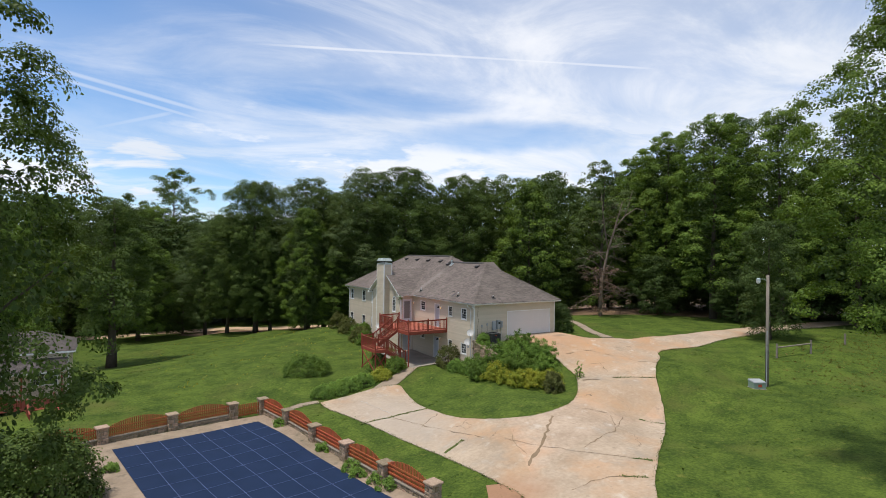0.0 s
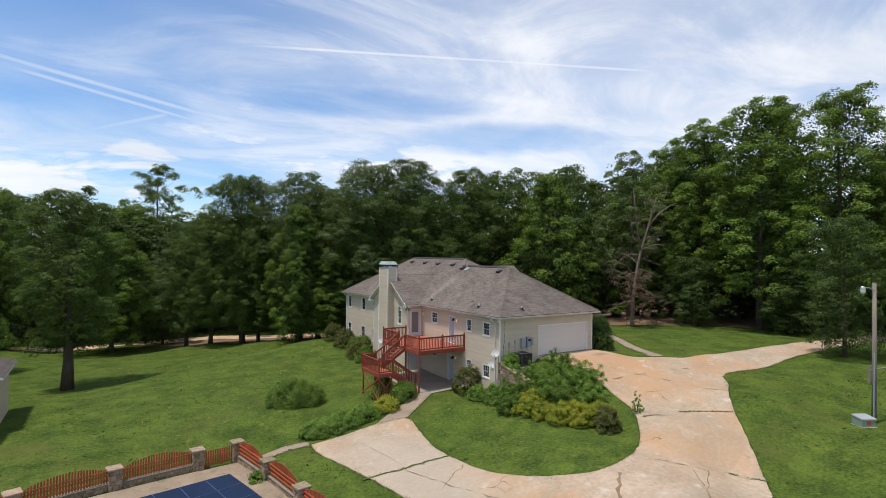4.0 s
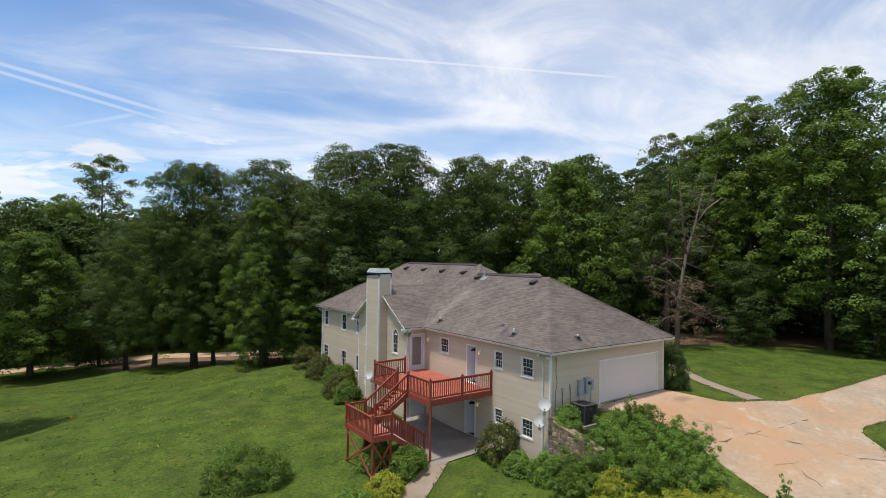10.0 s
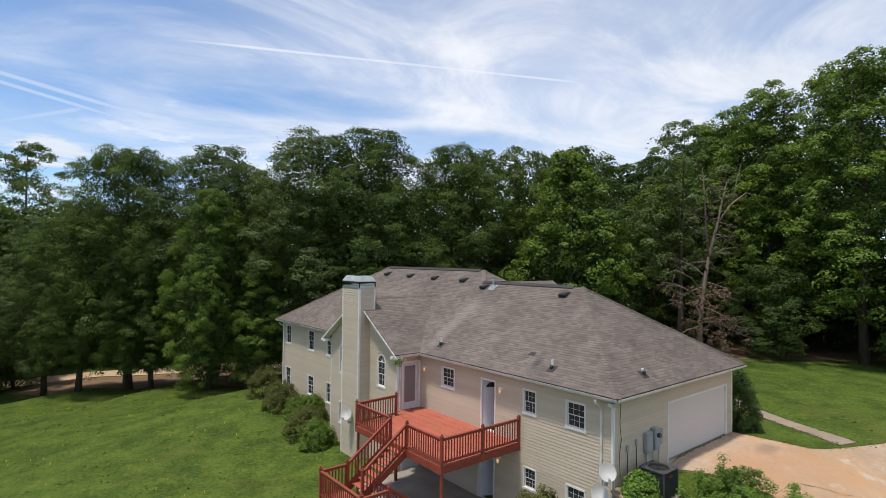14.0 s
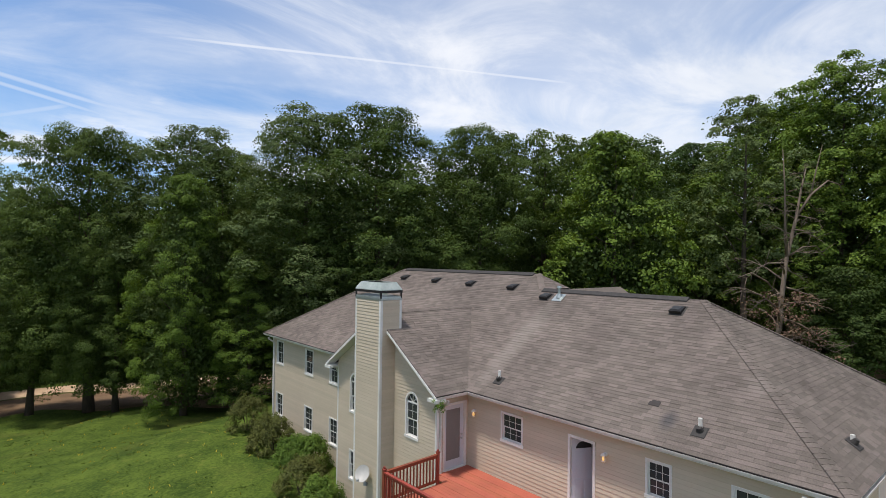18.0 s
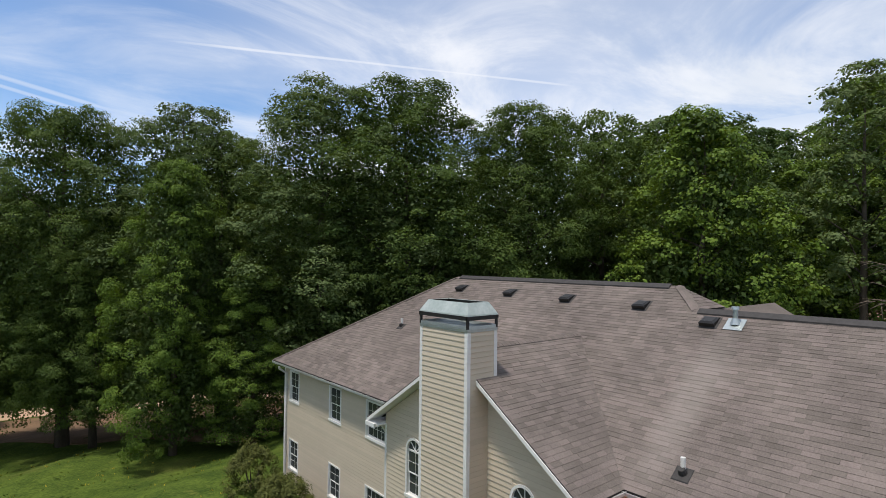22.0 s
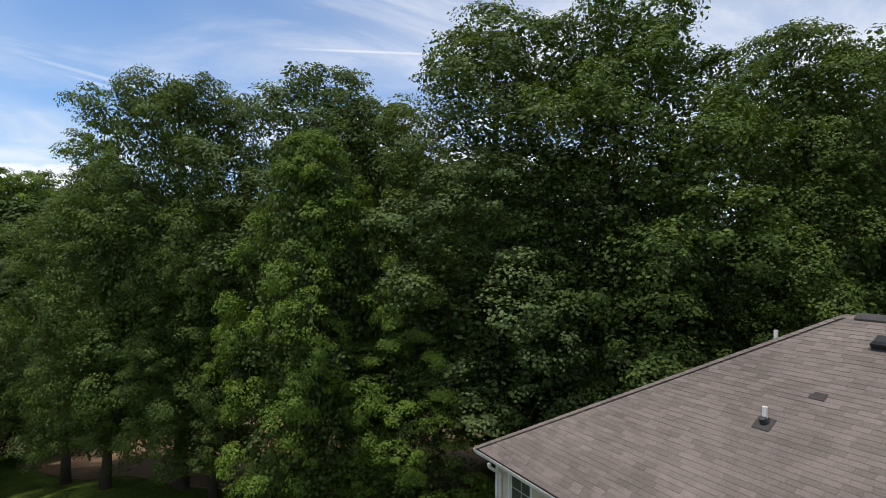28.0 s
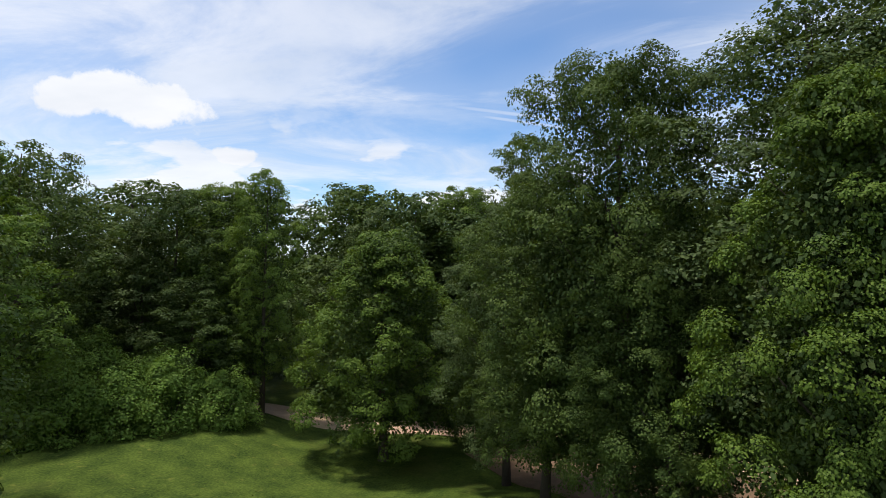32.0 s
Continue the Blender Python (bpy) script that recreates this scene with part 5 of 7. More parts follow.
def slope(poly, shingled=True, seed=1, near=None):
    """One roof slope: a solid sheet under courses of single shingles. poly: eave edge first, anticlockwise from above."""
    P = [Vector(p) for p in poly]
    n = (P[1] - P[0]).cross(P[2] - P[0])
    for a, b, c in zip(P, P[1:], P[2:]):
        if (b - a).cross(c - a).length > n.length:
            n = (b - a).cross(c - a)
    n.normalize()
    if n.z < 0:
        n = -n
    u = (P[1] - P[0]).normalized()
    v = n.cross(u)
    if v.z < 0:
        u, v = -u, -v
    o = P[0]
    r = part("roof", Geo().rings([[p - n * 0.10 for p in P], [p - n * 0.004 for p in P]]), M["roof_base"], house)
    if not shingled:
        r.data.materials[0] = M["shingle"]
        return r
    rng = random.Random(seed)
    q = [((p - o).dot(u), (p - o).dot(v)) for p in P]

    def span(h):
        xs = []
        for (x0, y0), (x1, y1) in zip(q, q[1:] + q[:1]):
            if (y0 - h) * (y1 - h) < 0:
                xs.append(x0 + (x1 - x0) * (h - y0) / (y1 - y0))
        return (min(xs), max(xs)) if len(xs) > 1 else None

    top = max(y for _, y in q)
    step, tab = 0.127, 0.29
    rest, k, singles = Geo(), 0, 0
    one = Geo()
    lift = 0.010
    one.rings([[(0.0012, 0, 0), (tab - 0.0012, 0, 0), (tab - 0.0012, 0, lift), (0.0012, 0, lift)], [(0.0012, step + 0.02, -0.002), (tab - 0.0012, step + 0.02, -0.002), (tab - 0.0012, step + 0.02, 0.003), (0.0012, step + 0.02, 0.003)]])
    one = one.mesh("shingle", M["shingle"])
    h = 0.0
    while h < top - 0.02:
        lo, hi = span(h + 0.003), span(min(h + step, top - 0.003))
        if lo and hi:
            x = min(lo[0], hi[0]) - rng.uniform(0, tab)
            while x < max(lo[1], hi[1]):
                a0, b0 = max(x + 0.0012, lo[0]), min(x + tab - 0.0012, lo[1])
                a1, b1 = max(x + 0.0012, hi[0]), min(x + tab - 0.0012, hi[1])
                full = a0 == a1 == x + 0.0012 and b0 == b1 == x + tab - 0.0012
                c = o + u * (x + tab / 2) + v * h
                if full and near and singles < 300 and near(c):
                    s = part("shingle", one, None, r)
                    s.matrix_basis = Matrix(((u.x, v.x, n.x, 0), (u.y, v.y, n.y, 0), (u.z, v.z, n.z, 0), (0, 0, 0, 1)))
                    s.location = o + u * x + v * h + n * 0.002
                    singles += 1
                elif b0 - a0 > 0.02 or b1 - a1 > 0.02:
                    if b0 < a0:
                        a0 = b0 = min(max(a0, lo[0]), lo[1])
                    if b1 < a1:
                        a1 = b1 = min(max(a1, hi[0]), hi[1])
                    t = lift + rng.uniform(-0.003, 0.004)
                    pts = [o + u * a0 + v * h, o + u * b0 + v * h, o + u * b0 + v * h + n * t, o + u * a0 + v * h + n * t]
                    e = min(h + step + 0.02, top)
                    bak = [o + u * a1 + v * e - n * 0.002, o + u * b1 + v * e - n * 0.002, o + u * b1 + v * e + n * 0.003, o + u * a1 + v * e + n * 0.003]
                    i = len(rest.v)
                    rest.v += [tuple(p) for p in pts + bak]
                    rest.f += [(i, i + 1, i + 2, i + 3), (i + 3, i + 2, i + 6, i + 7), (i + 1, i + 5, i + 6, i + 2), (i, i + 3, i + 7, i + 4)]
                x += tab
        h += step
        k += 1
    tagged(part("shingles", rest, M["shingle"], r), kind="stuff")
    return r


E, RZ, LX, LZ = 0.42, 8.896, 5.45, 9.495
WEST = [(-E, 27.66, Z_EAVE), (-E, -E, Z_EAVE), (4.535, 4.535, RZ), (4.535, 11.05, RZ), (LX, 11.97, LZ), (LX, 21.79, LZ)]
slope(WEST, seed=3, near=lambda c: 17.6 < c.y < 22.5 and 1.0 < c.x < 3.2)
slope([(-E, -E, Z_EAVE), (9.49, -E, Z_EAVE), (4.535, 4.535, RZ)], seed=4)
slope([(11.32, 27.66, Z_EAVE), (-E, 27.66, Z_EAVE), (LX, 21.79, LZ)], seed=5)
slope([(9.49, -E, Z_EAVE), (9.49, 11.05, Z_EAVE), (4.535, 11.05, RZ), (4.535, 4.535, RZ)], False)
slope([(11.32, 6.1, Z_EAVE), (11.32, 27.66, Z_EAVE), (LX, 21.79, LZ), (LX, 11.97, LZ)], False)
slope([(4.535, 11.05, RZ), (6.37, 11.05, RZ), (LX, 11.97, LZ)], seed=6)
BY0, BY1, BR, BZ = 10.2, 17.55, 13.875, 8.057
slope([(-1.78, BY0, Z_EAVE), (-E, BY0, Z_EAVE), (3.26, BR, BZ), (-1.78, BR, BZ)], seed=7)
slope([(-E, BY1, Z_EAVE), (-1.78, BY1, Z_EAVE), (-1.78, BR, BZ), (3.26, BR, BZ)], seed=8)
slope([(10.5, 9.4, 7.78), (5.2, 9.4, 7.78), (5.2, 11.1, 8.86), (10.5, 11.1, 8.86)], False)
slope([(5.2, 12.8, 7.78), (10.5, 12.8, 7.78), (10.5, 11.1, 8.86), (5.2, 11.1, 8.86)], False)


def caps(a, b, tilt_n1, tilt_n2, name="hip_cap"):
    """Overlapping cap shingles along a hip or ridge, folded over it."""
    a, b = Vector(a), Vector(b)
    d = (b - a).normalized()
    n = int((b - a).length / 0.15)
    s1, s2 = Vector(tilt_n1).normalized(), Vector(tilt_n2).normalized()
    for i in range(n):
        g = Geo()
        p, q = a + d * 0.15 * i, a + d * (0.15 * i + 0.2)
        lo, hi = Vector((0, 0, 0.030)), Vector((0, 0, 0.016))
        w = 0.14
        g.face(p + lo + s1 * w, p + lo, q + hi, q + hi + s1 * w)
        g.face(p + lo, p + lo + s2 * w, q + hi + s2 * w, q + hi)
        g.face(p + s1 * w, p + s2 * w, p + lo + s2 * w, p + lo, p + lo + s1 * w)
        part(name, g, M["shingle"], house)


caps((-E, -E, Z_EAVE), (4.535, 4.535, RZ), (-0.6, 0.9, -0.2), (0.9, -0.6, -0.2))
caps((9.49, -E, Z_EAVE), (4.535, 4.535, RZ), (-0.9, -0.6, -0.2), (0.6, 0.9, -0.2))
caps((-E, 27.66, Z_EAVE), (LX, 21.79, LZ), (-0.6, -0.9, -0.2), (0.9, 0.6, -0.2))
caps((LX, 11.97, LZ), (4.535, 11.05, RZ), (-0.9, 0.4, -0.35), (0.5, -0.9, -0.2))
caps((-1.78, BR, BZ), (3.26, BR, BZ), (0, -1, -0.655), (0, 1, -0.655))
for y0, y1, x, z in ((5.0, 10.95, 4.535, RZ), (12.2, 21.56, LX, LZ)):
    g = Geo()
    for s in (-1, 1):
        g.rings([[(x, y0, z + 0.06), (x + s * 0.17, y0, z - 0.055), (x + s * 0.17, y0, z - 0.095), (x, y0, z)], [(x, y1, z + 0.06), (x + s * 0.17, y1, z - 0.055), (x + s * 0.17, y1, z - 0.095), (x, y1, z)]])
    part("ridge_vent", g, M["rubber"], house, "black ridge vent")


def on_west(y, z):
    return Vector(((z - Z_EAVE) / 0.655 - E, y, z))


def roof_frame(p, nx=-0.548, ny=0.0):
    n = Vector((nx, ny, 0.837)).normalized()
    v = (Vector((0, 0, 1)) - n * n.z).normalized()
    u = v.cross(n)
    return Matrix(((u.x, v.x, n.x, p[0]), (u.y, v.y, n.y, p[1]), (u.z, v.z, n.z, p[2]), (0, 0, 0, 1)))


def box_vent(p):
    g = Geo()
    g.rings([[(-0.24, -0.24, 0.016), (0.24, -0.24, 0.016), (0.24, 0.24, 0.016), (-0.24, 0.24, 0.016)], [(-0.20, -0.20, 0.03), (0.20, -0.20, 0.03), (0.20, 0.20, 0.03), (-0.20, 0.20, 0.03)]])
    v = placed(part("roof_vent", g, M["rubber"], house, "black box roof vent"), roof_frame(p))
    g = Geo()
    g.rings([[(-0.19, -0.21, 0.03), (0.19, -0.21, 0.03), (0.19, 0.18, 0.03), (-0.19, 0.18, 0.03)], [(-0.19, -0.22, 0.15), (0.19, -0.22, 0.15), (0.19, 0.18, 0.06), (-0.19, 0.18, 0.06)], [(-0.14, -0.17, 0.19), (0.14, -0.17, 0.19), (0.14, 0.13, 0.10), (-0.14, 0.13, 0.10)]])
    part("vent_hood", g, M["black"], v)


def pipe_vent(p, nx=-0.548, ny=0.0, tall=0.32, r=0.05):
    g = Geo()
    g.rings([[(-0.17, -0.2, 0.016), (0.17, -0.2, 0.016), (0.17, 0.15, 0.016), (-0.17, 0.15, 0.016)], [(-0.15, -0.18, 0.03), (0.15, -0.18, 0.03), (0.15, 0.13, 0.03), (-0.15, 0.13, 0.03)]])
    m = roof_frame(p, nx, ny)
    v = placed(part("pipe_flashing", g, M["rubber"], house, "dark flashing round a vent pipe"), m)
    g = Geo()
    g.tube([Vector((0, 0, 0)), Vector((0, 0, 0.14))], [0.10, 0.065], 10)
    part("rubber_boot", g, M["rubber"], v)
    w = m.inverted().to_3x3() @ Vector((0, 0, 1))
    g = Geo()
    g.tube([w * -0.05, w * tall], r, 12)
    part("white_pipe", g, M["pvc"], v, "short white vent pipe")


for y, z in ((20.76, 9.04), (17.98, 8.99), (15.34, 8.94), (12.64, 8.90), (10.5, 8.63), (5.1, 8.53)):
    box_vent(on_west(y, z))
for y, z in ((9.32, 6.07), (2.72, 6.05), (21.8, 7.53), (18.88, 7.42)):
    pipe_vent(on_west(y, z))
pipe_vent((5.31, 23.2, Z_EAVE + 4.46 * 0.655), 0.0, 0.548, 0.40)
pipe_vent((2.1, 0.18, Z_EAVE + 0.60 * 0.655), 0.0, -0.548, 0.2)
for y, z, w, h in ((4.1, 6.33, 0.30, 0.13), (21.27, 8.05, 0.28, 0.13)):
    placed(part("bare_patch", Geo().box(-w / 2, -h / 2, 0.012, w / 2, h / 2, 0.021).box(-w / 3, h / 2, 0.012, w / 2, h, 0.020), M["roof_base"], house, "dark patch where shingles are missing"), roof_frame(on_west(y, z)))
flue = on_west(9.89, 8.64)
g = Geo()
g.rings([[(-0.22, -0.25, 0.017), (0.22, -0.25, 0.017), (0.22, 0.2, 0.017), (-0.22, 0.2, 0.017)], [(-0.22, -0.25, 0.03), (0.22, -0.25, 0.03), (0.22, 0.2, 0.03), (-0.22, 0.2, 0.03)]])
fl = placed(part("flue", g, M["galv"], house, "galvanised metal flue"), roof_frame(flue))
w = roof_frame(flue).inverted().to_3x3() @ Vector((0, 0, 1))
for name, a, b, r0, r1 in (("flue_cone", 0, 0.16, 0.13, 0.07), ("flue_pipe", 0.15, 0.38, 0.062, 0.062), ("flue_cap", 0.38, 0.45, 0.10, 0.085)):
    part(name, Geo().tube([w * a, w * b], [r0, r1], 12), M["galv"], fl)

# fascia, gutters and downpipes


def gutter(a, b, out):
    a, b, o = Vector(a), Vector(b), Vector(out)
    ring = [(0.0, -0.09), (0.08, -0.09), (0.10, -0.025), (0.105, 0.0), (0.095, 0.0), (0.085, -0.025), (0.07, -0.08), (0.0, -0.08)]
    g = Geo()
    g.rings([[p + o * x + Vector((0, 0, z)) for x, z in ring] for p in (a, b)])
    part("gutter", g, M["gutter"], house, "white gutter along the eaves")
    g = Geo()
    d = (b - a).normalized()
    g.rings([[p - o * 0.02 + Vector((0, 0, -0.02)), p + Vector((0, 0, -0.02)), p + Vector((0, 0, -0.13)), p - o * 0.02 + Vector((0, 0, -0.13))] for p in (a, b)])
    g.face(a - o * 0.42 + Vector((0, 0, -0.125)), b - o * 0.42 + Vector((0, 0, -0.125)), b + Vector((0, 0, -0.125)), a + Vector((0, 0, -0.125)))
    part("eave_board", g, M["white"], house, "white fascia and soffit")


GZ = Z_EAVE - 0.02
gutter((-E + 0.05, -E, GZ), (-E + 0.05, BY0 + 0.05, GZ), (-1, 0, 0))
gutter((-E + 0.05, BY1 - 0.05, GZ), (-E + 0.05, 27.66, GZ), (-1, 0, 0))
gutter((-E, -E + 0.05, GZ), (9.49, -E + 0.05, GZ), (0, -1, 0))
gutter((11.3, 27.61, GZ), (-E, 27.61, GZ), (0, 1, 0))
gutter((-1.75, BY0 + 0.05, GZ), (-E, BY0 + 0.05, GZ), (0, -1, 0))
gutter((-E, BY1 - 0.05, GZ), (-1.75, BY1 - 0.05, GZ), (0, 1, 0))
for sy, y0 in ((1, BY0), (-1, BY1)):
    g = Geo()
    for x0, x1, t0, t1 in ((-1.80, -1.77, 0.03, 0.125), (-1.77, -1.38, 0.09, 0.12)):
        g.rings([[(x0, y0, Z_EAVE - t1), (x1, y0, Z_EAVE - t1), (x1, y0, Z_EAVE - t0), (x0, y0, Z_EAVE - t0)], [(x0, BR, BZ - t1), (x1, BR, BZ - t1), (x1, BR, BZ - t0), (x0, BR, BZ - t0)]])
    part("rake_board", g, M["white"], house, "white rake board on the gable")
    g = Geo()
    g.box(-1.82, min(y0 - sy * 0.05, y0 + sy * 0.4), Z_EAVE - 0.21, -1.40, max(y0 - sy * 0.05, y0 + sy * 0.4), Z_EAVE - 0.10)
    part("eave_return", g, M["white"], house)


def downpipe(x, y, ox, oy, z0, z1=5.46):
    """From the gutter back to the wall, then down it."""
    g = Geo()
    g.bar((x + ox * 0.42, y + oy * 0.42, z1), (x + ox * 0.40, y + oy * 0.40, z1 - 0.10), 0.075, 0.075)
    g.bar((x + ox * 0.40, y + oy * 0.40, z1 - 0.10), (x + ox * 0.06, y + oy * 0.06, z1 - 0.34), 0.075, 0.075)
    g.bar((x + ox * 0.06, y + oy * 0.06, z1 - 0.32), (x + ox * 0.06, y + oy * 0.06, z0), 0.08, 0.06, (1, 0, 0))
    part("downpipe", g, M["gutter"], house, "white downpipe")


downpipe(0, 0.42, -1, 0, 0.0)
downpipe(0, 27.0, -1, 0, 0.1)
downpipe(-1.28, 10.6, 0, -1, FLOOR)
downpipe(-1.28, 17.15, 0, 1, 0.1)

# chimney
chimney_x0, chimney_y0, chimney_y1, chimney_top = -2.05, 13.05, 14.72, 8.56
for m, length in ((frame_at((chimney_x0, chimney_y0, 0), (0, 1, 0), (-1, 0, 0)), 1.67), (frame_at((chimney_x0, chimney_y0, 0), (1, 0, 0), (0, -1, 0)), 0.89), (frame_at((-1.16, chimney_y1, 0), (-1, 0, 0), (0, 1, 0)), 0.89), (frame_at((-1.16, chimney_y1, 0), (0, -1, 0), (1, 0, 0)), 1.67)):
    wall(m, length, -0.3, chimney_top, label="beige siding on the chimney chase")
for x, y, w, d in ((chimney_x0, chimney_y0, -1, -1), (chimney_x0, chimney_y1, -1, 1), (-1.16, chimney_y0, 1, -1)):
    g = Geo()
    z0 = -0.3 if w < 0 else 7.4
    g.box(min(x, x + w * 0.024), min(y - d * 0.075, y + d * 0.024), z0, max(x, x + w * 0.024), max(y - d * 0.075, y + d * 0.024), chimney_top)
    g.box(min(x - w * 0.075, x), min(y, y + d * 0.024), z0, max(x - w * 0.075, x), max(y, y + d * 0.024), chimney_top)
    part("corner_trim", g, M["white"], house, "white corner trim")
g = Geo()
cx0, cy0, cx1, cy1 = chimney_x0 - 0.03, chimney_y0 - 0.03, -1.13, chimney_y1 + 0.03
g.box(cx0, cy0, chimney_top, cx1, cy1, chimney_top + 0.07)
cap = part("chimney_cap", g, M["galv"], house, "weathered metal chimney cap on a black frame")
g = Geo()
for x in (cx0, cx1 - 0.05):
    for y in (cy0, cy1 - 0.05):
        g.box(x, y, chimney_top + 0.07, x + 0.05, y + 0.05, chimney_top + 0.36)
z = chimney_top + 0.27
g.box(cx0 - 0.012, cy0 - 0.012, z, cx1 + 0.012, cy0 + 0.03, z + 0.09).box(cx0 - 0.012, cy1 - 0.03, z, cx1 + 0.012, cy1 + 0.012, z + 0.09).box(cx0 - 0.012, cy0, z, cx0 + 0.03, cy1, z + 0.09).box(cx1 - 0.03, cy0, z, cx1 + 0.012, cy1, z + 0.09)
part("cap_frame", g, M["black"], cap, "black metal frame")


def rect(k, z):
    return [(cx0 + k, cy0 + k, z), (cx1 - k, cy0 + k, z), (cx1 - k, cy1 - k, z), (cx0 + k, cy1 - k, z)]


part("cap_pan", Geo().rings([rect(0.004, chimney_top + 0.071), rect(0.01, chimney_top + 0.14), rect(0.30, chimney_top + 0.19)]), M["galv"], cap, "shiny sheet-metal pan")
zc = chimney_top + 0.36
g = Geo()
g.rings([rect(-0.006, zc), rect(0.0, zc + 0.03), rect(0.15, zc + 0.29), rect(0.162, zc + 0.285), rect(0.02, zc + 0.02), rect(0.016, zc)], False)
part("cap_hood", g, M["patina"], cap, "pale weathered sheet-metal hood")
g = Geo()
g.rings([rect(0.02, zc + 0.03), rect(0.165, zc + 0.278), rect(0.17, zc + 0.278), rect(0.03, zc + 0.03)], False)
part("cap_lining", g, M["black"], cap, "sooty inside of the hood")
g = Geo()
g.tube([(-1.58, 13.6, chimney_top + 0.05), (-1.58, 13.6, zc + 0.20)], 0.16, 14)
part("inner_flue", g, M["galv"], cap)

# ---- fixtures on the house ----


def coach_lamp(y, z):
    """A wall lantern: back plate, bracket, glass cage with a lit bulb, and a cap."""
    t = thing("wall_lantern", "small white wall lantern with a lit amber bulb", "wall lamp", "lanterns beside the back doors", (-0.02, y, z))
    part("back_plate", Geo().tube([(0, 0, 0.02), (-0.03, 0, 0.02)], [0.06, 0.045], 10), M["white"], t)
    part("arm", Geo().tube([(-0.02, 0, 0.03), (-0.07, 0, 0.08), (-0.12, 0, 0.06)], 0.012, 6), M["white"], t)
    cage = Geo()
    for k in range(6):
        a = k * math.pi / 3
        cage.bar((-0.12 + 0.05 * math.cos(a), 0.05 * math.sin(a), -0.14), (-0.12 + 0.065 * math.cos(a), 0.065 * math.sin(a), 0.02), 0.008, 0.008)
    part("cage", cage, M["white"], t)
    part("cap", Geo().tube([(-0.12, 0, 0.02), (-0.12, 0, 0.05), (-0.12, 0, 0.09)], [0.085, 0.06, 0.012], 10), M["white"], t)
    part("base", Geo().tube([(-0.12, 0, -0.18), (-0.12, 0, -0.14)], [0.02, 0.055], 10), M["white"], t)
    part("bulb", Geo().tube([(-0.12, 0, -0.12), (-0.12, 0, -0.10), (-0.12, 0, -0.04), (-0.12, 0, 0.0)], [0.015, 0.032, 0.036, 0.012], 10), M["bulb"], t, "glowing amber bulb", True)


for y, z in ((10.17, 4.90), (5.13, 4.85), (5.22, 2.03)):
    coach_lamp(y, z)


def satellite_dish(x, y, z, turn, label, r=0.28):
    t = thing("satellite_dish", label, "satellite dish", "dishes on the house", (x, y, z))
    t.rotation_euler = (0, 0, radians(turn))
    rings = []
    for k in range(6):
        q = r * k / 5 + 0.001
        d = 0.35 * q * q / r
        rings.append([(math.cos(a) * q, -d * 1.0 + 0.0, math.sin(a) * q * 1.08) for a in [2 * math.pi * i / 24 for i in range(24)]])
    g = Geo()
    g.rings(rings, False)
    g.rings([[(p[0], p[1] + 0.012, p[2]) for p in q] for q in rings], False)
    dish = part("dish", g, M["dish"], t, "", True)
    dish.rotation_euler = (radians(-32), 0, 0)
    part("feed_arm", Geo().tube([(0, 0.02, -0.28), (0, -0.34, -0.16), (0, -0.40, -0.08)], 0.012, 6), M["grey_box"], t)
    part("receiver", Geo().soft_box(-0.04, -0.46, -0.10, 0.04, -0.36, -0.03), M["grey_box"], t)
    part("mast", Geo().tube([(0, 0.02, 0), (0, 0.16, -0.04), (0, 0.18, -0.40)], 0.02, 8), M["grey_box"], t)
    part("foot", Geo().soft_box(-0.06, 0.12, -0.48, 0.06, 0.24, -0.36), M["grey_box"], t)


satellite_dish(-0.42, -0.05, 3.20, -45, "pale round satellite dish on a mast at the house corner")
satellite_dish(-0.48, 0.20, 2.42, -45, "lower pale satellite dish at the house corner")
satellite_dish(-2.30, 13.66, 2.25, -60, "satellite dish on the foot of the chimney")

part("mast_pipe", Geo().tube([(-0.18, -0.12, 0.0), (-0.18, -0.12, 3.0)], 0.03, 8), M["grey_box"], house, "grey mast pipe at the corner")
for x0, x1, z0, z1, d in ((1.82, 2.20, 3.34, 4.06, 0.16), (2.28, 2.62, 3.38, 4.14, 0.20), (2.72, 2.94, 3.48, 4.02, 0.14), (0.70, 0.84, 3.62, 3.84, 0.07), (1.26, 1.36, 3.72, 3.94, 0.07)):
    t = thing("meter_box", "grey metal electrical box on the siding", "meter box", "electrical boxes beside the garage")
    part("case", Geo().soft_box(x0, -0.02 - d, z0, x1, -0.02, z1, 0.015), M["grey_box"], t)
    if d > 0.1:
        part("cover", Geo().soft_box(x0 + 0.03, -0.035 - d, z0 + 0.06, x1 - 0.03, -0.02 - d, z1 - 0.08, 0.01), M["grey_box"], t)
    part("conduit", Geo().tube([((x0 + x1) / 2, -0.06, z0 + 0.02), ((x0 + x1) / 2, -0.06, 2.45)], 0.028 if d > 0.1 else 0.014, 8), M["pvc"] if d > 0.1 else M["rubber"], t)
meter = Geo().tube([(2.45, -0.22, 3.9), (2.45, -0.33, 3.9)], [0.085, 0.08], 16)
part("meter_dome", meter, M["glass"], house, "round glass electric meter")
part("service_cable", Geo().tube([(0.35, -0.05, 5.3), (0.33, -0.04, 4.6), (0.42, -0.04, 4.1), (0.30, -0.04, 3.6), (0.36, -0.04, 2.8)], 0.010, 6), M["rubber"], house)
part("flood_light", Geo().soft_box(-0.22, -0.1, 5.28, -0.06, 0.08, 5.40).tube([(-0.16, -0.1, 5.33), (-0.22, -0.2, 5.27)], [0.03, 0.055], 10), M["white"], house, "white security light under the eaves")

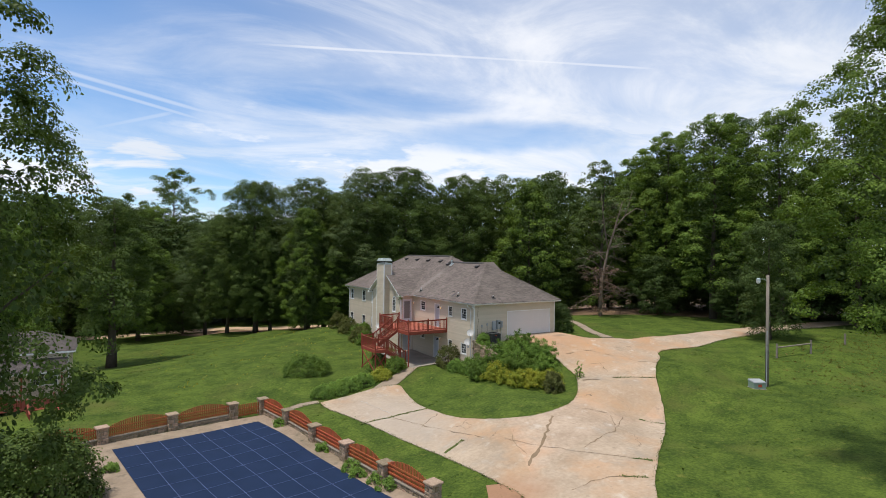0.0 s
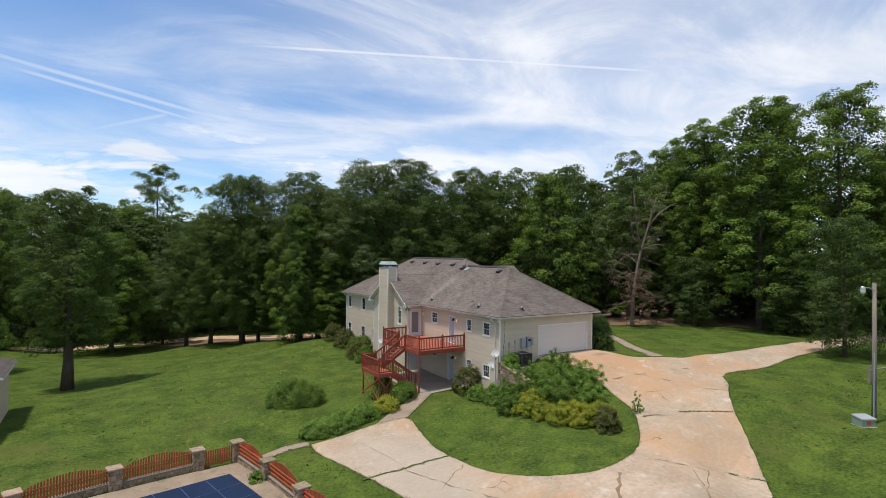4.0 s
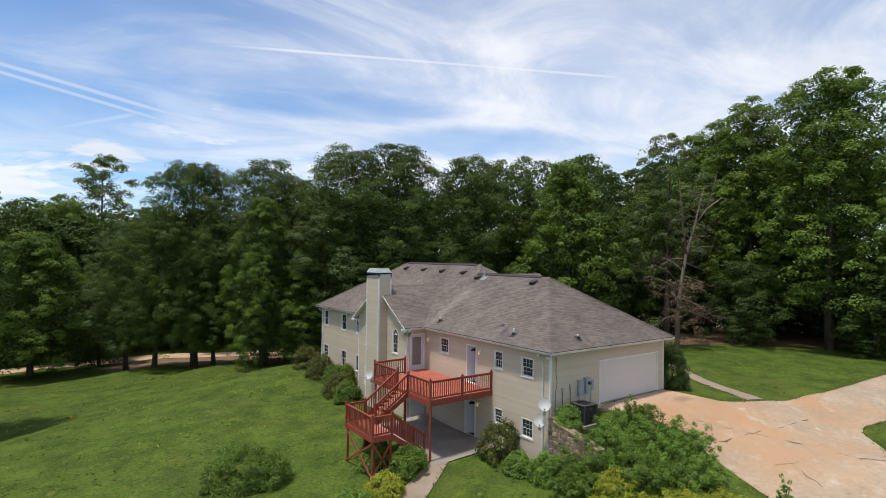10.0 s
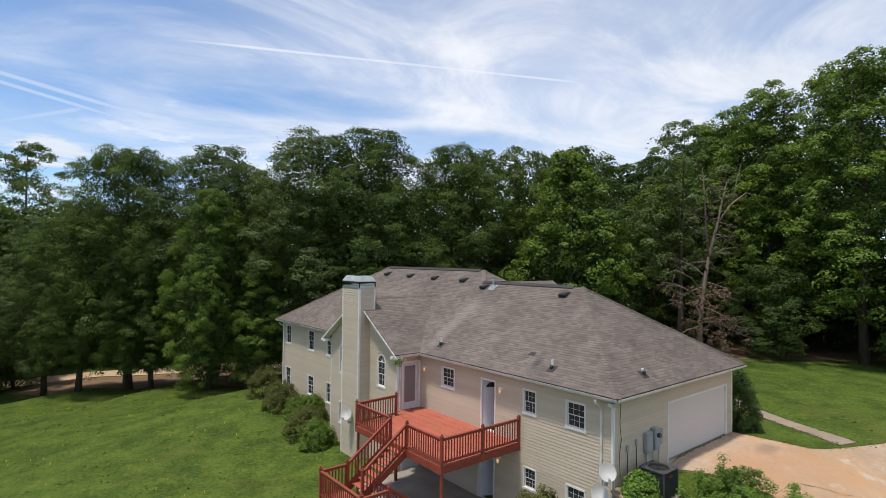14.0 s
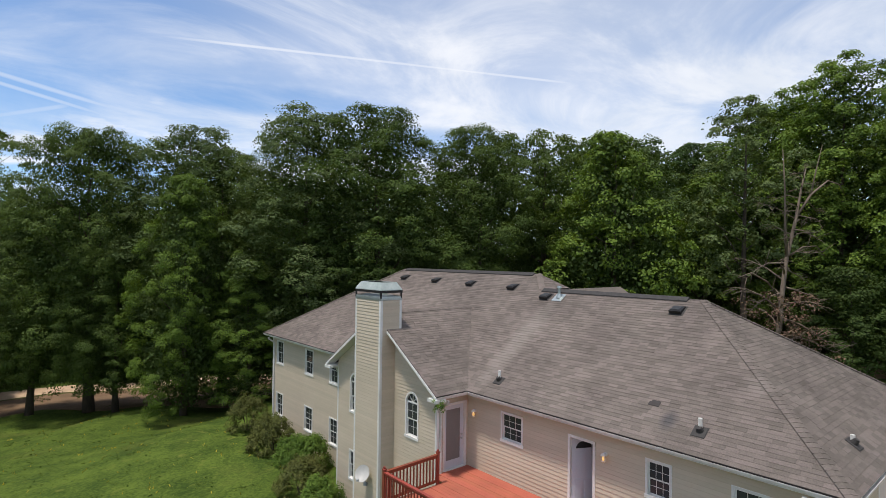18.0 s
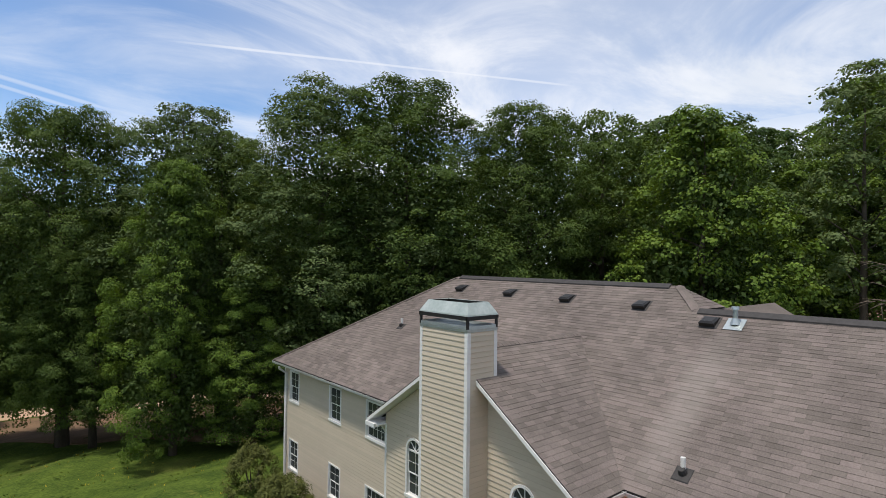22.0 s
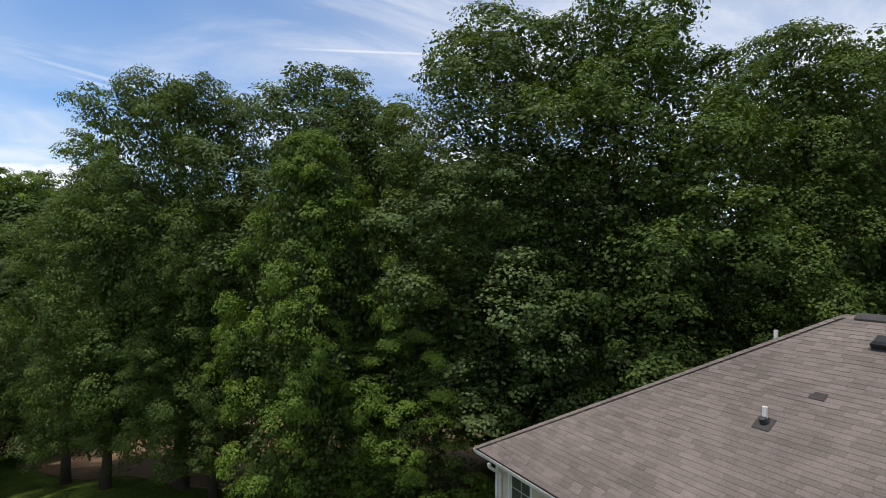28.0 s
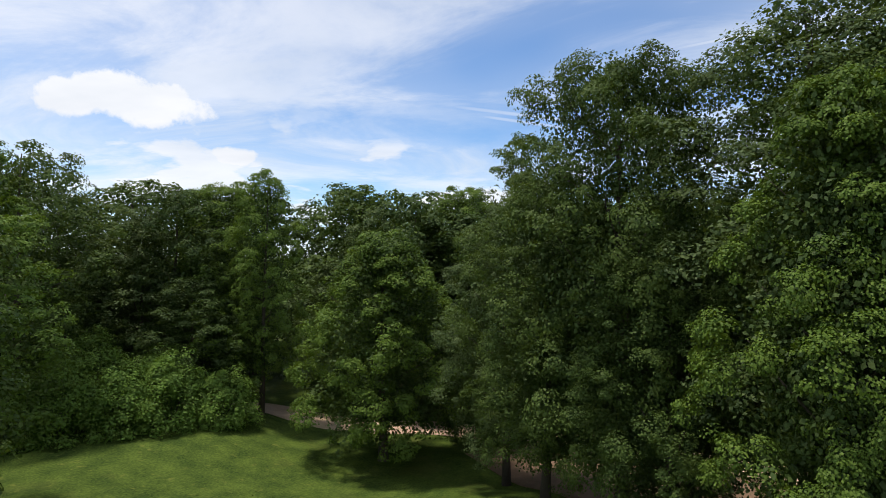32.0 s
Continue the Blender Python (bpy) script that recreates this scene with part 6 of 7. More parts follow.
ac = thing("air_conditioner", "dark square outdoor air-conditioning unit with a louvred case", "air conditioner", at=(1.32, -0.86, 2.32))
part("pad", Geo().soft_box(-0.55, -0.55, -0.12, 0.55, 0.55, 0.03), M["patio"], ac)
for sx, sy in ((-1, -1), (-1, 1), (1, -1), (1, 1)):
    part("corner_post", Geo().soft_box(sx * 0.43 - 0.03, sy * 0.43 - 0.03, 0.03, sx * 0.43 + 0.03, sy * 0.43 + 0.03, 0.86), M["ac"], ac)
part("coil", Geo().box(-0.40, -0.40, 0.03, 0.40, 0.40, 0.84), M["rubber"], ac)
for k in range(16):
    z = 0.06 + k * 0.048
    part("louvre", Geo().box(-0.43, -0.435, z, 0.43, -0.41, z + 0.018).box(-0.43, 0.41, z, 0.43, 0.435, z + 0.018).box(-0.435, -0.41, z, -0.41, 0.41, z + 0.018).box(0.41, -0.41, z, 0.435, 0.41, z + 0.018), M["ac"], ac)
ring = [2 * math.pi * k / 24 for k in range(24)]
part("top_panel", Geo().rings([[(0.46 * max(-1, min(1, 1.35 * math.cos(a))), 0.46 * max(-1, min(1, 1.35 * math.sin(a))), 0.87) for a in ring], [(0.46 * max(-1, min(1, 1.35 * math.cos(a))), 0.46 * max(-1, min(1, 1.35 * math.sin(a))), 0.91) for a in ring], [(0.34 * math.cos(a), 0.34 * math.sin(a), 0.92) for a in ring], [(0.33 * math.cos(a), 0.33 * math.sin(a), 0.86) for a in ring]], False), M["ac"], ac)
for k in range(5):
    q = 0.06 + k * 0.06
    part("grille_ring", Geo().tube([(q * math.cos(a), q * math.sin(a), 0.915) for a in ring + ring[:1]], 0.006, 4), M["black"], ac)
part("maker_plate", Geo().box(-0.12, -0.443, 0.70, 0.10, -0.436, 0.75), M["red_label"], ac, "small red badge")

# ---- stone retaining wall by the garage corner ----


def stone_face(m, length, z0, z1, size, seed, parent, depth=0.05, slope_top=0.0):
    """Uneven stones in rough courses on one face; each stone is a piece of its own."""
    r = random.Random(seed)
    z = z0
    while z < z1 - 0.04:
        h = min(size * r.uniform(0.6, 1.2), z1 - z)
        u = -r.uniform(0, size * 0.5)
        while u < length:
            w = size * r.uniform(0.7, 1.7)
            a, b = max(u, 0) + 0.012, min(u + w, length) - 0.012
            cut = slope_top * (a + b) / 2
            if b - a > 0.05 and z + h - 0.02 < z1 - cut + 0.12:
                d = depth * r.uniform(0.5, 1.3)
                j = lambda: r.uniform(-0.02, 0.02)
                base = [(a + j(), 0, z + 0.012), (b + j(), 0, z + 0.012 + j()), (b + j(), 0, z + h - 0.012), (a + j(), 0, z + h - 0.012 + j())]
                k = 0.22
                cx, cz = (a + b) / 2, z + h / 2
                front = [(p[0] + (cx - p[0]) * k, d, p[2] + (cz - p[2]) * k) for p in base]
                s = part("stone", Geo().rings([list(reversed(base)), list(reversed(front))]), M["stone"], parent)
                s.matrix_basis = m
            u += w
        z += h


rw = tagged(new("retaining_wall"), "low field-stone retaining wall stepping down from the house corner", "retaining wall", kind="structure")
part("core", Geo().hexa([(-0.15, -2.9, -0.3), (0.2, -2.9, -0.3), (0.2, -0.05, -0.3), (-0.15, -0.05, -0.3), (-0.15, -2.9, 1.85), (0.2, -2.9, 1.85), (0.2, -0.05, 2.5), (-0.15, -0.05, 2.5)]), M["mortar"], rw)
stone_face(frame_at((-0.15, -0.05, 0), (0, -1, 0), (-1, 0, 0)), 2.85, -0.2, 2.5, 0.24, 5, rw, slope_top=0.23)
part("cap_stone", Geo().hexa([(-0.21, -2.95, 1.84), (0.24, -2.95, 1.84), (0.24, -0.05, 2.50), (-0.21, -0.05, 2.50), (-0.21, -2.95, 1.92), (0.24, -2.95, 1.92), (0.24, -0.05, 2.58), (-0.21, -0.05, 2.58)]), M["stone"], rw)

# ---- deck and stairs ----
deck = thing("deck", "red-stained wooden deck with railings and a turning stair", "deck")
DX, DY0, DY1 = -3.95, 4.15, 9.95
k, x = 0, DX
while x < -0.05:
    e = min(x + 0.138, -0.03)
    part("deck_board", Geo().box(x, DY0, FLOOR - 0.04, e, 10.57 if x > -1.38 else (10.4 if x > -1.75 else DY1), FLOOR - 0.002 * (k % 3)), M["deck_floor"], deck)
    x, k = x + 0.145, k + 1
part("rim_joist", Geo().box(DX - 0.04, DY0 - 0.04, FLOOR - 0.29, DX, DY1 + 0.02, FLOOR - 0.042).box(DX, DY0 - 0.04, FLOOR - 0.29, -0.02, DY0, FLOOR - 0.042).box(DX, DY1 - 0.02, FLOOR - 0.29, -1.6, DY1 + 0.02, FLOOR - 0.042), M["deck_red"], deck)
for y in np.arange(DY0 + 0.5, DY1, 0.6):
    part("joist", Geo().box(DX + 0.02, y, FLOOR - 0.25, -0.03, y + 0.04, FLOOR - 0.042), M["deck_red"], deck)
baluster = Geo().soft_box(-0.019, -0.019, 0.0, 0.019, 0.019, 0.80, 0.004).mesh("baluster", M["deck_red"])


def post(x, y, z0, z1, parent=None, ball=True, w=0.047):
    p = part("post", Geo().soft_box(x - w, y - w, z0, x + w, y + w, z1, 0.008), M["deck_red"], parent or deck)
    if ball:
        part("post_cap", Geo().soft_box(x - w - 0.012, y - w - 0.012, z1, x + w + 0.012, y + w + 0.012, z1 + 0.03, 0.006).tube([(x, y, z1 + 0.03), (x, y, z1 + 0.05), (x, y, z1 + 0.085), (x, y, z1 + 0.10)], [0.02, 0.04, 0.035, 0.008], 8), M["deck_red"], p)


def rail(a, b, tall=0.93, low=0.09, parent=None, spacing=0.13):
    """Top and bottom rail between two floor points, with balusters between."""
    a, b = Vector(a), Vector(b)
    up = Vector((0, 0, 1))
    owner = parent or deck
    part("hand_rail", Geo().bar(a + up * (tall - 0.02), b + up * (tall - 0.02), 0.10, 0.04), M["deck_red"], owner)
    part("upper_rail", Geo().bar(a + up * (tall - 0.075), b + up * (tall - 0.075), 0.04, 0.07), M["deck_red"], owner)
    part("lower_rail", Geo().bar(a + up * low, b + up * low, 0.04, 0.08), M["deck_red"], owner)
    n = max(2, int(Vector((b.x - a.x, b.y - a.y, 0)).length / spacing))
    for i in range(n):
        p = a.lerp(b, (i + 0.5) / n)
        o = part("baluster", baluster, None, owner)
        o.location = p + up * (low + 0.01)
        o.scale = (1, 1, (tall - low - 0.06) / 0.80)


PZ = FLOOR + 0.98
SY0, SY1 = 6.20, 7.30
LX0, LX1, LY0, LY1, LZ0 = -6.90, -5.85, 4.50, 7.30, 1.62
for x, y in ((DX, DY0), (-2.0, DY0), (-0.08, DY0), (DX, SY0), (DX, SY1), (DX, DY1 - 0.05), (-1.85, DY1 + 0.05)):
    post(x, y, FLOOR - 0.29, PZ)
rail((DX, DY0, FLOOR), (-2.0, DY0, FLOOR))
rail((-2.0, DY0, FLOOR), (-0.08, DY0, FLOOR))
rail((DX, DY0, FLOOR), (DX, SY0, FLOOR))
rail((DX, SY1, FLOOR), (DX, DY1 - 0.05, FLOOR))
rail((DX, DY1 - 0.05, FLOOR), (-1.85, DY1 + 0.05, FLOOR))
for x, y in ((DX + 0.06, DY0 + 0.06), (DX + 0.06, DY1 - 0.08)):
    z0 = height(x, y) - 0.1
    zs = [z0, z0 + 0.7, z0 + 0.74, z0 + 0.80, z0 + 0.95, z0 + 1.4, z0 + 1.85, z0 + 2.0, z0 + 2.06, z0 + 2.1, FLOOR - 0.29]
    rs = [0.065, 0.065, 0.05, 0.07, 0.048, 0.062, 0.048, 0.07, 0.05, 0.065, 0.065]
    part("turned_post", Geo().tube([(x, y, z) for z in zs], rs, 10), M["deck_red"], deck, "turned red deck post")
part("support_post", Geo().soft_box(-1.95, DY1 - 0.1, -0.2, -1.83, DY1 + 0.02, FLOOR - 0.29), M["deck_red"], deck)


def flight(x0, z0, x1, z1, y0, y1, steps):
    """A straight flight along x from the upper to the lower level, with stringers and open risers."""
    run, rise = (x1 - x0) / steps, (z1 - z0) / steps
    for i in range(1, steps):
        x, z = x0 + run * (i - 0.5), z0 + rise * i
        part("tread", Geo().soft_box(min(x - 0.15, x + 0.15), y0 + 0.02, z - 0.04, max(x - 0.15, x + 0.15), y1 - 0.02, z, 0.008), M["deck_floor"], deck)
    for y in (y0, y1 - 0.04):
        g = Geo()
        q = [(x0, z0 - 0.30), (x1, z1 - 0.14), (x1, z1 + 0.10), (x0, z0 - 0.02)]
        g.rings([[(x, y, z) for x, z in q], [(x, y + 0.04, z) for x, z in q]])
        part("stringer", g, M["deck_red"], deck)


flight(DX, FLOOR, LX1, LZ0, SY0, SY1, 8)
LOW_X = -3.85
flight(LX1, LZ0, LOW_X, 0.12, LY0 + 0.02, LY0 + 1.05, 8)
for y in (SY0 + 0.02, SY1 - 0.02):
    rail((DX, y, FLOOR), (LX1, y, LZ0), 0.95, 0.14)
for y in (LY0 + 0.05, LY0 + 1.03):
    rail((LX1, y, LZ0), (LOW_X - 0.15, y, 0.32), 0.95, 0.14)
    post(LOW_X - 0.15, y, 0.0, 1.30)
y = LY0
while y < LY1:
    part("deck_board", Geo().box(LX0, y, LZ0 - 0.04, LX1, min(y + 0.138, LY1), LZ0), M["deck_floor"], deck)
    y += 0.145
part("landing_joist", Geo().box(LX0 - 0.03, LY0 - 0.03, LZ0 - 0.26, LX0, LY1 + 0.03, LZ0 - 0.042).box(LX0, LY0 - 0.03, LZ0 - 0.26, LX1, LY0, LZ0 - 0.042).box(LX0, LY1, LZ0 - 0.26, LX1, LY1 + 0.03, LZ0 - 0.042).box(LX1, LY0, LZ0 - 0.26, LX1 + 0.03, LY1, LZ0 - 0.042), M["deck_red"], deck)
for x, y in ((LX0, LY0), (LX0, LY1), (LX1, LY0), (LX1, SY0), (LX1, LY1)):
    post(x, y, LZ0 - 0.26, LZ0 + 1.0)
rail((LX0, LY0, LZ0), (LX0, LY1, LZ0))
rail((LX0, LY0, LZ0), (LX1, LY0, LZ0))
rail((LX0, LY1, LZ0), (LX1, LY1, LZ0))
for x, y in ((LX0 + 0.06, LY0 + 0.06), (LX0 + 0.06, LY1 - 0.06), (LX1 - 0.06, LY0 + 0.06), (LX1 - 0.06, LY1 - 0.06)):
    part("leg", Geo().soft_box(x - 0.045, y - 0.045, height(x, y) - 0.2, x + 0.045, y + 0.045, LZ0 - 0.04), M["deck_red"], deck)
za = height(LX0, LY0)
for a, b in (((LX0, LY0, LZ0 - 0.3), (LX1, LY0, za + 0.15)), ((LX1, LY0, LZ0 - 0.3), (LX0, LY0, za + 0.15)), ((LX0, LY0, LZ0 - 0.3), (LX0 - 0.02, LY1, za + 0.15)), ((LX0, LY1, LZ0 - 0.3), (LX0 - 0.02, LY0, za + 0.15))):
    part("brace", Geo().bar(a, b, 0.04, 0.09), M["deck_red"], deck)

# ---- pool ----
POOL_Z = -1.66
pool_deck = laid("pool_surround", [(-30, -0.9), (-26, 0.3), (-22.2, 1.1), (-18.4, 1.75), (-16.5, 1.95), (-15.85, -1.4), (-15.3, -5.2), (-14.75, -8.8), (-14.15, -12.4), (-13.4, -17.5), (-24, -24), (-33, -14)], M["pool_deck"], "tan concrete deck round the covered pool", "pool deck", 0.06, [((-20, 0), (0.15, 1)), ((-24, 0), (0.15, 1)), ((-16, -4), (1, -0.2)), ((-16, -9), (1, -0.2))])
cover = thing("pool_cover", "dark blue fabric safety cover stretched over the pool", "pool cover")
A, B = Vector((-25.6, -0.95, POOL_Z)), Vector((-17.3, 0.42, POOL_Z))
D = Vector((-14.75, -14.0, POOL_Z))
U, V = (B - A), (D - B) * 1.25


def cover_point(u, v):
    p = A + U * u + V * v
    p.z = height(p.x, p.y) + 0.09 + 0.02 * math.sin(7 * u + 3 * v) * math.sin(9 * v)
    return p


g = Geo()
NU, NV = 24, 32
grid = [[cover_point(i / NU, j / NV) for j in range(NV + 1)] for i in range(NU + 1)]
g.v = [tuple(p) for row in grid for p in row]
g.f = [(i * (NV + 1) + j, i * (NV + 1) + j + 1, (i + 1) * (NV + 1) + j + 1, (i + 1) * (NV + 1) + j) for i in range(NU) for j in range(NV)]
part("fabric", g, M["pool_cover"], cover, "", True)
for k in range(1, 7):
    pts = [cover_point(k / 7, j / NV) + Vector((0, 0, 0.012)) for j in range(NV + 1)]
    part("strap", Geo().tube(pts, 0.013, 4), M["strap"], cover)
for k in range(1, 11):
    pts = [cover_point(i / NU, k / 11) + Vector((0, 0, 0.012)) for i in range(NU + 1)]
    part("strap", Geo().tube(pts, 0.012, 4), M["strap"], cover)

PILLARS = [(-33.6, -1.6), (-29.9, -0.55), (-26.1, 0.55), (-22.35, 1.45), (-18.6, 2.05), (-16.55, 2.3), (-15.85, -1.4), (-15.3, -5.1), (-14.72, -8.75), (-14.12, -12.35), (-13.5, -15.95)]


def pillar(x, y, turn):
    z = height(x, y)
    t = thing("stone_pillar", "square fence pillar of rough tan field stone", "pillar", "stone pillars round the pool", (x, y, 0))
    t.rotation_euler = (0, 0, turn)
    top = max(-0.60, z + 0.95)
    part("core", Geo().box(-0.26, -0.26, z - 0.2, 0.26, 0.26, top - 0.02), M["mortar"], t)
    for k, (ux, uy, nx, ny) in enumerate(((1, 0, 0, -1), (0, 1, 1, 0), (-1, 0, 0, 1), (0, -1, -1, 0))):
        stone_face(frame_at((-ux * 0.28 + nx * 0.26, -uy * 0.28 + ny * 0.26, 0), (ux, uy, 0), (nx, ny, 0)), 0.56, z, top - 0.03, 0.21, int(x * 7 + y * 3) + k, t, 0.035)
    part("cap", Geo().soft_box(-0.34, -0.34, top - 0.03, 0.34, 0.34, top + 0.06, 0.03), M["stone"], t)


for i, (x, y) in enumerate(PILLARS):
    a, b = PILLARS[max(i - 1, 0)], PILLARS[min(i + 1, len(PILLARS) - 1)]
    pillar(x, y, math.atan2(b[1] - a[1], b[0] - a[0]) if i != 5 else 0.15)

for i, ((x0, y0), (x1, y1)) in enumerate(zip(PILLARS, PILLARS[1:])):
    d = Vector((x1 - x0, y1 - y0, 0))
    length = d.length - 0.5
    d.normalize()
    o = Vector((x0, y0, 0)) + d * 0.25
    m = frame_at(o, (d.x, d.y, 0), (d.y, -d.x, 0))
    z = lambda u: height(o.x + d.x * u, o.y + d.y * u)
    gate = i == 4
    zb = (z(0) + z(length)) / 2
    if not gate:
        low = tagged(new("low_stone_wall"), "low field-stone footing wall under the pool fence", "stone wall", kind="structure")
        core = placed(part("core", Geo().box(0, -0.13, zb - 0.3, length, 0.10, zb + 0.30), M["mortar"], low), m)
        stone_face(m @ Matrix.Translation((0, 0.10, 0)), length, zb - 0.05, zb + 0.28, 0.22, 40 + i, low, 0.03)
        placed(part("coping", Geo().box(0, -0.16, zb + 0.30, length, 0.15, zb + 0.34), M["mortar"], low), m)
    t = thing("fence_panel" if not gate else "garden_gate", "arched red-stained picket fence panel between stone pillars" if not gate else "low red picket gate between stone pillars", "fence" if not gate else "gate", "fence panels round the pool")
    t.matrix_basis = m
    zf = zb + (0.36 if not gate else 0.08)
    n = int(length / 0.115)
    for k in range(n):
        u = (k + 0.5) * length / n
        top = zb + 0.92 + (0.38 * math.sin(math.pi * (u / length)) ** 0.8 if not gate else 0.0)
        part("picket", Geo().rings([[(u - 0.036, -0.012, zf), (u + 0.036, -0.012, zf), (u + 0.036, 0.012, zf), (u - 0.036, 0.012, zf)], [(u - 0.036, -0.012, top - 0.03), (u + 0.036, -0.012, top - 0.03), (u + 0.036, 0.012, top - 0.03), (u - 0.036, 0.012, top - 0.03)], [(u - 0.015, -0.012, top), (u + 0.015, -0.012, top), (u + 0.015, 0.012, top), (u - 0.015, 0.012, top)]]), M["fence_red"], t)
    for q in (0.10, 0.32, 0.50):
        part("fence_rail", Geo().box(-0.02, 0.012, zf + q, length + 0.02, 0.05, zf + q + 0.07), M["fence_red"], t)

# ---- neighbour's cottage beyond the pool ----
cot = thing("cottage", "small beige-sided cottage with a grey shingled roof and a red porch", "house")
CX, CY, CZ = -28.4, 13.4, -1.9


def lapped(parent, origin, u, n, length, z0, z1, openings=()):
    """A wall of lapped siding with openings, under a parent."""
    m = frame_at(origin, u, n)
    w = placed(part("wall", Geo().box(0, -0.14, z0, length, 0, z1), M["siding"], parent), m)
    z = z0
    while z < z1 - 0.02:
        e = min(z + 0.12, z1)
        spans = [(0.0, length)]
        for o in openings:
            if o[2] < e - 0.01 and o[3] > z + 0.01:
                spans = [q for p, r in spans for q in ((p, min(r, o[0])), (max(p, o[1]), r)) if q[1] - q[0] > 0.01]
        for p, r in spans:
            prof = [(0.0005, z), (0.022, z), (0.0235, z + 0.012), (0.010, e - 0.003), (0.0005, e - 0.003)]
            part("siding_board", Geo().rings([[(p, d, h) for d, h in prof], [(r, d, h) for d, h in prof]]), M["siding"], w)
        z = e
    return w


COT_WINDOWS = [(1.2, 2.9, -0.45, 0.85), (4.7, 6.4, -0.45, 0.85)]
lapped(cot, (CX - 7, CY, 0), (1, 0, 0), (0, -1, 0), 7.0, CZ + 0.35, 2.0, COT_WINDOWS)
lapped(cot, (CX, CY, 0), (0, 1, 0), (1, 0, 0), 5.5, CZ + 0.35, 2.0)
part("footing", Geo().box(CX - 6.98, CY + 0.02, CZ - 0.5, CX - 0.02, CY + 5.5, CZ + 0.35), M["stone"], cot, "rough stone footing")
part("back_wall", Geo().box(CX - 7, CY + 0.14, CZ + 0.35, CX - 0.14, CY + 5.5, 1.98), M["siding"], cot)
part("corner_trim", Geo().box(CX - 0.07, CY - 0.03, CZ + 0.35, CX + 0.03, CY + 0.07, 2.0), M["white"], cot, "white corner trim")
for x0, y0, x1, y1, zb, zt, rise in ((CX - 7.4, CY - 0.5, CX + 0.45, CY + 6.0, 1.95, 2.08, 1.25),):
    top = [(x0 + 2.6, (y0 + y1) / 2 - 0.03), (x1 - 2.6, (y0 + y1) / 2 - 0.03), (x1 - 2.6, (y0 + y1) / 2 + 0.03), (x0 + 2.6, (y0 + y1) / 2 + 0.03)]
    rim = [(x0, y0), (x1, y0), (x1, y1), (x0, y1)]
    part("fascia", Geo().rings([[(x, y, zb) for x, y in rim], [(x, y, zt) for x, y in rim]]), M["white"], cot, "white eaves board")
    roof = part("roof", Geo().rings([[(x, y, zt + 0.003) for x, y in rim], [(x, y, zt + rise) for x, y in top]]), M["roof_base"], cot)
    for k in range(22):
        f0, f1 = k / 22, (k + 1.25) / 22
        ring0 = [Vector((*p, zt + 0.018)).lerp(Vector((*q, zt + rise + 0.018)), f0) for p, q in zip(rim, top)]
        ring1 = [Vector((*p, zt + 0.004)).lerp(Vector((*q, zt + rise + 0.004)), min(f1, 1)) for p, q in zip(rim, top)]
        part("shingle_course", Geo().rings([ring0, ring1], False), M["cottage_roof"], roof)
PY = CY - 2.6
porch = part("porch_roof", Geo().hexa([(CX - 7, PY, 0.92), (CX - 0.1, PY, 0.92), (CX - 0.1, CY, 1.45), (CX - 7, CY, 1.45), (CX - 7, PY, 1.04), (CX - 0.1, PY, 1.04), (CX - 0.1, CY, 1.57), (CX - 7, CY, 1.57)]), M["white"], cot, "porch roof with a white eaves board")
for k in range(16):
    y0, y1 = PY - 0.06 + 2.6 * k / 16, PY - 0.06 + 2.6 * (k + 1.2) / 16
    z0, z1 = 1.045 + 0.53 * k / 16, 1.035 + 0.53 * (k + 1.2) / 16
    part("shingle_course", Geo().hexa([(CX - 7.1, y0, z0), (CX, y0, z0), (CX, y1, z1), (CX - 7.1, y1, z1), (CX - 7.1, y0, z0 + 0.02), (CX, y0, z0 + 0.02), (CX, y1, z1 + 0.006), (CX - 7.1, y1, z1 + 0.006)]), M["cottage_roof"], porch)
for a_, b_, c_, d_ in COT_WINDOWS:
    x = CX - 7 + a_
    w = part("window", Geo().box(x, CY - 0.06, c_, x + 0.08, CY, d_).box(x + 1.62, CY - 0.06, c_, x + 1.7, CY, d_).box(x, CY - 0.06, d_ - 0.08, x + 1.7, CY, d_).box(x - 0.03, CY - 0.08, c_, x + 1.73, CY, c_ + 0.07).box(x + 0.80, CY - 0.055, c_ + 0.07, x + 0.90, CY, d_ - 0.08), M["white"], cot, "white double window with small panes")
    for q in (0.08, 0.90):
        bars = Geo().box(x + q, CY - 0.04, (c_ + d_) / 2 - 0.02, x + q + 0.72, CY - 0.012, (c_ + d_) / 2 + 0.02)
        for k in (1, 2):
            bars.box(x + q + 0.24 * k - 0.008, CY - 0.035, c_ + 0.07, x + q + 0.24 * k + 0.008, CY - 0.012, d_ - 0.08)
        for k in (0.27, 0.73):
            bars.box(x + q, CY - 0.034, c_ + (d_ - c_) * k - 0.008, x + q + 0.72, CY - 0.012, c_ + (d_ - c_) * k + 0.008)
        part("glazing_bars", bars, M["white"], w)
        part("pane", Geo().box(x + q, CY - 0.03, c_ + 0.07, x + q + 0.72, CY - 0.022, d_ - 0.08), M["glass"], w)
part("porch_floor", Geo().box(CX - 7, PY, CZ + 0.35, CX - 0.2, CY, CZ + 0.5), M["deck_floor"], cot)
for x in (CX - 7, CX - 4.9, CX - 2.6, CX - 0.3):
    part("porch_post", Geo().soft_box(x, PY + 0.02, CZ - 0.3, x + 0.1, PY + 0.12, 0.95), M["deck_red"], cot)
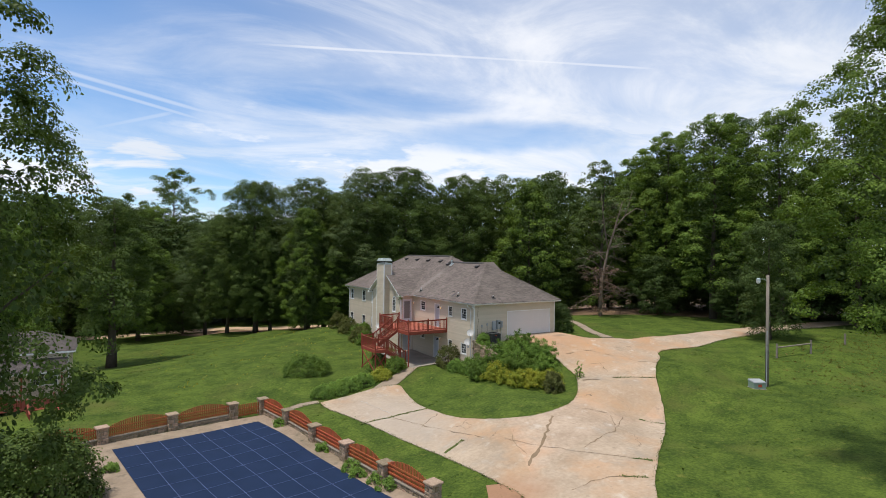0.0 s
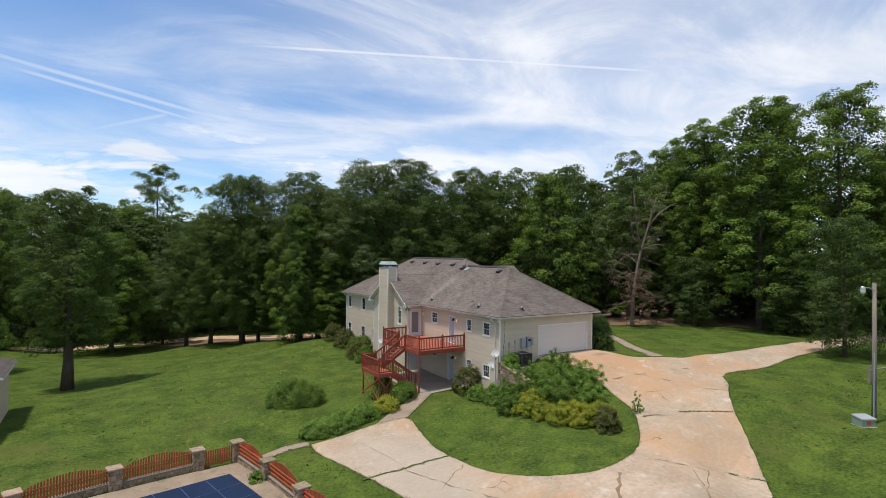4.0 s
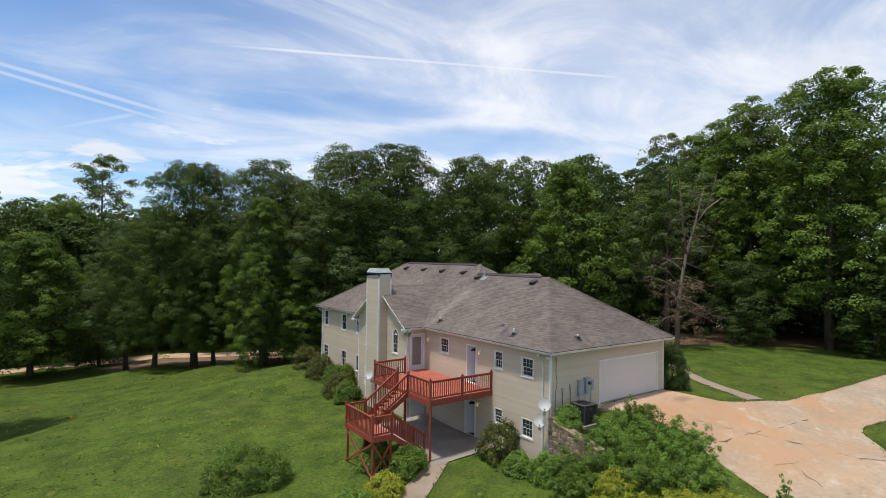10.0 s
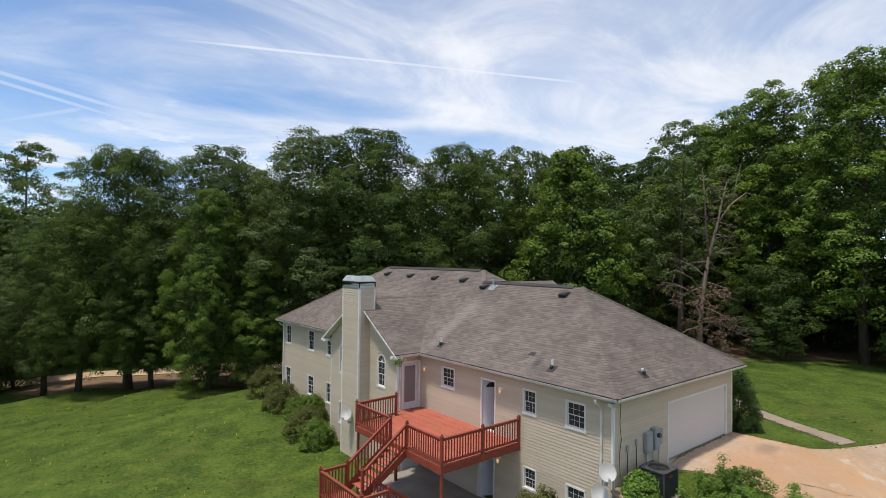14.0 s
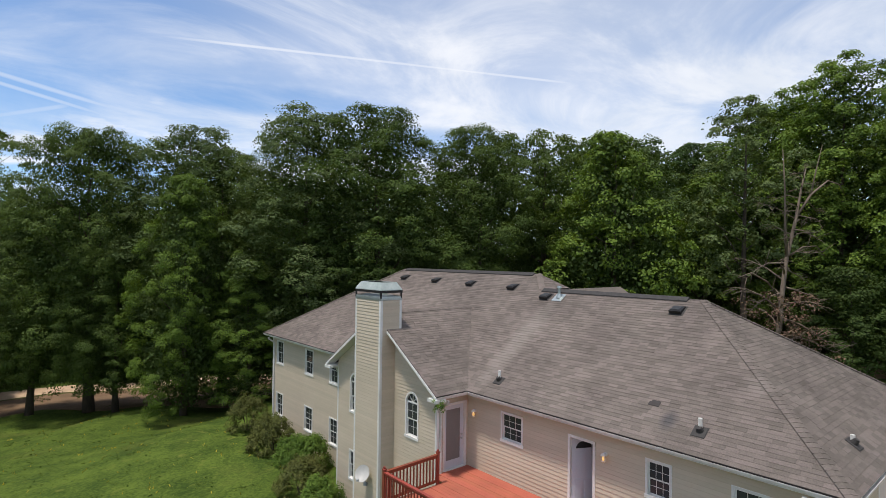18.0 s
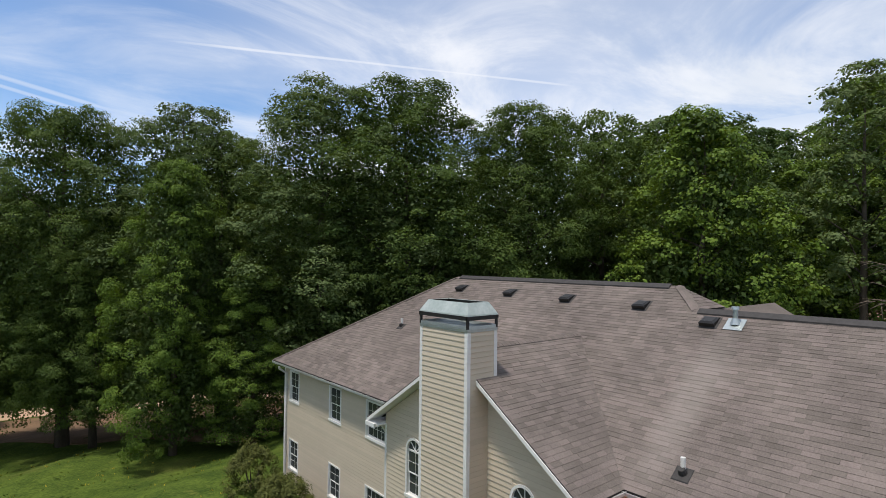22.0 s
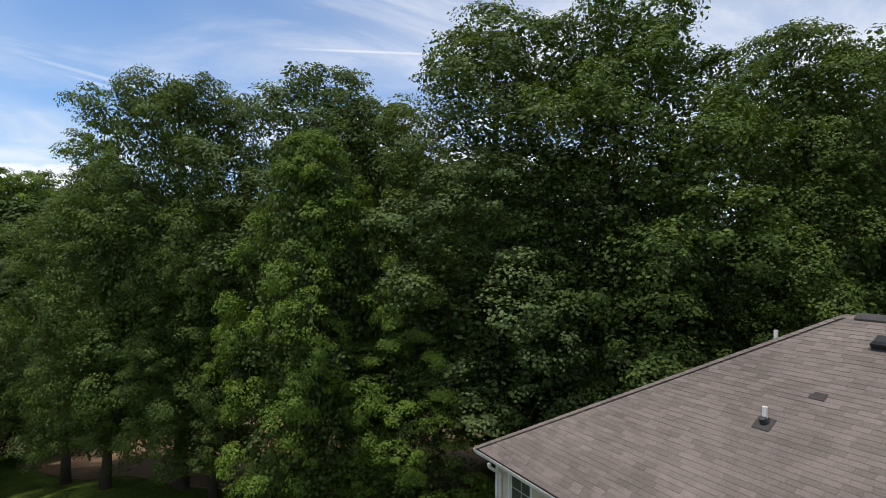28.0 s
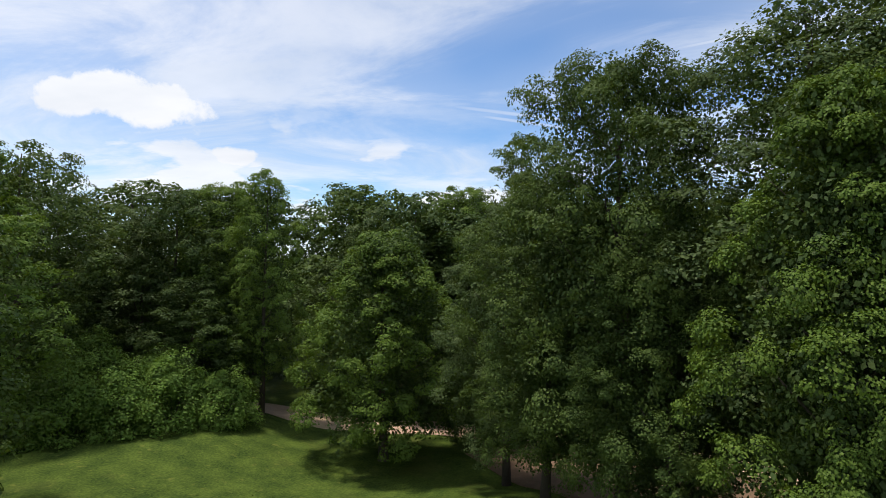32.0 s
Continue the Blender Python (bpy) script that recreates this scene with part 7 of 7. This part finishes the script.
rail((CX - 0.25, PY + 0.1, CZ + 0.5), (CX - 0.25, CY, CZ + 0.5), parent=cot)
rail((CX - 7, PY + 0.1, CZ + 0.5), (CX - 2.6, PY + 0.1, CZ + 0.5), parent=cot)
for x in (CX - 2.3, CX - 0.7):
    rail((x, PY, CZ + 0.5), (x + 0.5, PY - 2.6, CZ - 0.25), parent=cot)
for k in range(6):
    part("step", Geo().soft_box(CX - 2.3 + 0.08 * k, PY - 0.40 - 0.42 * k, CZ + 0.36 - 0.13 * k, CX - 0.7 + 0.08 * k, PY - 0.05 - 0.42 * k, CZ + 0.41 - 0.13 * k, 0.008), M["deck_red"], cot)

# ---- lamp pole, transformer and rail fence on the side lawn ----
px, py = 14.3, -16.2
pz = height(px, py)
lamp = thing("street_lamp", "weathered wooden utility pole with a yard lamp on a short arm", "street lamp", at=(px, py, pz))
part("pole", Geo().tube([(0, 0, -0.3), (0.02, 0.0, 3.5), (0.05, 0.02, 8.0)], [0.13, 0.115, 0.095], 12), M["pole_wood"], lamp, "", True)
part("arm", Geo().tube([(0.03, 0, 7.55), (-0.25, 0.16, 7.72), (-0.55, 0.33, 7.72)], 0.025, 8), M["galv"], lamp)
head = part("lamp_head", Geo().tube([(-0.58, 0.35, 7.80), (-0.58, 0.35, 7.74), (-0.58, 0.35, 7.60)], [0.06, 0.12, 0.14], 12), M["galv"], lamp)
part("lens", Geo().tube([(-0.58, 0.35, 7.60), (-0.58, 0.35, 7.45), (-0.58, 0.35, 7.38)], [0.14, 0.12, 0.05], 12), M["white"], head)
part("conduit", Geo().tube([(-0.13, -0.03, 0), (-0.08, -0.03, 4.0)], 0.03, 8), M["grey_box"], lamp)
tb = thing("transformer_box", "grey-green pad-mounted transformer with a red warning label", "transformer", at=(13.05, -16.15, height(13.05, -16.15)))
tb.rotation_euler = (0, 0, radians(-28))
tb.scale = (0.76, 0.76, 0.85)
part("pad", Geo().soft_box(-0.62, -0.52, -0.2, 0.62, 0.52, 0.04), M["patio"], tb)
part("case", Geo().rings([[(-0.55, -0.45, 0.04), (0.55, -0.45, 0.04), (0.55, 0.45, 0.04), (-0.55, 0.45, 0.04)], [(-0.55, -0.45, 0.52), (0.55, -0.45, 0.52), (0.55, 0.45, 0.62), (-0.55, 0.45, 0.62)]]), M["green_box"], tb)
part("lid", Geo().rings([[(-0.59, -0.49, 0.52), (0.59, -0.49, 0.52), (0.59, 0.48, 0.63), (-0.59, 0.48, 0.63)], [(-0.56, -0.46, 0.60), (0.56, -0.46, 0.60), (0.56, 0.45, 0.71), (-0.56, 0.45, 0.71)]]), M["grey_box"], tb)
part("warning_label", Geo().box(-0.18, -0.459, 0.18, 0.16, -0.452, 0.40), M["red_label"], tb, "red warning label")
rf = thing("rail_fence", "short old split-rail fence with two posts", "fence")
for x, y in ((20.6, -13.8), (24.3, -14.7)):
    part("fence_post", Geo().tube([(x, y, height(x, y) - 0.2), (x + 0.02, y, height(x, y) + 1.15)], [0.09, 0.08], 8), M["pole_wood"], rf)
part("rail", Geo().tube([(20.6, -13.8, height(20.6, -13.8) + 0.85), (24.3, -14.7, height(24.3, -14.7) + 0.85)], 0.06, 8), M["pole_wood"], rf)
x, y = 31.0, -14.6
sp = thing("marker_post", "short dark wooden post in the lawn", "post")
part("shaft", Geo().tube([(x, y, height(x, y) - 0.2), (x, y, height(x, y) + 1.0)], 0.09, 8), M["pole_wood"], sp)

# ---- bushes ----


def bush(x, y, r, tall, leaves, label, per=72, leaf=0.088, clumps=115, group="", seed=1, long=1.0, turn=0.0, name="bush", clump=0.26, stems=0, base=None, ragged=(0.84, 0.97)):
    rng = np.random.default_rng(seed * 31 + int(abs(x * 10)))
    cs, out, rr = [], [], []
    for i in range(clumps):
        a, u = rng.uniform(0, 2 * np.pi), rng.uniform(0.0, 1.0)
        e = math.acos(u) if i % 4 else math.acos(min(1, 0.6 + 0.4 * u))
        k = rng.uniform(*ragged) * (1 + 0.10 * math.sin(3 * a + seed) + 0.08 * math.sin(7 * a + 4 * e))
        px_, py_ = math.sin(e) * math.cos(a) * r * k * long, math.sin(e) * math.sin(a) * r * k
        pz_ = max(0.12, math.cos(e) * tall * k)
        cs.append((px_ * math.cos(turn) - py_ * math.sin(turn), px_ * math.sin(turn) + py_ * math.cos(turn), pz_))
        out.append((math.cos(a) * math.sin(e), math.sin(a) * math.sin(e), math.cos(e)))
        rr.append(clump * r ** 0.5 * rng.uniform(0.6, 1.5))
    t = thing(name, label, "bush", group, (x, y, (height(x, y) if base is None else base) - 0.03))
    part("foliage", leaf_cloud("foliage", rng, cs, out, rr, per, leaf, M[leaves], 1.0, 0.35, 0.02), None, t)
    g = Geo()
    for i in range(5 + stems):
        a = i * 2.1
        g.tube([(0.05 * math.cos(a), 0.05 * math.sin(a), -0.1), (0.3 * r * math.cos(a) * long, 0.3 * r * math.sin(a), 0.4 * tall), (0.6 * r * math.cos(a) * long, 0.6 * r * math.sin(a), 0.75 * tall)], [0.035, 0.025, 0.008], 5)
    part("woody_base", g, M["bark"], t)
    return t


bush(-0.95, 2.45, 0.95, 1.75, "leaf_box", "dark rounded bush against the back wall", seed=2)
for i, (x, y, r, h, mat) in enumerate(((-1.35, 27.5, 1.05, 1.85, "leaf_box"), (-1.2, 25.2, 0.75, 1.15, "leaf_box"), (-1.45, 23.6, 1.1, 1.75, "leaf_box"), (-1.35, 21.4, 0.85, 1.25, "leaf_bush"), (-1.0, 20.1, 0.7, 1.7, "leaf_bush"), (-2.55, 18.0, 1.1, 1.55, "leaf_box"), (-2.7, 16.2, 0.85, 1.35, "leaf_bush"))):
    bush(x, y, r, h, mat, "rounded foundation bush along the house wall", seed=10 + i, group="bushes along the back wall")
bush(-11.7, 7.9, 1.45, 1.5, "leaf_bush", "large rounded bush standing alone on the lawn", seed=20, long=1.35, turn=-0.55, clumps=230, clump=0.27)
for i, (x, y) in enumerate(((-12.1, 2.35), (-10.9, 2.55), (-9.7, 2.75), (-8.6, 2.95))):
    bush(x, y, 0.72, 0.85, "leaf_shrub", "low clipped bush of the hedge by the parking slab", seed=30 + i, group="hedge by the parking slab", long=1.15)
bush(-6.9, 3.3, 0.8, 0.75, "leaf_yellow", "low yellow-green bush beside the path", seed=36)
bush(-5.2, 4.05, 0.95, 1.1, "leaf_bush", "rounded green bush beside the path", seed=37)
bush(-6.2, 5.6, 0.7, 0.9, "leaf_shrub", "weedy bush under the stair landing", seed=38)
bush(-5.3, 7.2, 0.6, 0.8, "leaf_dark", "dark weedy bush under the stairs", seed=39)
bush(10.35, 0.35, 0.95, 2.5, "leaf_dark", "tall dense rounded bush beside the garage", seed=40, clumps=210, per=110, clump=0.27)
bush(0.85, -8.5, 0.62, 1.35, "leaf_box", "small dark topiary bush on the island", seed=41)
bush(3.3, -8.6, 0.35, 0.9, "leaf_shrub", "thin weedy sapling at the driveway edge", per=22, clumps=30, clump=0.16, seed=42, ragged=(0.5, 1.2))
bush(0.45, -0.7, 0.5, 0.8, "leaf_shrub", "leafy weeds above the retaining wall", seed=43, base=2.3)
bush(-1.3, 0.7, 0.6, 0.9, "leaf_shrub", "leafy weeds at the house corner", seed=44)
bush(-1.0, -0.9, 0.7, 1.2, "leaf_shrub", "leafy weeds below the retaining wall", seed=45)
for i, (x, y, r, h, mat) in enumerate(((1.4, -2.2, 1.0, 1.2, "leaf_shrub"), (2.9, -2.6, 1.1, 1.1, "leaf_bush"), (3.3, -4.6, 1.2, 1.3, "leaf_shrub"), (1.2, -4.0, 1.4, 1.9, "leaf_shrub"), (-0.6, -2.6, 1.2, 1.7, "leaf_bush"), (2.3, -6.0, 1.1, 1.3, "leaf_shrub"), (0.2, -4.9, 1.3, 1.6, "leaf_bush"), (-0.9, -4.4, 1.0, 1.0, "leaf_yellow"), (0.3, -6.6, 1.1, 0.9, "leaf_yellow"), (1.6, -7.3, 1.0, 0.85, "leaf_yellow"), (-0.6, -5.8, 1.0, 0.85, "leaf_yellow"), (-1.6, -3.0, 0.8, 1.0, "leaf_bush"))):
    bush(x, y, r, h, mat, "overgrown flowering shrub on the bank beside the driveway" if mat == "leaf_yellow" else "overgrown green shrub on the bank beside the driveway", seed=60 + i, group="shrubs on the bank", clumps=170, per=80, leaf=0.078, clump=0.20, ragged=(0.50, 1.22), stems=6)
for i, (x, y) in enumerate(((-14.9, -10.0), (-15.3, -6.7), (-14.4, -13.2), (-16.3, -1.3), (-25.7, -4.1), (-15.0, -11.0), (-14.5, -12.2))):
    bush(x, y, 0.55 if i in (0, 2) else 0.38, 0.40, "leaf_shrub", "clump of weeds in the pool surround", per=60, clumps=26, seed=80 + i)
for i, (x, y, r, h) in enumerate(((-47.5, 53.1, 2.9, 4.1), (-44.7, 55.1, 3.0, 4.8), (-41.6, 57.1, 2.8, 4.1), (-38.6, 59.2, 2.8, 4.7), (-35.5, 61.4, 2.3, 3.4), (-50.9, 50.5, 2.9, 3.8), (-45.3, 58.9, 3.1, 6.3), (-40.7, 61.2, 2.6, 5.2))):
    bush(x, y, r, h, "leaf_shrub", "dense thicket bush at the edge of the lawn", per=130, leaf=0.19, clumps=120, seed=90 + i, group="thicket bushes", clump=0.5)

bush(-28.6, -7.4, 2.3, 3.2, "leaf_oak", "dense leafy bush beside the covered pool", per=150, leaf=0.16, clumps=170, seed=120, clump=0.36)
bush(-30.8, -5.4, 1.9, 2.0, "leaf_oak", "dense leafy bush beside the covered pool", per=130, leaf=0.16, clumps=130, seed=121, clump=0.36)

vine = thing("creeper", "small green creeper hanging from the gutter corner", "creeper", at=(-1.62, 10.28, 5.5))
vr = np.random.default_rng(77)
vc = np.stack([vr.normal(0, 0.10, 14), vr.normal(0, 0.10, 14), vr.uniform(-0.30, 0.08, 14)], -1)
part("leaves", leaf_cloud("leaves", vr, vc, np.zeros_like(vc), np.full(14, 0.10), 26, 0.06, M["leaf_shrub"]), None, vine)
part("stem", Geo().tube([(0, 0, -0.4), (0.02, 0.03, -0.1), (-0.05, 0.0, 0.08)], 0.008, 5), M["bark"], vine)

# ---- dead tree with bare limbs ----
dt = thing("dead_tree", "bare dead tree with peeling limbs and a clump of brown leaves", "tree", at=(25.4, 9.0, height(25.4, 9.0)))
bend = [Vector(p) for p in ((0, 0, -0.4), (0.2, 0.1, 2.6), (0.5, 0.0, 5.4), (1.2, -0.1, 8.2), (2.0, -0.4, 10.8), (2.7, -0.5, 12.8), (3.0, -0.7, 14.2))]
dead = Geo().tube(bend, [0.26, 0.19, 0.16, 0.13, 0.10, 0.06, 0.025], 8)
fork = random.Random(12)
for i in range(36):
    u = 0.16 + 0.82 * i / 36
    k = min(int(u * 6), 5)
    p = bend[k].lerp(bend[k + 1], u * 6 - k)
    a = i * 2.4 + fork.uniform(-0.4, 0.4)
    reach = fork.uniform(1.4, 3.6) * (1.15 - 0.5 * u)
    rise = fork.uniform(-0.25, 0.9)
    pts = [p]
    for q in (0.35, 0.7, 1.0):
        pts.append(p + Vector((math.cos(a) * reach * q, math.sin(a) * reach * q, rise * reach * q - 0.35 * reach * q * q)) + Vector((fork.uniform(-1, 1), fork.uniform(-1, 1), fork.uniform(-1, 1))) * 0.18)
    r0 = 0.09 * (1.15 - u)
    dead.tube(pts, [r0, r0 * 0.7, r0 * 0.45, r0 * 0.15], 5)
    for j in range(8):
        q = pts[1].lerp(pts[3], fork.random())
        d = Vector((math.cos(a) + fork.uniform(-0.9, 0.9), math.sin(a) + fork.uniform(-0.9, 0.9), fork.uniform(-0.7, 0.6))).normalized() * reach * fork.uniform(0.2, 0.45)
        dead.tube([q, q + d * 0.5 + Vector((0, 0, 0.05)), q + d], [r0 * 0.4, r0 * 0.28, r0 * 0.1], 4)
dead.tube([bend[3], (0.6, -0.2, 10.0), (-0.1, -0.4, 12.4), (-0.5, -0.4, 15.0)], [0.10, 0.08, 0.05, 0.02], 6)
dead.tube([bend[4], (3.2, -0.9, 12.4), (4.6, -1.5, 13.4), (5.6, -1.9, 13.2), (6.3, -2.2, 12.2)], [0.09, 0.075, 0.055, 0.035, 0.012], 6)
dead.tube([(3.2, -0.9, 12.4), (3.9, -1.0, 14.0), (4.2, -1.3, 15.8)], [0.06, 0.04, 0.012], 6)
dead.tube([bend[2], (-0.6, 0.4, 6.6), (-1.9, 0.9, 7.2), (-3.2, 1.2, 6.9)], [0.08, 0.06, 0.04, 0.012], 6)
dead.tube([bend[3], (2.6, -0.6, 8.9), (4.0, -1.0, 9.0), (5.2, -1.3, 8.2)], [0.07, 0.055, 0.035, 0.01], 6)
dead = dead.mesh("trunk", M["dead_wood"], True)
part("trunk", dead, None, dt)
rng = np.random.default_rng(5)
cs = np.stack([rng.normal(0.4, 1.2, 54), rng.normal(-0.5, 1.2, 54), rng.uniform(0.6, 6.2, 54)], -1)
part("dead_leaves", leaf_cloud("dead_leaves", rng, cs, np.zeros_like(cs), rng.uniform(0.25, 0.7, 54), 60, 0.15, M["dead_leaf"]), None, dt)

# ---- grass tufts, flowers and weeds in the lawn ----


def in_poly(x, y, poly):
    c = False
    for (x0, y0), (x1, y1) in zip(poly, poly[1:] + poly[:1]):
        if (y0 > y) != (y1 > y) and x < (x1 - x0) * (y - y0) / (y1 - y0) + x0:
            c = not c
    return c


BARE = [DRIVE, [(-4, 3.4), (0, 3.4), (0, 0), (11, 0), (11, 27), (0, 27), (-1.5, 17), (-2.2, 10.5), (-4, 10.5)], [(-34, -1.5), (-26, 0.3), (-16.4, 2.3), (-13.2, -18), (-24, -26), (-36, -14)], [(-8.6, 1.5), (-4.6, 2.4), (-1.3, 3.6), (-4, 4.2), (-7.2, 2.6)]]


def blades(name, label, category, pts, mat, size, tall, rng):
    """Small upright blades at the given places, as one mesh."""
    p = np.array(pts)
    n = len(p)
    a = rng.uniform(0, 2 * np.pi, n)
    s = size * rng.uniform(0.5, 1.4, n)
    side = np.stack([np.cos(a), np.sin(a), 0 * a], -1) * (s * 0.35)[:, None]
    up_ = np.stack([rng.normal(0, 0.55, n), rng.normal(0, 0.55, n), np.full(n, tall)], -1) * s[:, None]
    v = np.stack([p - side, p + side, p + side * 0.4 + up_, p - side * 0.4 + up_ * 0.93], 1).reshape(-1, 3)
    me = bpy.data.meshes.new(name)
    me.from_pydata(v.tolist(), [], np.arange(4 * n).reshape(-1, 4).tolist())
    me.materials.append(mat)
    return tagged(new(name, me), label, category, kind="stuff")


def scatter(name, label, category, count, x0, x1, y0, y1, mat, size, spread, seed, clumped=0.0, tall=1.0):
    """Blades strewn over the lawn."""
    rng = np.random.default_rng(seed)
    pts = []
    while len(pts) < count:
        x, y = rng.uniform(x0, x1), rng.uniform(y0, y1)
        if clumped and noise.noise((x * 0.35, y * 0.35, seed)) < rng.uniform(-0.2, clumped):
            continue
        if any(in_poly(x, y, p) for p in BARE):
            continue
        z = height(x, y)
        for k in range(spread):
            pts.append((x + rng.normal(0, 0.07), y + rng.normal(0, 0.07), z))
    return blades(name, label, category, pts, mat, size, tall, rng)


def edging(name, label, lines, mat, size, seed, per_metre=26, spread=0.09, tall=0.8):
    """Grass leaning over the edges of paving."""
    rng = np.random.default_rng(seed)
    pts = []
    for line in lines:
        for (x0, y0), (x1, y1) in zip(line, line[1:]):
            for k in range(int(math.hypot(x1 - x0, y1 - y0) * per_metre)):
                f = rng.uniform()
                x, y = x0 + (x1 - x0) * f, y0 + (y1 - y0) * f
                w = 0.4 + 1.3 * abs(noise.noise((x * 0.6, y * 0.6, seed)))
                x, y = x + rng.normal(0, spread * w), y + rng.normal(0, spread * w)
                pts.append((x, y, height(x, y) + 0.04))
    return blades(name, label, "grass", pts, mat, size, tall, rng)


scatter("grass", "short green lawn grass in uneven tufts", "grass", 45000, -34, 18, -24, 52, M["grass"], 0.07, 3, 3, 0.1, 0.30)
scatter("lawn_weeds", "patches of pale clover in the lawn", "weeds", 5000, -34, 18, -24, 52, M["grass"], 0.12, 4, 5, 0.5, 0.35)
scatter("wild_flowers", "small yellow wild flowers in the lawn", "flowers", 900, -22, 0, 8, 46, M["flower"], 0.07, 2, 8, 0.5, 1.2)
scatter("side_grass", "rough grass on the side lawn", "grass", 12000, 3, 40, -30, -6, M["grass"], 0.07, 3, 9, 0.1, 0.3)
scatter("dry_weeds", "tall dry brown weeds beyond the rail fence", "weeds", 5000, 17, 44, -32, -13, M["dry_weed"], 0.10, 3, 11, 0.0, 0.8)
edging("edge_grass", "ragged grass growing over the driveway's edges", [DRIVE_EDGE], M["grass"], 0.085, 21, 30, 0.09, 0.30)
edging("joint_weeds", "low weeds growing in the driveway's joints", [line for kind_, _, line in JOINTS if kind_ == "weed"], M["grass"], 0.09, 22, 80, 0.07, 0.35)
edging("path_grass", "grass growing over the path's edges", [[(-8.6, 1.55), (-6.3, 1.45), (-4.6, 2.5), (-3.2, 3.6)], [(-3.9, 4.1), (-5.6, 3.3), (-7.2, 2.5)], [(11.8, -3.25), (14.9, 2.1), (19.2, 9.4)], [(13.0, -3.55), (15.7, 1.7), (20, 9)], [(-15.5, 1.3), (-12.9, 1.0)], [(-15.4, 2.0), (-12.8, 1.6)]], M["grass"], 0.085, 23, 26, 0.09, 0.30)
